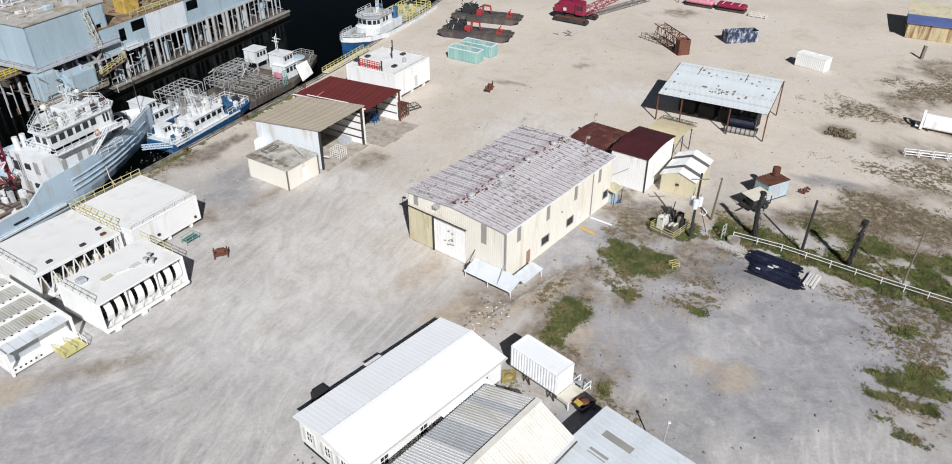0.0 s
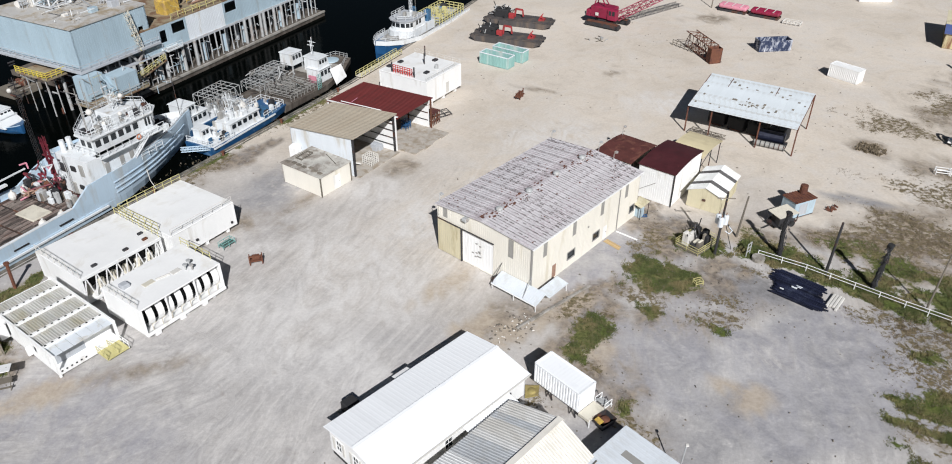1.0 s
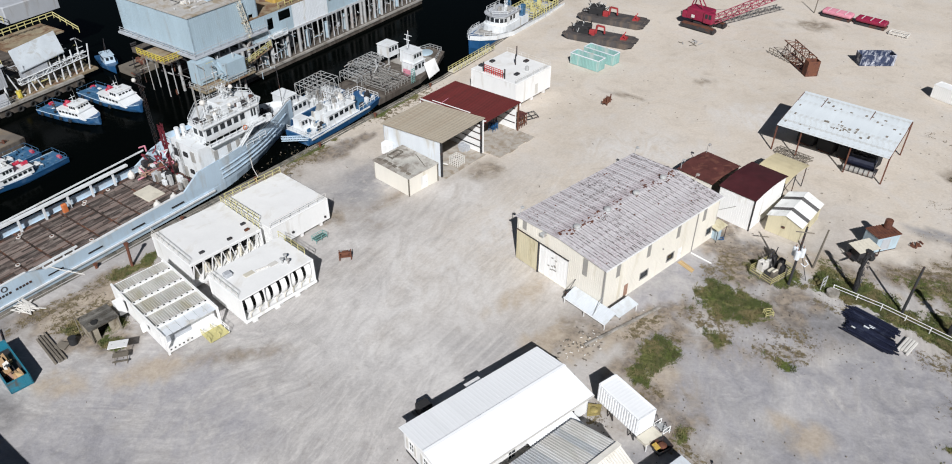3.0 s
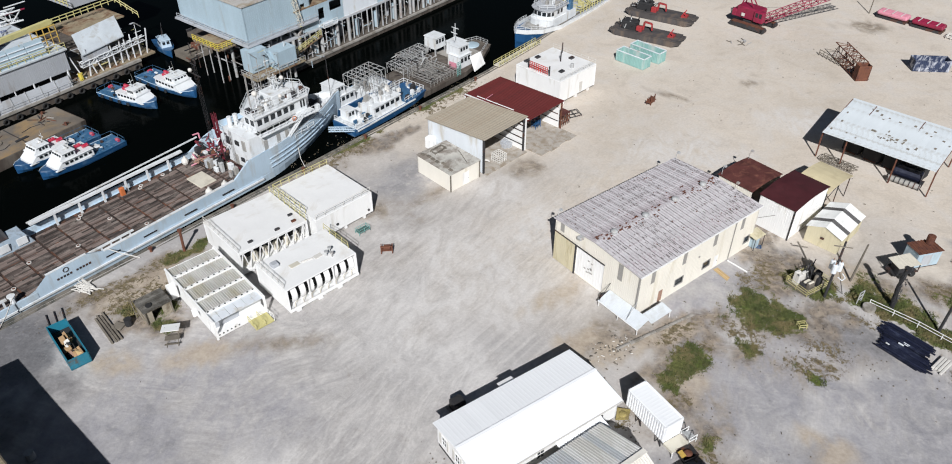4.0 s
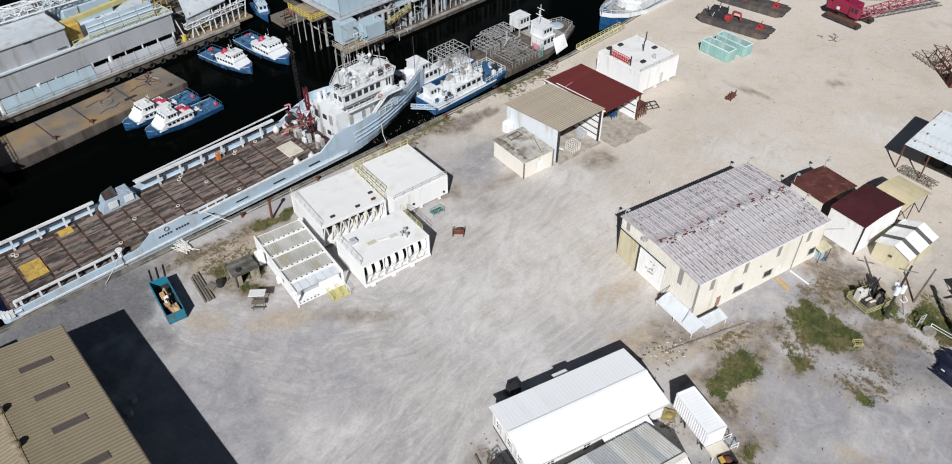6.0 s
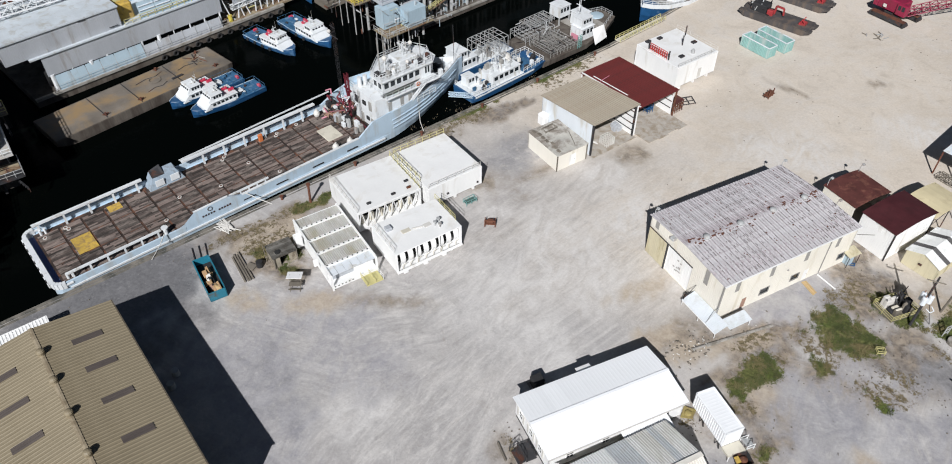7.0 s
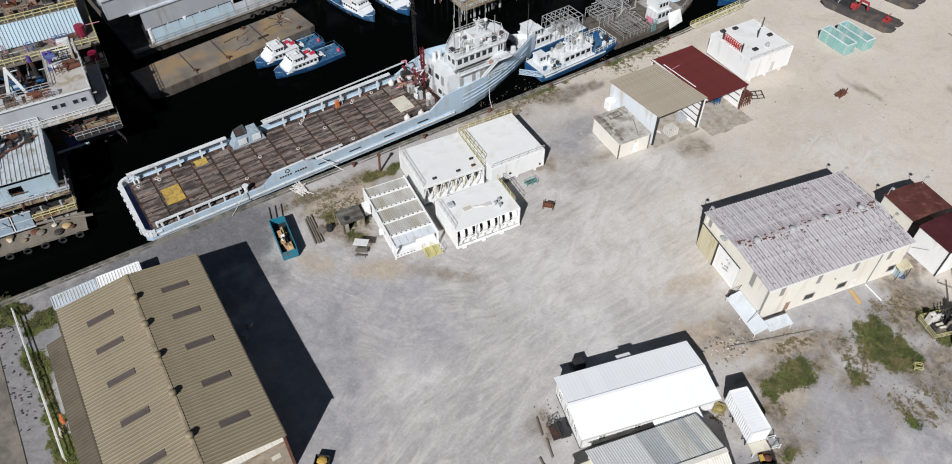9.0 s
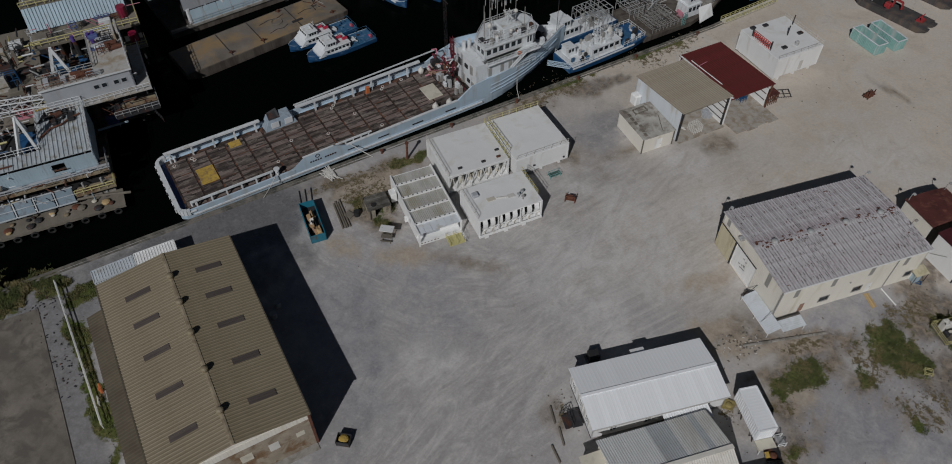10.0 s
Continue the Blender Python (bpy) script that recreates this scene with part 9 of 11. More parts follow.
tagged(part("deck_ladder", Shape().rail([(1.5, -1.2, 6.2), (3.2, -2.4, 2.4)], 1.0, 0.5, 0.06), "steel", rc), kind="stuff")
part("rear_roof", Shape().ribbed((-14, 22.4, 11.3), (17.6, 0, 0), (0, 2.2, 3.6), 0.6, 0.14), "rig_blue", rc, "steep pale blue ribbed cladding")
part("rear_roof_deck", Shape().box(-14, 3.6, 24.7, 34, 14.5, 14.9), "timber", rc)
part("roof_deck_rail", Shape().rail([(-14, 24.9, 14.9), (3.4, 24.9, 14.9), (3.4, 33, 14.9)], 1.2, 1.4, 0.08), "rail_yellow", rc)
deck_clutter(rc, -13, 2, 25.5, 32, 14.9, 22, ["timber", "rusty", "rope", "steel", "rig_deck"], 1.2)
part("rear_rail", Shape().rail([(-14, 17.4, 11.0), (4.9, 17.4, 11.0), (4.9, 30, 11.0)], 1.2, 1.4, 0.08), "rail_yellow", rc)
part("red_tank", Shape().rod((2.6, 21.0, 11.0), (2.6, 21.0, 13.2), 0.9, 10), "crane_red", rc)
part("red_tank", Shape().rod((3.0, 17.4, 7.1), (3.0, 17.4, 9.4), 0.8, 10), "crane_red", rc)
deck_clutter(rc, -13, 1, 18, 21, 11.0, 7, ["far_blue", "ship_white", "steel", "rusty"], 2)
columns(rc, -13, 2, 1.0, 1.4, 9.4, 3.2, 0.35, "steel", "leg")
columns(rc, -13, 2, 8.0, 1.4, 9.4, 3.2, 0.35, "steel", "leg")
part("leg_brace", Shape().truss((-12, 1.0, 3.0), (3, 1.0, 8.6), 0.6, 0.6, 8, 0.08), "steel", rc)

M["roof_worn"] = surf("worn_grey_white_roof", (0.49, 0.54, 0.575), 0.6, vary=0.15, stain=(0.26, 0.25, 0.21), amount=0.4, spots=0.8)
M["panel_blue"] = surf("dull_blue_panel", (0.20, 0.27, 0.33), 0.5, vary=0.15, stain=(0.13, 0.15, 0.17), amount=0.4, spots=0.8)
rdg = thing("drilling_barge", -98.1, 38.8, 58.0, -1.9, "drilling barge with a white ribbed roof and rusty stages", "drilling barge", "drilling barges")
part("hull", Shape().box(-24, 1.0, 1.0, 30, -1.2, 1.7), "hullgrey", rdg)
part("hull_edge", Shape().box(-24, 1.2, 0.4, 1.2, 1.4, 2.0), "concrete", rdg)
part("main_roof", Shape().ribbed((-7.6, 3.5, 8.6), (7.8, 0, 0), (0, 12.6, 0.9), 0.7, 0.12), "roof_worn", rdg, "white ribbed roof")
part("front_roof", Shape().ribbed((-18, 3.5, 8.6), (10.4, 0, 0), (0, 3.0, 0.215), 0.7, 0.12), "roof_worn", rdg, "white ribbed roof")
part("well_wall", Shape().wall((-7.6, 16), (-7.6, 6.5), 6.7, 8.9, 0.15), "hole", rdg, "dark wall of the well")
part("well_floor", Shape().box(-14.4, -7.6, 6.5, 24, 6.4, 6.7), "hole", rdg)
part("well_rail", Shape().rail([(-17.5, 6.6, 8.8), (-7.5, 6.6, 8.8), (-7.5, 15.8, 9.5)], 1.1, 1.3, 0.05), "ship_white", rdg)
part("winch", Shape().rod((-10.6, 9.4, 8.0), (-7.9, 10.4, 8.0), 1.15, 12).cut(-10.8, -8.4, 10.6, 12.4, 6.7, 8.6, 0.15), "boat_blue", rdg, "blue winch drum")
part("well_frame", Shape().bar((-11.4, 6.9, 6.7), (-9.0, 9.0, 14.4), 0.45).bar((-7.9, 7.3, 6.7), (-9.0, 9.0, 14.4), 0.45).bar((-9.6, 14.6, 6.7), (-9.0, 9.0, 14.4), 0.36), "ship_white", rdg, "white A-frame")
part("crate", Shape().cut(-11.0, -8.2, 17.0, 19.4, 7.0, 8.6, 0.08), "pink", rdg, "faded red crate")
for k in range(5):
    part("crate_slat", Shape().bar((-10.9 + k * 0.66, 16.96, 8.65), (-10.9 + k * 0.66, 19.4, 8.65), 0.16, 0.1), "red", rdg)
part("back_stage", Shape().box(-8.0, 0.2, 16.4, 19.0, 8.2, 8.5), "deck_yellow", rdg, "worn yellow stage")
part("back_stage_rail", Shape().rail([(-8.0, 19.0, 8.5), (0.2, 19.0, 8.5), (0.2, 16.4, 8.5)], 1.1, 1.3, 0.07), "rail_yellow", rdg)
part("walkway", Shape().box(-18, 1.8, 1.7, 2.75, 5.6, 5.75), "rig_grey", rdg)
part("front_wall", Shape().wall((-18, 2.9), (0.2, 2.9), 5.6, 8.5, 0.15, [(11.5, 13.5, 6.3, 8.0)], 0.45), "rig_blue", rdg)
part("end_wall", Shape().wall((0.2, 2.9), (0.2, 15), 5.0, 8.8, 0.15, rib=0.45), "rig_blue", rdg)
part("stage", Shape().box(-20, 1.6, 1.2, 2.9, 5.2, 5.5), "rig_deck", rdg)
part("stage_rail", Shape().rail([(-20, 1.3, 5.5), (1.5, 1.3, 5.5), (1.5, 6, 5.5)], 1.1, 1.4, 0.06), "galv", rdg)
for i in range(4):
    part("louvre_panel", Shape().slab([(-17 + i * 3.1, -0.9, 2.6), (-14.2 + i * 3.1, -0.9, 2.6), (-14.2 + i * 3.1, 0.4, 4.7), (-17 + i * 3.1, 0.4, 4.7)], 0.2), "panel_blue", rdg, "dull blue framed panel")
    part("panel_frame", Shape().bar((-17 + i * 3.1, -1.0, 2.7), (-14.0 + i * 3.1, -1.0, 2.7), 0.16).bar((-17 + i * 3.1, 0.3, 4.8), (-14.0 + i * 3.1, 0.3, 4.8), 0.16).bar((-17 + i * 3.1, -1.0, 2.7), (-17 + i * 3.1, 0.3, 4.8), 0.16).bar((-17 + i * 3.1, -0.3, 3.75), (-14.0 + i * 3.1, -0.3, 3.75), 0.1), "rig_pale", rdg)
part("roof_rail", Shape().rail([(0.0, 3.8, 8.8), (0.0, 15.8, 9.6), (-14, 15.8, 9.6)], 1.1, 1.4, 0.06), "ship_white", rdg)
part("roof_pipe", Shape().line([(-7.2, 9.0, 9.3), (-5.4, 10.6, 9.5), (-3.6, 11.0, 9.5), (-2.2, 12.0, 9.55), (-0.6, 12.6, 9.6)], 0.16, 6), "rusty", rdg)
deck_clutter(rdg, -7, -3, 11, 14, 9.4, 9, ["steel", "rusty", "hole"], 0.6)
part("hose", Shape().line([(-7.2, 12.6, 9.5), (-6.4, 14.4, 9.65), (-5.2, 13.4, 9.6), (-4.8, 14.6, 9.65), (-3.6, 14.0, 9.65), (-3.2, 12.6, 9.6), (-4.6, 11.8, 9.55)], 0.16, 6), "rubber", rdg)
part("roof_hatch", Shape().cut(-2.6, -1.5, 11.4, 13.6, 9.3, 9.7, 0.05), "hole", rdg)
part("low_stage", Shape().box(-4.5, 1.8, -0.9, 1.1, 3.4, 3.65), "rig_deck", rdg)
part("low_stage_rail", Shape().rail([(-4.5, -0.8, 3.65), (1.7, -0.8, 3.65), (1.7, 1.1, 3.65)], 1.1, 1.3, 0.07), "rail_yellow", rdg)
# added dark sheet carries the shade under the stage
part("under_wall", Shape().box(-18, 0.4, 3.2, 3.4, 1.7, 5.2), "hole", rdg, "dark sheet standing for the shade under the stage")
part("mid_deck", Shape().box(-26, -14.5, 2, 30, 6.4, 6.7), "timber", rdg)
deck_clutter(rdg, -25, -15, 3, 22, 6.7, 26, ["rusty", "boat_blue", "ship_white", "timber", "crane_red", "rig_white"], 3.2)
part("a_frame", Shape().bar((-22, 8, 6.7), (-18.5, 9, 14), 0.35).bar((-15.5, 8, 6.7), (-18.5, 9, 14), 0.35).bar((-17, 14, 6.7), (-18.5, 9, 14), 0.3), "ship_white", rdg)
deck_clutter(rdg, -20, 0.5, 1.4, 5, 1.7, 18, ["rig_deck", "rusty", "cream_roof", "timber", "deck_yellow"], 1.0)
columns(rdg, -18, 0, 0.4, 1.7, 5.0, 3.0, 0.2, "galv", "leg")
part("low_dock", Shape().box(-24, 2.2, -3.6, 0.5, 1.0, 1.5), "timber", rdg, "grey timber dock along the hull")
part("dock_edge", Shape().bar((-24, -3.62, 1.3), (2.2, -3.62, 1.3), 0.16, 0.5), "timber", rdg)
for k in range(20):
    x, y = random.uniform(-16, 1.4), random.uniform(-3.0, -0.4)
    part("sack", Shape().ball((x, y, 1.75), random.uniform(0.3, 0.75), 8, 5, 0.35), random.choice(["cream_roof", "rig_deck", "timber", "new_wood", "timber", "rusty", "steel"]), rdg, "slumped sack on the dock")
for k in range(9):
    part("tyre_fender", Shape().torus((-20 + k * 2.6, -3.85, 0.7), (0, 1, 0), 0.5, 0.17), "rubber", rdg)
part("mooring_pipe", Shape().line([(-8, 0, 2.4), (-2, -0.8, 2.6), (3.5, -1.6, 2.0)], 0.22, 7), "timber", rdg)

# pipework, stairs and bracing hung about the barges
def tangle(t, x0, x1, y0, y1, z0, z1, n, mats, r=0.07, reach=2.6):
    for k in range(n):
        x, y, z = random.uniform(x0, x1), random.uniform(y0, y1), random.uniform(z0, z1)
        pick = random.random()
        a = random.uniform(0.6, reach)
        if pick < 0.35:
            q = (x + a, y, z)
        elif pick < 0.6:
            q = (x, y, max(z0, z - a))
        elif pick < 0.8:
            q = (x + a * 0.7, y + random.uniform(-0.6, 0.6), max(z0, z - a * 0.7))
        else:
            q = (x, y + a, z)
        part("pipework", Shape().rod((x, y, z), q, r * random.uniform(0.6, 1.8), 6), random.choice(mats), t)


random.seed(63)
tangle(ra, -9, 12, -3.0, 2.0, 1.2, 9.0, 46, ["galv", "rig_blue", "rail_yellow", "rig_grey", "ship_white"])
tangle(ra, -9, 8, -3.4, 8.0, 1.0, 8.2, 90, ["steel", "steel", "galv", "rig_grey", "hole"], 0.08, 3.0)
tangle(ra, -9, 0, 6.0, 24.0, 0.6, 8.0, 50, ["steel", "rusty", "galv", "hole"], 0.1, 3.4)
tangle(ra, 12, 61, 0.8, 3.0, 1.2, 6.2, 60, ["galv", "rig_blue", "rig_grey", "ship_white"])
tangle(ra, 16, 60, 1.6, 4.0, 11.8, 13.6, 30, ["rail_yellow", "deck_yellow", "rig_deck"], 0.06)
tangle(ra, -5, 11, 3.0, 24.0, 16.6, 19.0, 40, ["ship_white", "rig_grey", "sacks"], 0.07, 4.0)
tangle(rb, 38.5, 56, 0.6, 6.0, 2.0, 9.0, 60, ["ship_white", "galv", "rail_yellow", "rig_grey"], 0.09)
tangle(rb, 0, 38, 1.0, 8.0, 9.3, 13.0, 50, ["ship_white", "galv", "rail_yellow", "deck_yellow", "steel"])
tangle(rb, -6, 38, 8.0, 24.0, 9.3, 16.0, 60, ["ship_white", "galv", "steel", "crane_red"], 0.1, 4.5)
tangle(rc, -14, -4.6, 3.2, 12.5, 10.0, 14.8, 46, ["steel", "galv", "rusty", "hole", "boat_blue"], 0.1, 3.0)
tangle(rc, -13, -0.5, -1.2, 1.0, 5.0, 9.0, 40, ["steel", "rusty", "hole"], 0.08, 3.0)
tangle(rc, -26, 1, -0.4, 14.0, 2.0, 13.0, 70, ["steel", "galv", "steel", "rusty"], 0.09, 3.6)
tangle(rc, -14, 4, 17.6, 22.0, 11.0, 13.0, 26, ["rail_yellow", "rusty", "pink", "galv", "steel"], 0.07)
tangle(rdg, -26, 0, -1.6, 6.0, 2.0, 8.0, 70, ["galv", "rusty", "ship_white", "rig_blue", "steel"], 0.08)
tangle(rdg, -14, -7.8, 7, 24, 6.8, 9.6, 60, ["rusty", "ship_white", "ship_white", "steel", "galv", "far_blue"], 0.09, 2.6)
tangle(rc, -26, -14, 4, 24, 8.2, 12.5, 60, ["ship_white", "galv", "rusty", "steel", "rail_yellow"], 0.1, 3.4)
tangle(rc, -14, 4, 25, 33, 15.0, 16.6, 40, ["timber", "ship_white", "rusty", "rig_deck", "galv"], 0.08, 3.0)
tangle(rdg, -26, -14, 2, 22, 6.8, 11, 60, ["rusty", "ship_white", "boat_blue", "steel", "rail_yellow"], 0.1, 3.6)


# ---- things about the yard ----
def pole(x, y, h, lean=(0, 0), r=0.16, label="tall weathered wooden utility pole without wires", mat="timber"):
    t = thing("wooden_pole", x, y, 0, label=label, category="pole", group="poles along the fence")
    part("shaft", Shape().rod((0, 0, -0.1), (lean[0], lean[1], h), r, 9, r * 0.7), mat, t)
    return t


pole(31.6, 90.7, 6.4, (0.5, 0.2))
pole(41.3, 83.1, 7.6, (0.25, 0.1), 0.2, mat="steel")
pole(51.0, 76.2, 8.3, (0.35, 0.1), 0.13)
pole(48.4, 194.5, 6.5, (0.2, 0), 0.14)


def ragged_trunk(x, y, h, seed):
    """A dark shaggy trunk with bulges and a splayed, broken top."""
    random.seed(seed)
    t = thing("dead_palm_trunk", x, y, 0, label="dark shaggy dead palm trunk with a broken top", category="tree", group="dead palm trunks")
    g = Shape()
    n, m = 22, 11
    rings = []
    for i in range(n + 1):
        a = i / n
        r = 0.33 - 0.08 * a + 0.07 * math.sin(a * 23 + seed) * random.uniform(0.4, 1) + (0.14 if a > 0.92 else 0)
        cx, cy = 0.25 * math.sin(a * 3 + seed), 0.2 * a
        rings.append([(cx + r * random.uniform(0.75, 1.2) * math.cos(2 * math.pi * k / m), cy + r * random.uniform(0.75, 1.2) * math.sin(2 * math.pi * k / m), -0.1 + (h + 0.1) * a) for k in range(m)])
    vs = [p for r in rings for p in r]
    fs = [(i * m + k, i * m + (k + 1) % m, (i + 1) * m + (k + 1) % m, (i + 1) * m + k) for i in range(n) for k in range(m)]
    fs.append(tuple(range(n * m, (n + 1) * m)))
    part("trunk", g.add(vs, fs), "hole", t)
    f = Shape()
    for k in range(70):
        z = random.uniform(0.6, h)
        a = random.uniform(0, 6.28)
        f.rod((0.25 * math.cos(a), 0.25 * math.sin(a), z), (0.5 * math.cos(a), 0.5 * math.sin(a), z - random.uniform(0.0, 0.5)), 0.07, 4, 0.02)
    tagged(part("frond_stub", f, "steel", t), kind="stuff")


ragged_trunk(36.3, 86.5, 6.7, 3)
ragged_trunk(46.2, 79.9, 6.7, 5)

up = thing("power_pole", 27.8, 86.4, 0, label="dark wooden power pole carrying pale grey transformers", category="power pole")
part("shaft", Shape().rod((0, 0, -0.1), (0.15, 0.2, 9.4), 0.2, 9, 0.13), "steel", up)
for a in (0.3, 2.3, 4.3):
    x, y = 0.55 * math.cos(a), 0.55 * math.sin(a)
    tf = part("transformer", Shape().rod((x, y, 4.7), (x, y, 5.9), 0.36, 10).ball((x, y, 5.9), 0.36, 10, 5, 0.4), "light_wall", up, "pale blue-grey transformer can")
    part("bushing", Shape().rod((x, y, 6.0), (x, y, 6.4), 0.07, 6), "rope", tf)
part("cross_arm", Shape().bar((-1.1, 0.1, 8.6), (1.2, 0.1, 8.6), 0.12), "timber", up)
part("guy_pole", Shape().rod((0.1, 0.1, 6.2), (2.4, 1.2, 0), 0.05, 5), "steel", up)
part("cable_loop", Shape().line([(1.0, -0.3, 4.6), (1.5, -0.4, 4.0), (1.2, -0.4, 3.5), (0.6, -0.3, 3.9)], 0.06, 5), "light_wall", up)

fn = thing("pipe_fence", 33.4, 86.2, 0, label="white two-rail pipe fence along the verge", category="fence")
pts = [(0, 0), (5.4, -2.9), (10.3, -6.4), (15.1, -9.8), (21.5, -14.0), (31, -20.5), (42, -28)]
for (x0, y0), (x1, y1) in zip(pts, pts[1:]):
    for z in (0.5, 0.95):
        part("rail", Shape().rod((x0, y0, z), (x1, y1, z), 0.04, 7), "white", fn)
    n = max(1, round(math.hypot(x1 - x0, y1 - y0) / 2.6))
    for i in range(n):
        x, y = x0 + (x1 - x0) * i / n, y0 + (y1 - y0) * i / n
        part("post", Shape().rod((x, y, -0.1), (x, y, 1.0), 0.055, 7), "white", fn)
wf = thing("pipe_fence", -88.6, 21.8, 0, label="low white pipe fence beside the tan warehouse", category="fence")
for k in range(9):
    x, y = 25.3 * k / 8, -11.2 * k / 8
    part("post", Shape().rod((x, y, -0.1), (x, y, 1.1), 0.07, 6), "white", wf)
for z in (0.5, 1.05):
    part("rail", Shape().rod((0, 0, z), (25.3, -11.2, z), 0.08, 6), "white", wf)

random.seed(31)
pp = thing("pipe_stack", 34.9, 80.2, -37.6, label="low stack of long black plastic pipes on the ground", category="pipes")
for k in range(28):
    y = -2.45 + k * 0.185
    x = random.uniform(-0.5, 0.5) + (1.0 if k < 13 else 0.2) - 0.025 * k
    for lay in range(random.choice([2, 2, 3])):
        skew = random.uniform(-0.12, 0.12)
        part("pipe", Shape().rod((x - 1.2 + lay * 0.25, y + skew, 0.1 + lay * 0.19), (x + random.uniform(4.3, 5.2), y - skew, 0.1 + lay * 0.19), 0.1, 8), "black", pp)
for x, y, a, b in ((1.3, -0.4, 0.7, 0.12), (1.9, -0.1, 0.5, 0.1), (1.7, 0.15, 0.8, 0.1), (0.3, -1.6, 0.5, 0.08)):
    part("torn_sheet", Shape().cut(x, x + a, y, y + b, 0.45, 0.62, 0.02), "light_wall", pp, "scrap of pale sheeting")
wbn = thing("wrapped_bundle", 40.4, 76.8, 53.0, label="bundle of white wrapped boards on the gravel", category="bundle")
for k in range(4):
    part("board", Shape().cut(-1.4 + random.uniform(-0.2, 0.2), 1.4, -0.7 + k * 0.36, -0.38 + k * 0.36, 0, 0.3 + random.uniform(0, 0.12), 0.05), "sacks", wbn)

hc = thing("hand_stand", 31.8, 86.0, 30, label="grey tubular stand with a low concrete drum", category="stand")
part("stand_frame", Shape().rail([(0, 0, 0), (0.9, 0.3, 0)], 1.9, 0.9, 0.07, 3), "galv", hc)
part("drum", Shape().rod((0.9, -1.3, 0), (0.9, -1.3, 0.5), 0.85, 12), "concrete", hc)

cg = thing("scrap_cage", 25.8, 88.6, 45.0, label="yellow tubular cage full of pumps and scrap", category="cage")
for p_, q_ in (((-2.4, -1.8, 0), (2.4, -1.8, 0)), ((2.4, -1.8, 0), (2.4, 1.8, 0)), ((2.4, 1.8, 0), (-2.4, 1.8, 0)), ((-2.4, 1.8, 0), (-2.4, -1.8, 0))):
    tagged(part("cage_side", Shape().rail([p_, q_], 1.1, 1.6, 0.04, 3), "rail_yellow", cg), kind="stuff")
part("cage_floor", Shape().box(-2.4, 2.4, -1.8, 1.8, 0.02, 0.14), "timber", cg)
for k in range(16):
    x, y = random.uniform(-1.8, 1.4), random.uniform(-1.3, 1.0)
    part("scrap", Shape().cut(x, x + random.uniform(0.4, 1.1), y, y + random.uniform(0.3, 0.9), 0.1, random.uniform(0.5, 2.0), 0.08), random.choice(["steel", "hole", "cream_roof", "timber", "sacks"]), cg)
for k in range(9):
    x, y = random.uniform(-1.5, 1.5), random.uniform(-0.5, 1.4)
    part("scrap_rod", Shape().rod((x, y, 0.3), (x + random.uniform(-1, 1), y + random.uniform(0, 1.2), random.uniform(1.6, 2.9)), 0.07, 5), "steel", cg)

gn = thing("generator_set", 41.6, 97.6, 28.0, label="grey generator enclosure with a rusty roof and exhaust drum", category="generator")
part("enclosure", Shape().cut(-1.9, 1.9, -1.3, 1.3, 0.25, 2.7, 0.06), "rig_blue", gn)
part("roof_plate", Shape().ribbed((-2.0, -1.4, 2.72), (4.0, 0, 0), (0, 2.8, 0), 0.5, 0.1), "rusty", gn)
part("silencer", Shape().rod((1.1, 0.6, 2.8), (1.1, 0.6, 4.0), 0.55, 12), "rusty", gn, "rusty exhaust drum")
part("skid", Shape().box(-2.0, 2.0, -1.2, 1.2, 0, 0.26), "steel", gn)
part("side_door", Shape().box(-1.1, 0.4, -1.34, -1.28, 0.5, 2.3), "rig_grey", gn)
tk = thing("pump_trailer", 38.6, 94.4, 30.0, label="beige roofed pump trailer on wheels", category="trailer")
part("canopy_roof", Shape().ribbed((-1.8, -1.2, 2.0), (3.6, 0, 0), (0, 2.4, 0.15), 0.6, 0.05), "cream_roof", tk)
for x in (-1.7, 1.7):
    for y in (-1.1, 1.1):
        part("post", Shape().bar((x, y, 0.6), (x, y, 2.0), 0.1), "steel", tk)
part("engine", Shape().cut(-1.3, 1.2, -0.8, 0.8, 0.6, 1.6, 0.12), "steel", tk)
part("chassis", Shape().box(-1.9, 1.9, -1.0, 1.0, 0.45, 0.62), "steel", tk)
for x in (-0.9, 0.9):
    for y in (-1.15, 1.15):
        part("wheel", Shape().rod((x, y - 0.12, 0.42), (x, y + 0.12, 0.42), 0.42, 12), "rubber", tk)
part("tow_bar", Shape().bar((-1.9, 0, 0.5), (-3.4, 0, 0.35), 0.12), "steel", tk)
jk = thing("scrap_heap", 47.0, 98.5, 0, label="small heap of rusty scrap on the gravel", category="scrap")
for k in range(9):
    x, y, a = random.gauss(0, 0.7), random.gauss(0, 0.35), random.uniform(0, 3)
    part("scrap", Shape().bar((x, y, 0.1), (x + 0.7 * math.cos(a), y + 0.7 * math.sin(a), 0.25), 0.16), "rusty", jk)

# far yard
container("shipping_container", 68.9, 148.0, 134.3, 6.06, 2.44, 2.6, "white", "white ribbed shipping container on the sand")
M["teal_pale"] = surf("faded_teal_container_paint", (0.30, 0.52, 0.49), 0.55, vary=0.2, stain=(0.50, 0.58, 0.55), amount=0.4, stretch=UP)
container("open_container", -0.3, 152.0, 149.0, 7.0, 2.5, 2.4, "teal_pale", "open-topped teal container beside another", open_top=True, rail_mat="light_wall")
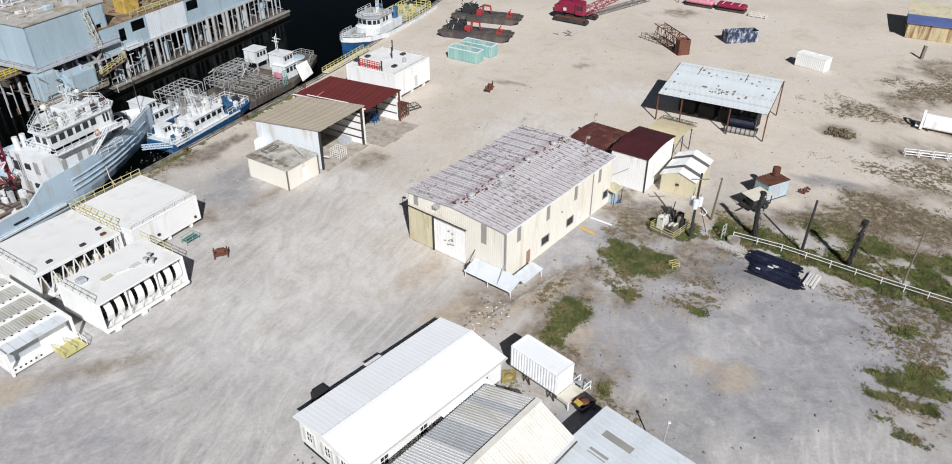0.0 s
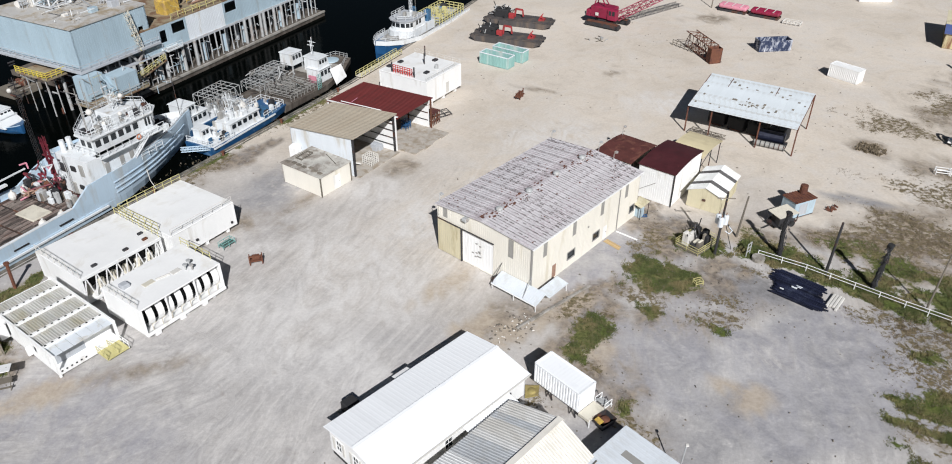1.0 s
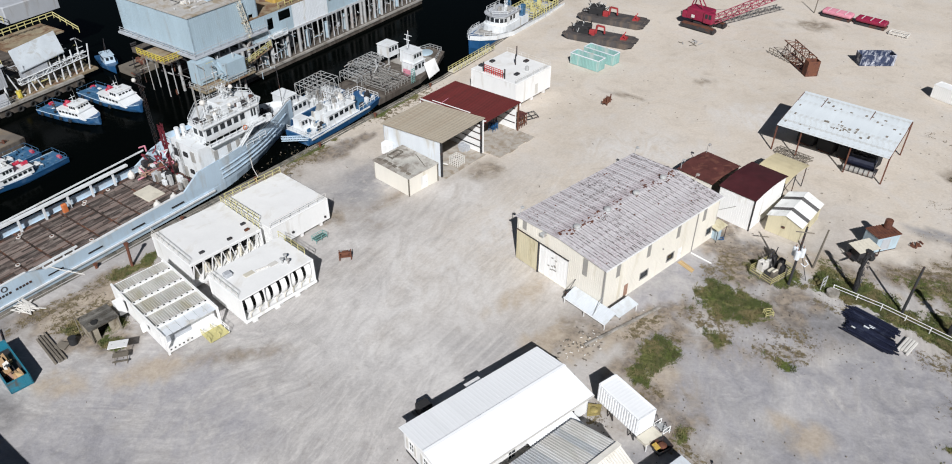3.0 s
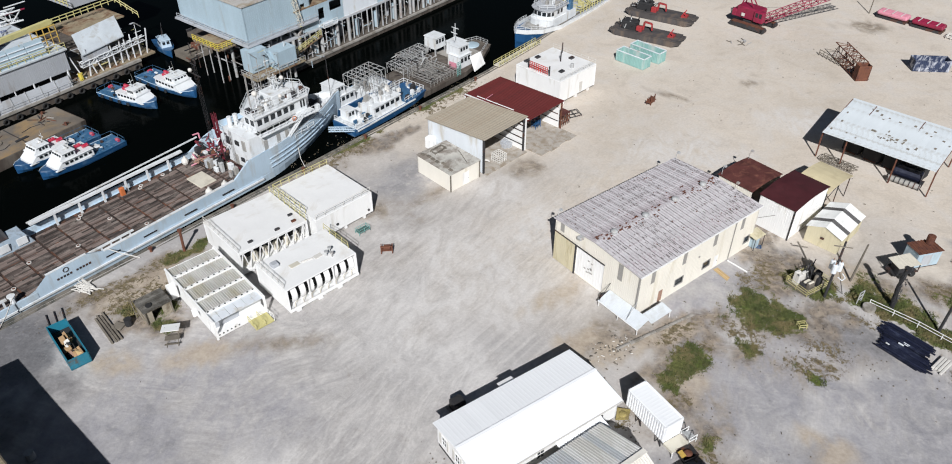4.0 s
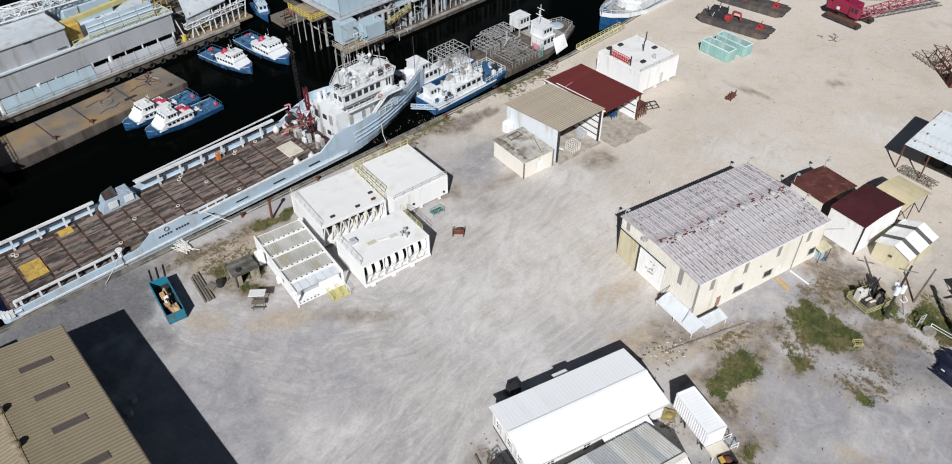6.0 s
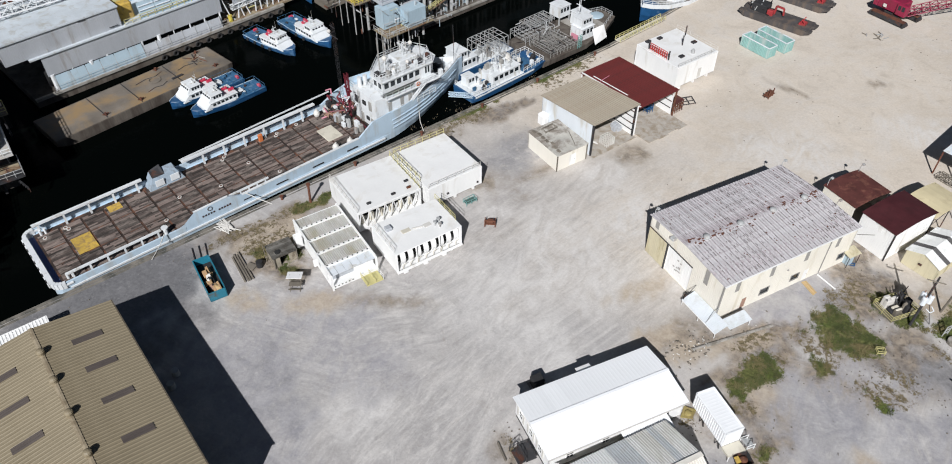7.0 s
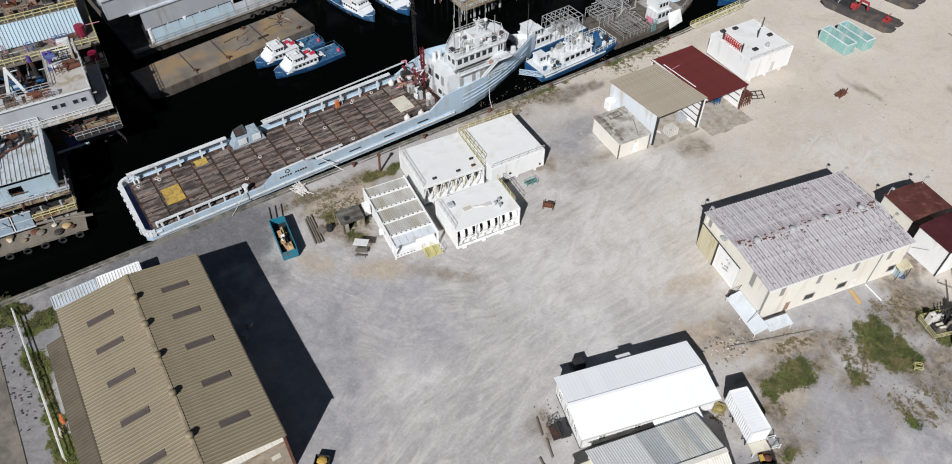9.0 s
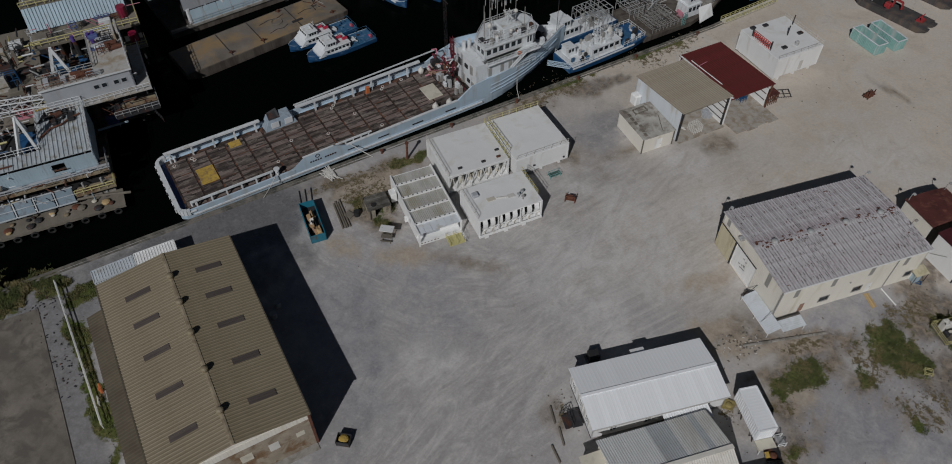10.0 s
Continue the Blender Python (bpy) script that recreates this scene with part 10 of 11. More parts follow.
container("open_container", 2.6, 155.6, 149.0, 7.4, 2.5, 2.4, "teal_pale", "open-topped teal container behind another", open_top=True, rail_mat="light_wall")
container("scrap_container", 52.4, 163.4, 10.0, 7.2, 2.6, 2.4, "navy", "dark blue open box with white scrawled panels", open_top=True)
container("far_container", 87.3, 202.0, 0.0, 8.0, 3.0, 4.0, "white", "white box far across the sand")


M["digger_red"] = surf("faded_red_machine_paint", (0.42, 0.04, 0.045), 0.55, vary=0.25, stain=(0.14, 0.05, 0.04), amount=0.45)


M["pontoon_grey"] = surf("dark_pontoon_paint", (0.075, 0.068, 0.068), 0.7, vary=0.3, stain=(0.13, 0.10, 0.08), amount=0.4, stretch=UP)


def pontoon_digger(x, y, yaw, label):
    t = thing("marsh_excavator", x, y, yaw, label=label, category="excavator", group="pontoon excavators")
    for y0 in (-2.3, 0.9):
        part("pontoon", Shape().hull([(-8.2, 0.65, 0.3, 1.3, 0.9), (-6.8, 0.7, 0.65, 1.4, 0.0), (6.6, 0.7, 0.65, 1.4, 0.0), (8.4, 0.65, 0.3, 1.3, 0.9)]), "pontoon_grey", t).matrix_basis = pose(0, y0 + 0.7, 0)
    part("deck", Shape().box(-7.6, 7.6, -2.4, 2.4, 1.4, 1.55), "pontoon_grey", t)
    part("engine", Shape().cut(-5.8, -2.4, -1.4, 1.5, 1.55, 3.3, 0.2), "hole", t)
    random.seed(int(abs(x * 10)))
    for k in range(34):
        px, py, pz = random.uniform(-6.2, -2.2), random.uniform(-1.8, 1.8), random.uniform(1.6, 3.4)
        part("engine_pipe", Shape().rod((px, py, pz), (px + random.uniform(-1, 1), py + random.uniform(-1, 1), pz + random.uniform(0, 1.4)), 0.1, 5), random.choice(["galv", "steel", "hole"]), t)
    part("boom", Shape().bar((-1.0, 0, 1.6), (-0.8, 0, 3.5), 0.4).bar((-0.8, 0, 3.5), (0.9, 0, 3.4), 0.36).bar((0.9, 0, 3.4), (1.1, 0, 1.9), 0.3), "digger_red", t, "red folded digger arm")
    part("cab", Shape().cut(-2.2, -0.9, -1.4, -0.4, 1.55, 2.7, 0.12), "digger_red", t)
    part("winch_frame", Shape().box(5.0, 6.4, -0.9, 0.9, 1.55, 1.9).bar((5.2, -0.7, 1.9), (5.7, -0.7, 2.9), 0.2).bar((5.2, 0.7, 1.9), (5.7, 0.7, 2.9), 0.2).bar((6.2, -0.7, 1.9), (5.7, -0.7, 2.9), 0.2), "digger_red", t)


pontoon_digger(-2.2, 166.8, -17.0, "marsh excavator on brown pontoons with a red arm")
pontoon_digger(0.2, 179.0, -17.0, "marsh excavator on pontoons parked behind another")

cr = thing("crawler_crane", 21.2, 179.6, -32.0, label="crimson lattice-boom crawler crane parked on the sand", category="crane")
for y0 in (-3.1, 2.0):
    tr_ = part("track", Shape().prism([(-3.9, y0), (3.9, y0), (3.9, y0 + 1.1), (-3.9, y0 + 1.1)], 0.25, 1.15).rod((-3.9, y0, 0.7), (-3.9, y0 + 1.1, 0.7), 0.55, 12).rod((3.9, y0, 0.7), (3.9, y0 + 1.1, 0.7), 0.55, 12), "steel", cr, "rust-brown crawler track")
    for k in range(24):
        part("track_shoe", Shape().box(-4.0 + k * 0.335, -3.75 + k * 0.335, y0 - 0.05, y0 + 1.15, 1.15, 1.27), "rusty", tr_)
part("car_body", Shape().cut(-2.0, 2.0, -1.6, 1.6, 0.7, 1.5, 0.1), "steel", cr)
part("house", Shape().cut(-4.0, 1.8, -1.7, 1.7, 1.9, 4.4, 0.2), "crane_red", cr)
part("counterweight", Shape().cut(-5.0, -3.9, -1.8, 1.8, 1.9, 3.4, 0.15), "crane_red", cr)
cb = part("cab", Shape().cut(0.6, 2.9, -2.1, -0.6, 1.9, 4.3, 0.15), "crane_red", cr)
window_row(cb, (0.9, -2.1), (2.7, -2.1), 3.0, 4.0, 2, 0.7)
part("sign_panel", Shape().box(-2.4, -1.6, -2.06, -1.98, 2.4, 3.1), "sacks", cr)
part("gantry", Shape().bar((-3.4, -0.9, 4.4), (-2.6, -0.4, 7.6), 0.2).bar((-3.4, 0.9, 4.4), (-2.6, 0.4, 7.6), 0.2).bar((-0.4, -0.9, 4.4), (-2.6, -0.4, 7.6), 0.2).bar((-0.4, 0.9, 4.4), (-2.6, 0.4, 7.6), 0.2), "crane_red", cr)
part("boom", Shape().truss((2.0, 0.3, 2.2), (17.5, 15.5, 11.5), 1.5, 1.5, 16, 0.11), "crane_red", cr, "crimson lattice boom")
part("pendant_line", Shape().rod((-2.6, 0, 7.6), (15, 13, 10.8), 0.05, 4), "steel", cr)
sc = thing("scrap_sheets", 18.0, 169.0, 10, label="scatter of flat grey scrap beside the crane", category="scrap")
for k in range(11):
    x, y, a = random.uniform(-2.5, 2.5), random.uniform(-1.5, 1.5), random.uniform(0, 3)
    part("scrap", Shape().bar((x, y, 0.05), (x + 1.3 * math.cos(a), y + 1.3 * math.sin(a), 0.08), 0.22, 0.06), random.choice(["timber", "galv"]), sc)

rf = thing("derelict_lattice_box", 41.6, 156.0, 107.0, label="tall rusty steel box frame standing on the sand", category="steel frame")
part("end_box", Shape().wall((0, -1.3), (1.6, -1.3), 0, 3.2, 0.1).wall((1.6, -1.3), (1.6, 1.3), 0, 3.2, 0.1).wall((1.6, 1.3), (0, 1.3), 0, 3.2, 0.1).wall((0, 1.3), (0, -1.3), 0, 3.2, 0.1), "rusty", rf, "rust-red plated end")
part("lattice", Shape().truss((1.6, 0, 1.8), (11.5, 0, 1.8), 3.0, 2.4, 6, 0.11), "rusty", rf)
part("side_frame", Shape().rail([(7.0, 1.6, 0), (12.5, 3.6, 0)], 1.2, 1.2, 0.08), "timber", rf)

for x, y, m, lb_ in ((53.2, 192.0, "pink", "faded pink pressure tanks on a skid"), (60.0, 188.0, "crane_red", "crimson pressure tank on a skid")):
    t = thing("pressure_tank", x, y, -32.0, label=lb_, category="tank", group="pressure tanks")
    for k in range(3):
        part("shell", Shape().rod((-3.0, -0.9 + k * 0.9, 1.2), (3.0, -0.9 + k * 0.9, 1.2), 0.55, 10).ball((-3.0, -0.9 + k * 0.9, 1.2), 0.55, 10, 6).ball((3.0, -0.9 + k * 0.9, 1.2), 0.55, 10, 6), m, t)
    part("skid", Shape().box(-3.4, 3.4, -1.4, 1.4, 0, 0.5), "steel", t)
    for xx in (-2, 0, 2):
        part("band", Shape().bar((xx, -1.45, 1.7), (xx, 1.45, 1.7), 0.2, 0.1), "sacks", t)
rk = thing("steel_rack", 65.0, 183.0, -30.0, label="white steel rack lying on the sand", category="rack")
part("rack_frame", Shape().rail([(-2, -1, 0), (2, -1, 0), (2, 1, 0), (-2, 1, 0), (-2, -1, 0)], 0.7, 1.0, 0.08), "sacks", rk)

M["rusty_yellow"] = surf("rust_streaked_yellow_sheet", (0.58, 0.50, 0.30), 0.6, vary=0.15, stain=(0.20, 0.09, 0.045), amount=0.55, spots=0.8, stretch=(1, 1, 0.12))
ybs = thing("striped_shed", 93.2, 168.6, 64.6, label="long far shed with yellow and blue roof sheets and rusty sides", category="shed")
L, W = 13, 20
part("front_wall", Shape().wall((0, 0), (0, -W), 0, 3.4, 0.2, rib=0.5).wall((0, -W), (L, -W), 0, 3.4, 0.2), "rusty_yellow", ybs)
part("end_wall", Shape().wall((L, 0), (0, 0), 0, 3.4, 0.2, rib=0.5), "rusty_yellow", ybs)
part("roof_sheet", Shape().slab([(-0.4, -W, 3.4), (4.5, -W, 4.0), (4.5, 0.4, 4.0), (-0.4, 0.4, 3.4)], 0.15), "far_blue", ybs)
part("roof_sheet", Shape().slab([(4.5, -W, 4.0), (L, -W, 4.8), (L, 0.4, 4.8), (4.5, 0.4, 4.0)], 0.15), "yellow_siding", ybs)
dp = thing("timber_stub", 90.3, 154.7, 0, label="stout dark timber post leaning on the sand", category="post")
part("shaft", Shape().bar((0, 0, -0.1), (0.5, 0.6, 2.6), 0.55), "timber", dp)

wt = thing("tank_trailer", 73.0, 120.6, -30.0, label="white tank trailer with an arched end hoop", category="tank trailer")
part("tank", Shape().box(1.2, 12, 0.0, 2.2, 0.7, 1.9).rod((1.2, 1.1, 1.6), (12, 1.1, 1.6), 1.05, 14), "white", wt)
g = Shape()
for k in range(8):
    a0, a1 = math.pi * k / 8, math.pi * (k + 1) / 8
    g.bar((0.9, 1.1 + 1.1 * math.cos(a0), 1.9 + 1.2 * math.sin(a0)), (0.9, 1.1 + 1.1 * math.cos(a1), 1.9 + 1.2 * math.sin(a1)), 0.4, 0.25)
part("hoop", g.bar((0.9, 0, 0.2), (0.9, 0, 1.9), 0.4, 0.25).bar((0.9, 2.2, 0.2), (0.9, 2.2, 1.9), 0.4, 0.25), "white", wt)
part("bed", Shape().box(0, 12.2, 0.1, 2.1, 0.5, 0.7), "white", wt)
for x in (2, 6, 10):
    part("leg", Shape().bar((x, 0.2, 0), (x, 0.2, 0.5), 0.25).bar((x, 2.0, 0), (x, 2.0, 0.5), 0.25), "steel", wt)
rr = thing("pipe_rack", 66.8, 110.4, -14.0, label="row of low white pipe racks on the sand", category="rack")
for k in range(4):
    part("rack_frame", Shape().rail([(k * 2.1, 0, 0), (k * 2.1 + 1.9, 0, 0), (k * 2.1 + 1.9, 1.1, 0), (k * 2.1, 1.1, 0), (k * 2.1, 0, 0)], 0.8, 1.9, 0.06), "white", rr)

# under the carport
bt = thing("road_roller", 43.4, 118.8, -26.0, label="black tank machine with a ribbed roller under the carport", category="machine")
part("tank", Shape().rod((-2.2, 0.9, 1.3), (2.0, 0.9, 1.3), 0.95, 12), "black", bt)
part("roller", Shape().rod((-2.6, -0.9, 0.5), (2.4, -0.9, 0.5), 0.48, 12), "slat", bt)
part("frame", Shape().box(-2.6, 2.5, -0.9, 1.6, 0.35, 0.5), "steel", bt)
for k in range(7):
    part("roller_rib", Shape().rod((-2.3 + k * 0.75, -0.9, 0.5), (-2.15 + k * 0.75, -0.9, 0.5), 0.55, 12), "steel", bt)
lf = thing("lattice_frame", 33.4, 121.6, -33.0, label="flat rusty lattice frame lying before the carport", category="steel frame")
part("lattice", Shape().truss((-3, 0, 0.35), (3, 0, 0.35), 0.6, 1.8, 7, 0.08), "timber", lf)
for k in range(4):
    t = thing("engine_block", 36.6 + k * 2.9, 127.6 - k * 2.1, 54.0, label="dark engine block stored under the carport", category="engine", group="stored engines")
    part("block", Shape().cut(-1.5, 1.5, -1.5, 1.5, 0.2, 2.3, 0.2).rod((-1.0, 0, 2.3), (-1.0, 0, 2.9), 0.2, 8), "hole", t)
    part("cradle", Shape().box(-1.5, 1.5, -1.0, 1.0, 0, 0.2), "rusty", t)

# in and before the open sheds
bk = thing("wire_basket", -22.6, 108.6, 61.0, label="white lattice basket in the open shed", category="basket")
part("basket_rail", Shape().rail([(-0.9, -0.9, 0), (0.9, -0.9, 0), (0.9, 0.9, 0), (-0.9, 0.9, 0), (-0.9, -0.9, 0)], 1.5, 0.45, 0.06, 4), "sacks", bk)
part("pipes", Shape().rod((-1.8, 0.4, 0.5), (-3.8, 2.2, 1.5), 0.12, 7).rod((-1.6, 0.9, 0.4), (-3.8, 2.8, 1.2), 0.12, 7), "sacks", bk)
gp_ = thing("crate_pile", -21.0, 113.6, 61.0, label="grey crates stacked at the shed's side wall", category="crates")
for k in range(5):
    x, y = random.uniform(-1.5, 0.0), random.uniform(0.4, 2.4)
    part("crate", Shape().cut(x - 0.4, x + 0.5, y - 0.4, y + 0.5, 0.05, random.uniform(0.6, 1.3), 0.05), "rig_grey", gp_)
bl = thing("blue_rack", -18.6, 121.2, 61.0, label="blue steel rack inside the red-roofed shed", category="rack")
part("rack_frame", Shape().rail([(-0.7, -0.5, 0.06), (0.7, -0.5, 0.06), (0.7, 0.5, 0.06), (-0.7, 0.5, 0.06), (-0.7, -0.5, 0.06)], 1.7, 0.7, 0.06, 3), "boat_blue", bl)
part("shelf", Shape().box(-0.7, 0.7, -0.5, 0.5, 0.9, 1.0), "boat_blue", bl)
rdr = thing("red_cage", -14.2, 124.0, 61.0, label="rusty red steel cage beside the shed", category="cage")
part("cage_rail", Shape().rail([(-1.0, -0.8, 0), (1.0, -0.8, 0), (1.0, 0.8, 0), (-1.0, 0.8, 0), (-1.0, -0.8, 0)], 2.2, 0.5, 0.07, 3), "rusty", rdr)
part("cage_top", Shape().box(-1.1, 1.1, -0.9, 0.9, 2.2, 2.35), "rust_roof", rdr)
bf = thing("steel_grating", -12.6, 127.4, 40.0, label="black steel grating frame leaning by the module", category="grating")
part("grating", Shape().rail([(-1.2, -0.9, 0.15), (1.2, -0.9, 0.15), (1.2, 0.9, 0.5), (-1.2, 0.9, 0.5), (-1.2, -0.9, 0.15)], 0.15, 0.5, 0.07, 1).bar((-1.2, 0, 0.35), (1.2, 0, 0.35), 0.1).bar((0, -0.9, 0.2), (0, 0.9, 0.55), 0.1), "steel", bf)
for x, y, yaw, sc_ in ((-32.7, 80.6, 20, 1.0), (1.0, 135.9, 70, 1.25)):
    t = thing("rusty_stand", x, y, yaw, label="small rust-red steel stand alone on the gravel", category="stand", group="rusty stands")
    part("stand_frame", Shape().box(-0.9 * sc_, 0.9 * sc_, -0.5 * sc_, 0.5 * sc_, 0.5, 0.62).bar((-0.8, -0.4, 0), (-0.8, -0.4, 1.4 * sc_), 0.16).bar((0.8, -0.4, 0), (0.8, -0.4, 1.4 * sc_), 0.16).bar((-0.8, 0.4, 0), (-0.8, 0.4, 1.2), 0.14).bar((0.8, 0.4, 0), (0.8, 0.4, 1.2), 0.14).bar((-0.8, -0.4, 1.3), (0.8, -0.4, 1.3), 0.2), "rusty", t)
    part("drum", Shape().rod((-0.4, 0, 0.9), (0.5, 0, 0.9), 0.4, 9), "rusty", t)

# by the dumpster
ds = thing("dumpster", -60.55, 51.45, 146.5, label="blue open-topped dumpster heaped with cardboard and bags", category="dumpster")
for p, q in (((0, 0), (8.2, 0)), ((8.2, 0), (8.2, 2.6)), ((8.2, 2.6), (0, 2.6)), ((0, 2.6), (0, 0))):
    part("side", Shape().wall(p, q, 0.2, 1.9, 0.1, rib=0.9), "dumpster", ds)
part("floor", Shape().box(0, 8.2, 0, 2.6, 0.1, 0.25), "dumpster", ds)
ds.scale = (0.94, 0.94, 0.94)
part("lining", Shape().box(0.12, 8.08, 0.12, 2.48, 0.25, 0.5), "hole", ds, "dark debris at the bottom")
for k in range(40):
    x, y = random.uniform(0.4, 5.6), random.uniform(0.3, 1.7)
    a, b, tilt = random.uniform(0.4, 1.3), random.uniform(0.25, 0.7), random.uniform(-0.3, 0.4)
    z = random.uniform(0.7, 1.5)
    part("rubbish", Shape().slab([(x, y, z), (x + a, y + 0.2 * tilt, z + tilt), (x + a - 0.2 * tilt, y + b, z + tilt * 0.6), (x - 0.1, y + b, z - 0.2)], random.uniform(0.06, 0.4)), random.choice(["new_wood", "cardboard", "cardboard", "cardboard", "sacks", "rope", "cream_roof", "hole"]), ds)
rt = thing("loading_rails", -60.55, 51.45, 146.5, label="three thin steel rails lying behind the dumpster", category="rails")
for y0, y1 in ((0.3, -0.4), (1.2, 0.6), (2.1, 1.6)):
    part("rail", Shape().bar((7.9, y0, 0.1), (12.2, y1, 0.1), 0.12), "steel", rt)
M["hut_roof"] = surf("grey_weathered_boards", (0.19, 0.18, 0.16), 0.85, vary=0.4, stain=(0.08, 0.07, 0.055), amount=0.5, spots=1.2, each=0.45)
M["hut_wall"] = surf("pale_weathered_boards", (0.36, 0.32, 0.25), 0.85, vary=0.25, stain=(0.16, 0.13, 0.09), amount=0.45, spots=0.9)
wd = thing("timber_hut", -57.4, 58.6, 58.0, label="small weathered timber hut with a plank roof and lean-to", category="hut")
for i in range(9):
    part("roof_board", Shape().box(-0.2, 4.4, 0.0 + i * 0.44, 0.41 + i * 0.44, 2.2 + 0.03 * (i % 3), 2.28 + 0.03 * (i % 3)).mesh("roof_board"), "hut_roof", wd)
for x in (0, 4.2):
    for y in (0.1, 3.8):
        part("post", Shape().bar((x, y, 0), (x, y, 2.2), 0.14), "timber", wd)
part("wall", Shape().wall((4.2, 0.4), (4.2, 3.8), 0, 2.1, 0.08).wall((4.2, 3.8), (0, 3.8), 0, 2.1, 0.08), "timber", wd)
part("wall", Shape().wall((0, 0.4), (4.2, 0.4), 0, 2.1, 0.08, [(1.2, 2.8, 0.0, 1.8)]).wall((0, 3.8), (0, 0.4), 0, 2.1, 0.08), "hut_wall", wd)
part("roof_tyre", Shape().rod((1.2, 1.2, 2.28), (1.2, 1.2, 2.5), 0.5, 12), "rubber", wd)
part("side_post", Shape().rod((-0.6, 2.8, 0), (-0.6, 3.0, 3.4), 0.07, 6), "timber", wd)
wd.scale = (0.84, 0.84, 0.95)
tb = thing("picnic_table", -52.7, 56.9, 25.0, label="white covered picnic table on the gravel", category="table")
part("tabletop", Shape().box(-0.9, 0.9, -0.4, 0.4, 0.72, 0.78), "timber", tb)
for y in (-0.8, 0.8):
    part("bench", Shape().box(-0.9, 0.9, y - 0.14, y + 0.14, 0.42, 0.47), "timber", tb)
for x in (-0.7, 0.7):
    part("leg", Shape().bar((x, -0.9, 0), (x, 0.3, 0.75), 0.08).bar((x, 0.9, 0), (x, -0.3, 0.75), 0.08), "timber", tb)
    part("post", Shape().bar((x, 0.5, 0), (x, 0.5, 2.1), 0.08), "timber", tb)
part("canopy", Shape().slab([(-1.1, -0.3, 2.2), (1.1, -0.3, 2.2), (1.1, 1.2, 2.0), (-1.1, 1.2, 2.0)], 0.08), "white", tb)
lm = thing("lumber", -62.4, 56.3, -33.0, label="long timbers lying beside the dumpster", category="lumber")
for k in range(4):
    part("beam", Shape().bar((-3.2 + random.uniform(-0.3, 0.3), k * 0.35, 0.12), (3.0, k * 0.35 + random.uniform(-0.1, 0.1), 0.12), 0.22), "timber", lm)
sb_ = thing("barrel_pair", -60.9, 57.6, 0, label="dark barrel and pallet on the gravel", category="barrel")
part("barrel", Shape().rod((0.9, 0.6, 0), (0.9, 0.6, 1.0), 0.5, 12), "hole", sb_)
part("pallet", Shape().box(-0.9, 0.5, -0.7, 0.5, 0, 0.18), "timber", sb_)
rp = thing("rope_pile", -70.1, 62.9, 0, label="tangled pile of white mooring rope on the quay", category="rope")
g = Shape()
pts_ = [(random.gauss(0, 0.9), random.gauss(0, 0.6), random.uniform(0.06, 0.3)) for k in range(60)]
part("rope", g.line(pts_, 0.07, 5), "sacks", rp)
rpst = thing("mooring_post", -61.3, 73.4, 0, label="rusty steel mooring post beside the quay", category="post")
part("shaft", Shape().rod((0, 0, 0), (0.1, 0.1, 3.6), 0.2, 9), "rusty", rpst)
part("cap", Shape().rod((0.1, 0.1, 3.6), (0.1, 0.1, 3.85), 0.34, 9), "rusty", rpst)
for s in (-34, -20, -6, 8, 22, 38):
    x, y = from_quay(s, 1.1)
    t = thing("bollard", x, y, 0, label="short rusty steel bollard on the quay edge", category="bollard", group="quay bollards")
    part("shaft", Shape().rod((0, 0, 0), (0, 0, 0.6), 0.2, 9).rod((0, 0, 0.6), (0, 0, 0.75), 0.34, 9), "rusty", t)
gw = thing("gangway", -28.0, 150.8, 66.0, label="long pale wooden gangway lying on the quay", category="gangway")
part("walkway", Shape().bar((-8, 0, 0.4), (7, 0, 0.4), 1.4, 0.15), "cream_roof", gw)
part("handrail", Shape().rail([(-8, 0.7, 0.4), (7, 0.7, 0.4)], 0.9, 1.4, 0.06), "rail_yellow", gw)
part("handrail", Shape().rail([(-8, -0.7, 0.4), (7, -0.7, 0.4)], 0.9, 1.4, 0.06), "rail_yellow", gw)
yb_b = thing("waste_bin", -35.9, 26.8, 25, label="dark bin of yellow scrap beside the tan warehouse", category="skip")
part("bin_side", Shape().wall((-0.9, -0.7), (0.9, -0.7), 0, 1.0, 0.08).wall((0.9, -0.7), (0.9, 0.7), 0, 1.0, 0.08).wall((0.9, 0.7), (-0.9, 0.7), 0, 1.0, 0.08).wall((-0.9, 0.7), (-0.9, -0.7), 0, 1.0, 0.08), "steel", yb_b)
part("load", Shape().ball((0, 0, 0.7), 0.7, 9, 5, 0.4), "deck_yellow", yb_b)
ob_ = thing("hydrant", -67.9, 13.9, 0, label="orange pipework on a small white frame", category="pipework")
part("pipe", Shape().rod((0, 0, 0), (0, 0, 1.0), 0.25, 9).rod((-0.8, 0.4, 0.7), (0.7, -0.2, 0.7), 0.18, 8), "orange", ob_)
part("stand", Shape().rail([(0.6, -0.9, 0), (1.6, -1.5, 0)], 0.8, 0.6, 0.06), "white", ob_)
for x, y, a in ((-15.4, 45.1, 135), (-12.9, 43.1, 135), (-12.3, 40.6, 145)):
    t = thing("parking_block", x, y, a, label="low pale timber parking block on the gravel", category="kerb block", group="parking blocks")
    part("block", Shape().cut(-1.3, 1.3, -0.12, 0.12, 0, 0.22, 0.04), "timber", t)
dk = thing("entry_steps", -11.4, 46.0, 48.7, label="dark wooden entry steps with rails at the house's end", category="steps")
part("platform", Shape().box(-1.4, 0, -0.2, 2.2, 0.45, 0.55), "steel", dk)
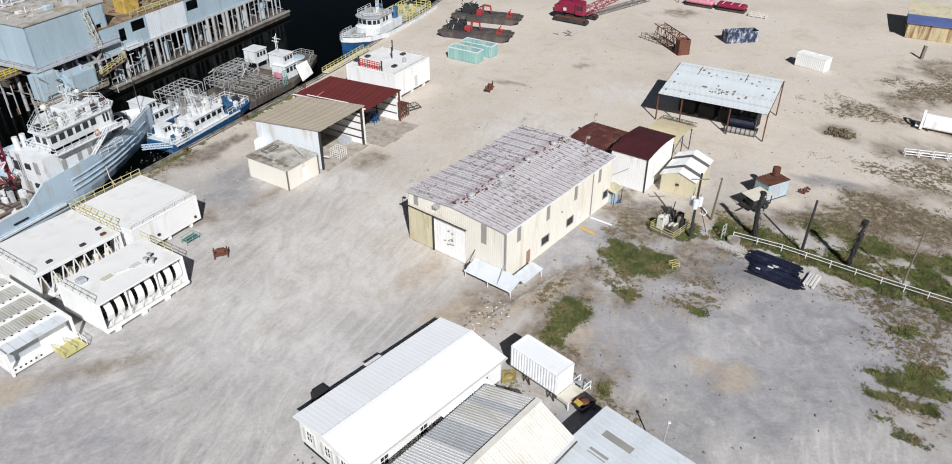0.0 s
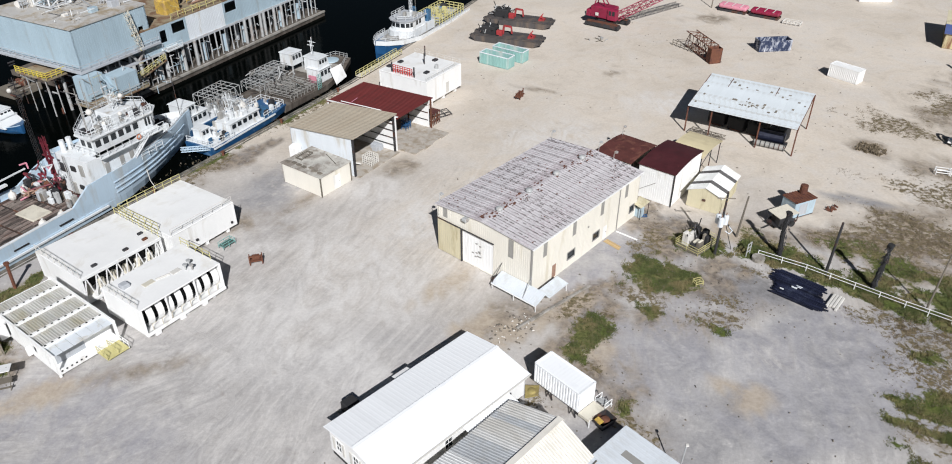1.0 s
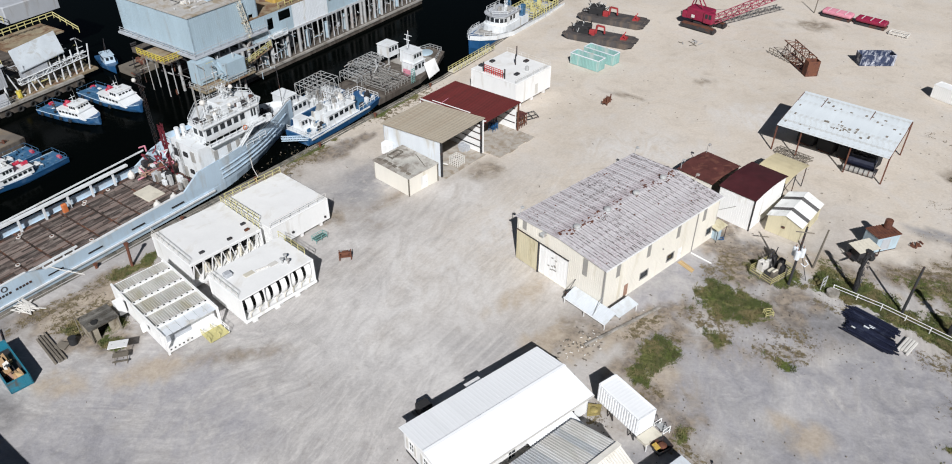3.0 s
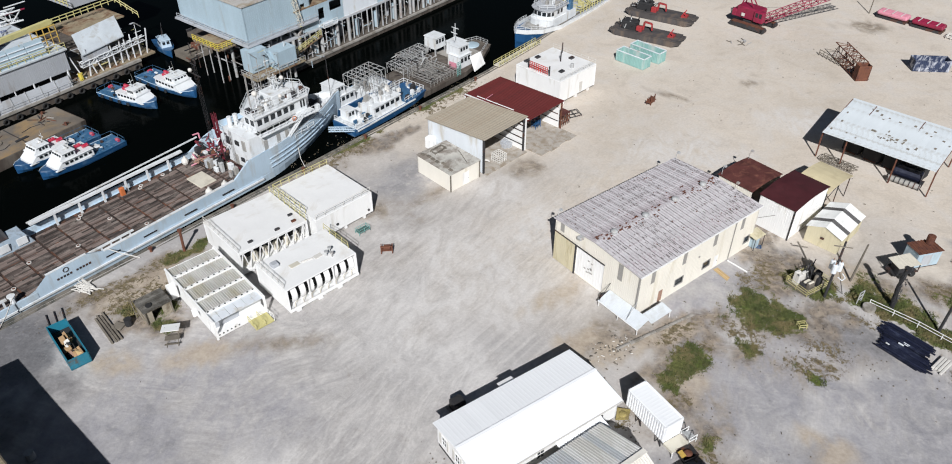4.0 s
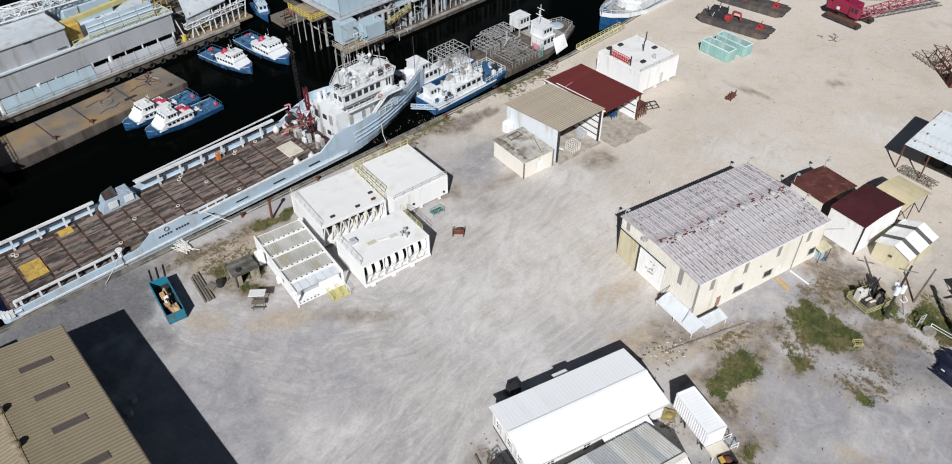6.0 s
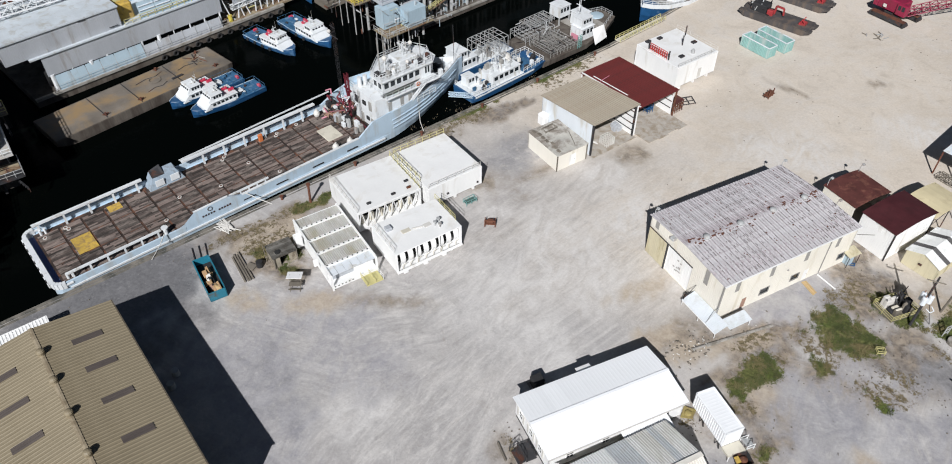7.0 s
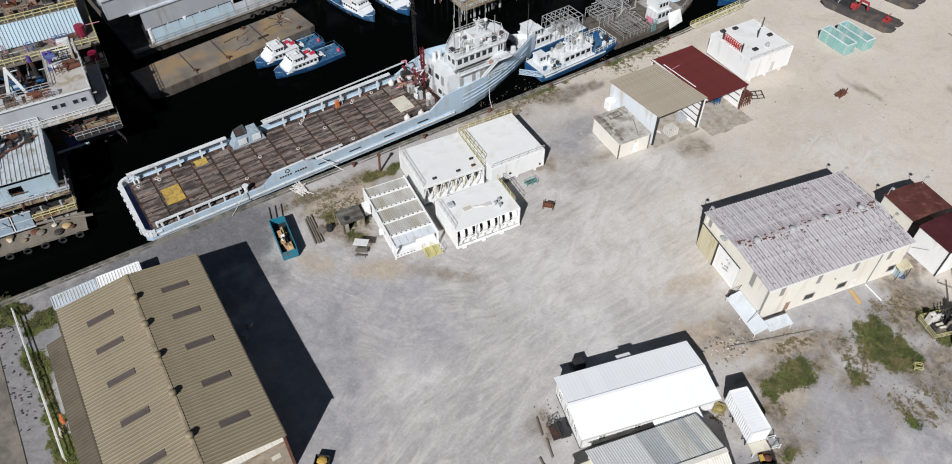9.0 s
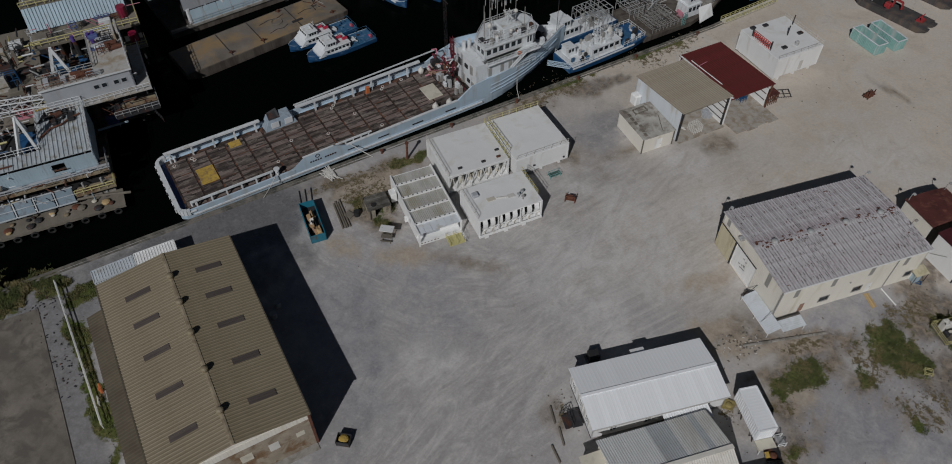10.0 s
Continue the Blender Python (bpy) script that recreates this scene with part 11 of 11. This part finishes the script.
for k in range(3):
    part("tread", Shape().box(-2.3 + k * 0.3, -2.0 + k * 0.3 + 0.3, 0, 2.0, 0.1 + k * 0.13, 0.15 + k * 0.13), "steel", dk)
part("handrail", Shape().rail([(-1.4, -0.2, 0.5), (-1.4, 2.2, 0.5), (-2.4, 2.2, 0.0)], 1.0, 0.7, 0.05), "steel", dk)
pl = thing("lumber", 13.4, 88.6, -46.5, label="fresh yellow boards lying beside the warehouse wall", category="lumber")
for k in range(3):
    part("board", Shape().box(0, 2.7 - 0.12 * k, -0.3 + k * 0.3, -0.05 + k * 0.3, 0, 0.06), "new_wood", pl)
wp = thing("pipe", 17.8, 88.9, 143.8, label="long white plastic pipe lying on the ground", category="pipe")
part("tube", Shape().rod((0, 0, 0.1), (3.3, 0, 0.1), 0.11, 8), "white", wp)
au = thing("air_handler", 17.6, 95.6, 52.3, label="blue-grey air unit under a small lean-to roof", category="air conditioner")
part("casing", Shape().cut(0, 1.0, -1.6, -0.5, 0, 1.5, 0.06), "rig_blue", au)
part("lean_to", Shape().slab([(-0.6, -1.9, 2.1), (1.8, -1.9, 2.1), (1.8, -0.25, 2.4), (-0.6, -0.25, 2.4)], 0.06), "yellow_siding", au)
part("post", Shape().bar((-0.5, -1.8, 0), (-0.5, -1.8, 2.1), 0.08), "steel", au)
part("post", Shape().bar((1.7, -1.8, 0), (1.7, -1.8, 2.1), 0.08), "steel", au)
part("cable", Shape().line([(0.4, -1.7, 0.1), (0.9, -2.2, 0.1), (1.4, -1.8, 0.1), (0.8, -1.6, 0.1)], 0.08, 5), "boat_blue", au)

# weeds, brush and stones
random.seed(77)


def tufts(name, patches, count, mat, size, label, grow=1.0):
    vs, fs = [], []
    made = 0
    while made < count:
        cx, cy, rx, ry, turn = random.choices(patches, [g[2] * g[3] + 1.5 for g in patches])[0]
        rx, ry = rx * grow, ry * grow
        r = max(rx, ry) * 1.3
        x, y = cx + random.uniform(-r, r), cy + random.uniform(-r, r)
        if blob(x, y, cx, cy, rx, ry, turn, 0.7) < random.uniform(0.3, 1.0) or noise.fractal(Vector((x * 0.5, y * 0.5, 9)), 1.0, 2.0, 3) + 0.8 * noise.noise(Vector((x * 1.4, y * 1.4, 4))) < random.uniform(-0.35, 0.45):
            continue
        made += 1
        for k in range(4):
            a = random.uniform(0, 6.28)
            h, w = random.uniform(0.5, 1.2) * size, random.uniform(0.12, 0.3) * size
            dx, dy = math.cos(a), math.sin(a)
            b = len(vs)
            ox, oy = random.uniform(-0.2, 0.2), random.uniform(-0.2, 0.2)
            vs += [(x + ox - dy * w, y + oy + dx * w, -0.06), (x + ox + dy * w, y + oy - dx * w, -0.06), (x + ox + dx * h * 0.6, y + oy + dy * h * 0.6, h * 0.75)]
            fs.append((b, b + 1, b + 2))
    me = bpy.data.meshes.new(name)
    me.from_pydata(vs, [], fs)
    me.materials.append(M[mat])
    tagged(new(name, me), label, "plants", kind="stuff")


tufts("grass", GRASS, 32000, "foliage", 0.22, "short green weeds and grass in patches on the gravel", 1.2)
tufts("scrub", DRY, 11000, "scrub", 0.16, "dry brown scrub scattered over the gravel")
vs, fs = [], []
for k in range(600):
    cx, cy, rx, ry, turn = random.choice(DRY)
    x, y = cx + random.gauss(0, rx), cy + random.gauss(0, ry)
    s_ = random.uniform(0.04, 0.14)
    b = len(vs)
    for dx, dy, dz in ((-1, -1, -0.5), (1, -0.8, -0.5), (0.9, 1, -0.5), (-0.8, 0.9, -0.5), (0.1, 0, 0.9)):
        vs.append((x + dx * s_ * random.uniform(0.6, 1), y + dy * s_ * random.uniform(0.6, 1), dz * s_))
    fs += [(b, b + 1, b + 4), (b + 1, b + 2, b + 4), (b + 2, b + 3, b + 4), (b + 3, b, b + 4)]
me = bpy.data.meshes.new("stones")
me.from_pydata(vs, [], fs)
me.materials.append(M["timber"])
tagged(new("stones", me), "loose dark stones and clods on the dry ground", "stones", kind="stuff")
tufts("waterside_brush", [(-92.6, 17.4, 3.2, 2.0, -30), (-88.6, 22.2, 1.6, 1.2, 0)], 2600, "foliage", 0.5, "dense green brush at the water's edge")
tufts("brush_pile", [(60, 118.5, 2.2, 1.6, 0)], 260, "scrub", 0.5, "heap of dry brushwood on the sand")

kb = thing("concrete_kerb", 1.7, 69.6, 44.0, label="broken low concrete kerb beside the warehouse", category="kerb")
for k in range(6):
    part("kerb_stone", Shape().cut(k * 2.1, k * 2.1 + 2.0, -0.15 + random.uniform(-0.1, 0.1), 0.2, 0, 0.2, 0.04), "concrete", kb)
for x, y in ((-58.0, 37.7), (-57.1, 35.9)):
    t = thing("cable_drum", x, y, 30, label="small pale drum standing in the warehouse shade", category="drum")
    part("drum", Shape().rod((0, 0, 0), (0, 0, 1.0), 0.5, 12), "galv", t)
sk = thing("sack_heap", 3.4, 59.6, 30, label="dull yellow tarpaulin heap beside the house", category="tarpaulin")
part("sheet", Shape().slab([(-1.1, -0.5, 0.12), (0.3, -0.9, 0.2), (1.2, 0.4, 0.1), (-0.3, 0.9, 0.35)], 0.1).ball((0, 0, 0.1), 0.55, 9, 5, 0.5), "rusty_tarp", sk)
fa = thing("roof_fan", 0.6, 56.9, 0, label="round galvanised fan unit between the buildings", category="fan")
part("drum", Shape().rod((0, 0, 0), (0, 0, 2.2), 0.55, 12), "galv", fa)
part("cap", Shape().rod((0, 0, 2.2), (0, 0, 2.35), 0.7, 12), "steel", fa)
lp = thing("lamp_post", 16.9, 49.2, 0, label="slim grey lamp post with a pale head", category="lamp post")
part("shaft", Shape().rod((0, 0, 0), (0.3, 0.2, 4.6), 0.07, 7), "galv", lp)
part("lamp_head", Shape().cut(0.2, 0.5, 0.05, 0.35, 4.6, 4.72, 0.03), "sacks", lp)
wl = thing("wheel_frame", 24.0, 79.0, 20, label="small yellow tubular frame on the grass", category="frame")
part("tube_frame", Shape().rail([(0, 0, 0), (1, 0, 0), (1, 0.8, 0), (0, 0.8, 0), (0, 0, 0)], 0.7, 1.0, 0.05), "rail_yellow", wl)

# litter trodden into the yard
def scatter(n, spot, mat, label, big=1.0):
    vs, fs = [], []
    for k in range(n):
        x, y = spot()
        w_ = (Vector((x, y)) - Vector((QX, QY))).dot(QN)
        if w_ < 2 or noise.fractal(Vector((x * 0.05, y * 0.05, 2)), 1.0, 2.0, 3) < random.uniform(-0.3, 0.5):
            continue
        a, l, w = random.uniform(0, 3.14), big * random.uniform(0.05, 0.2), big * random.uniform(0.04, 0.12)
        c, n_ = math.cos(a), math.sin(a)
        b = len(vs)
        vs += [(x + c * l - n_ * w, y + n_ * l + c * w, 0.0), (x - c * l - n_ * w, y - n_ * l + c * w, 0.0), (x - c * l + n_ * w, y - n_ * l - c * w, 0.0), (x + c * l + n_ * w, y + n_ * l - c * w, 0.0), (x, y, big * random.uniform(0.05, 0.16))]
        fs += [(b, b + 1, b + 4), (b + 1, b + 2, b + 4), (b + 2, b + 3, b + 4), (b + 3, b, b + 4)]
    me = bpy.data.meshes.new("litter")
    me.from_pydata(vs, [], fs)
    me.materials.append(M[mat])
    tagged(new("litter", me), label, "debris", kind="stuff")


def open_yard():
    while True:
        x, y = random.uniform(-60, 95), random.uniform(20, 185)
        if not (y < 100 and x < 16):
            return x, y


def along(x0, y0, x1, y1, spread):
    def spot():
        a = random.random()
        return x0 + (x1 - x0) * a + random.gauss(0, spread), y0 + (y1 - y0) * a + random.gauss(0, spread)
    return spot


random.seed(91)
scatter(700, open_yard, "timber", "small dark bits of wood and debris on the sand")
scatter(420, along(0, 68, 13, 78.5, 1.5), "timber", "dark wood scraps on the bare earth", 1.1)
scatter(220, along(0, 68, 13, 78.5, 1.5), "sacks", "pale rubble on the bare earth", 0.9)
scatter(260, along(-88, 20, -64, 8, 1.6), "steel", "dark scraps beside the fence", 1.1)
scatter(300, along(12, 60, 28, 84, 3.0), "timber", "dark scraps among the weeds", 1.0)
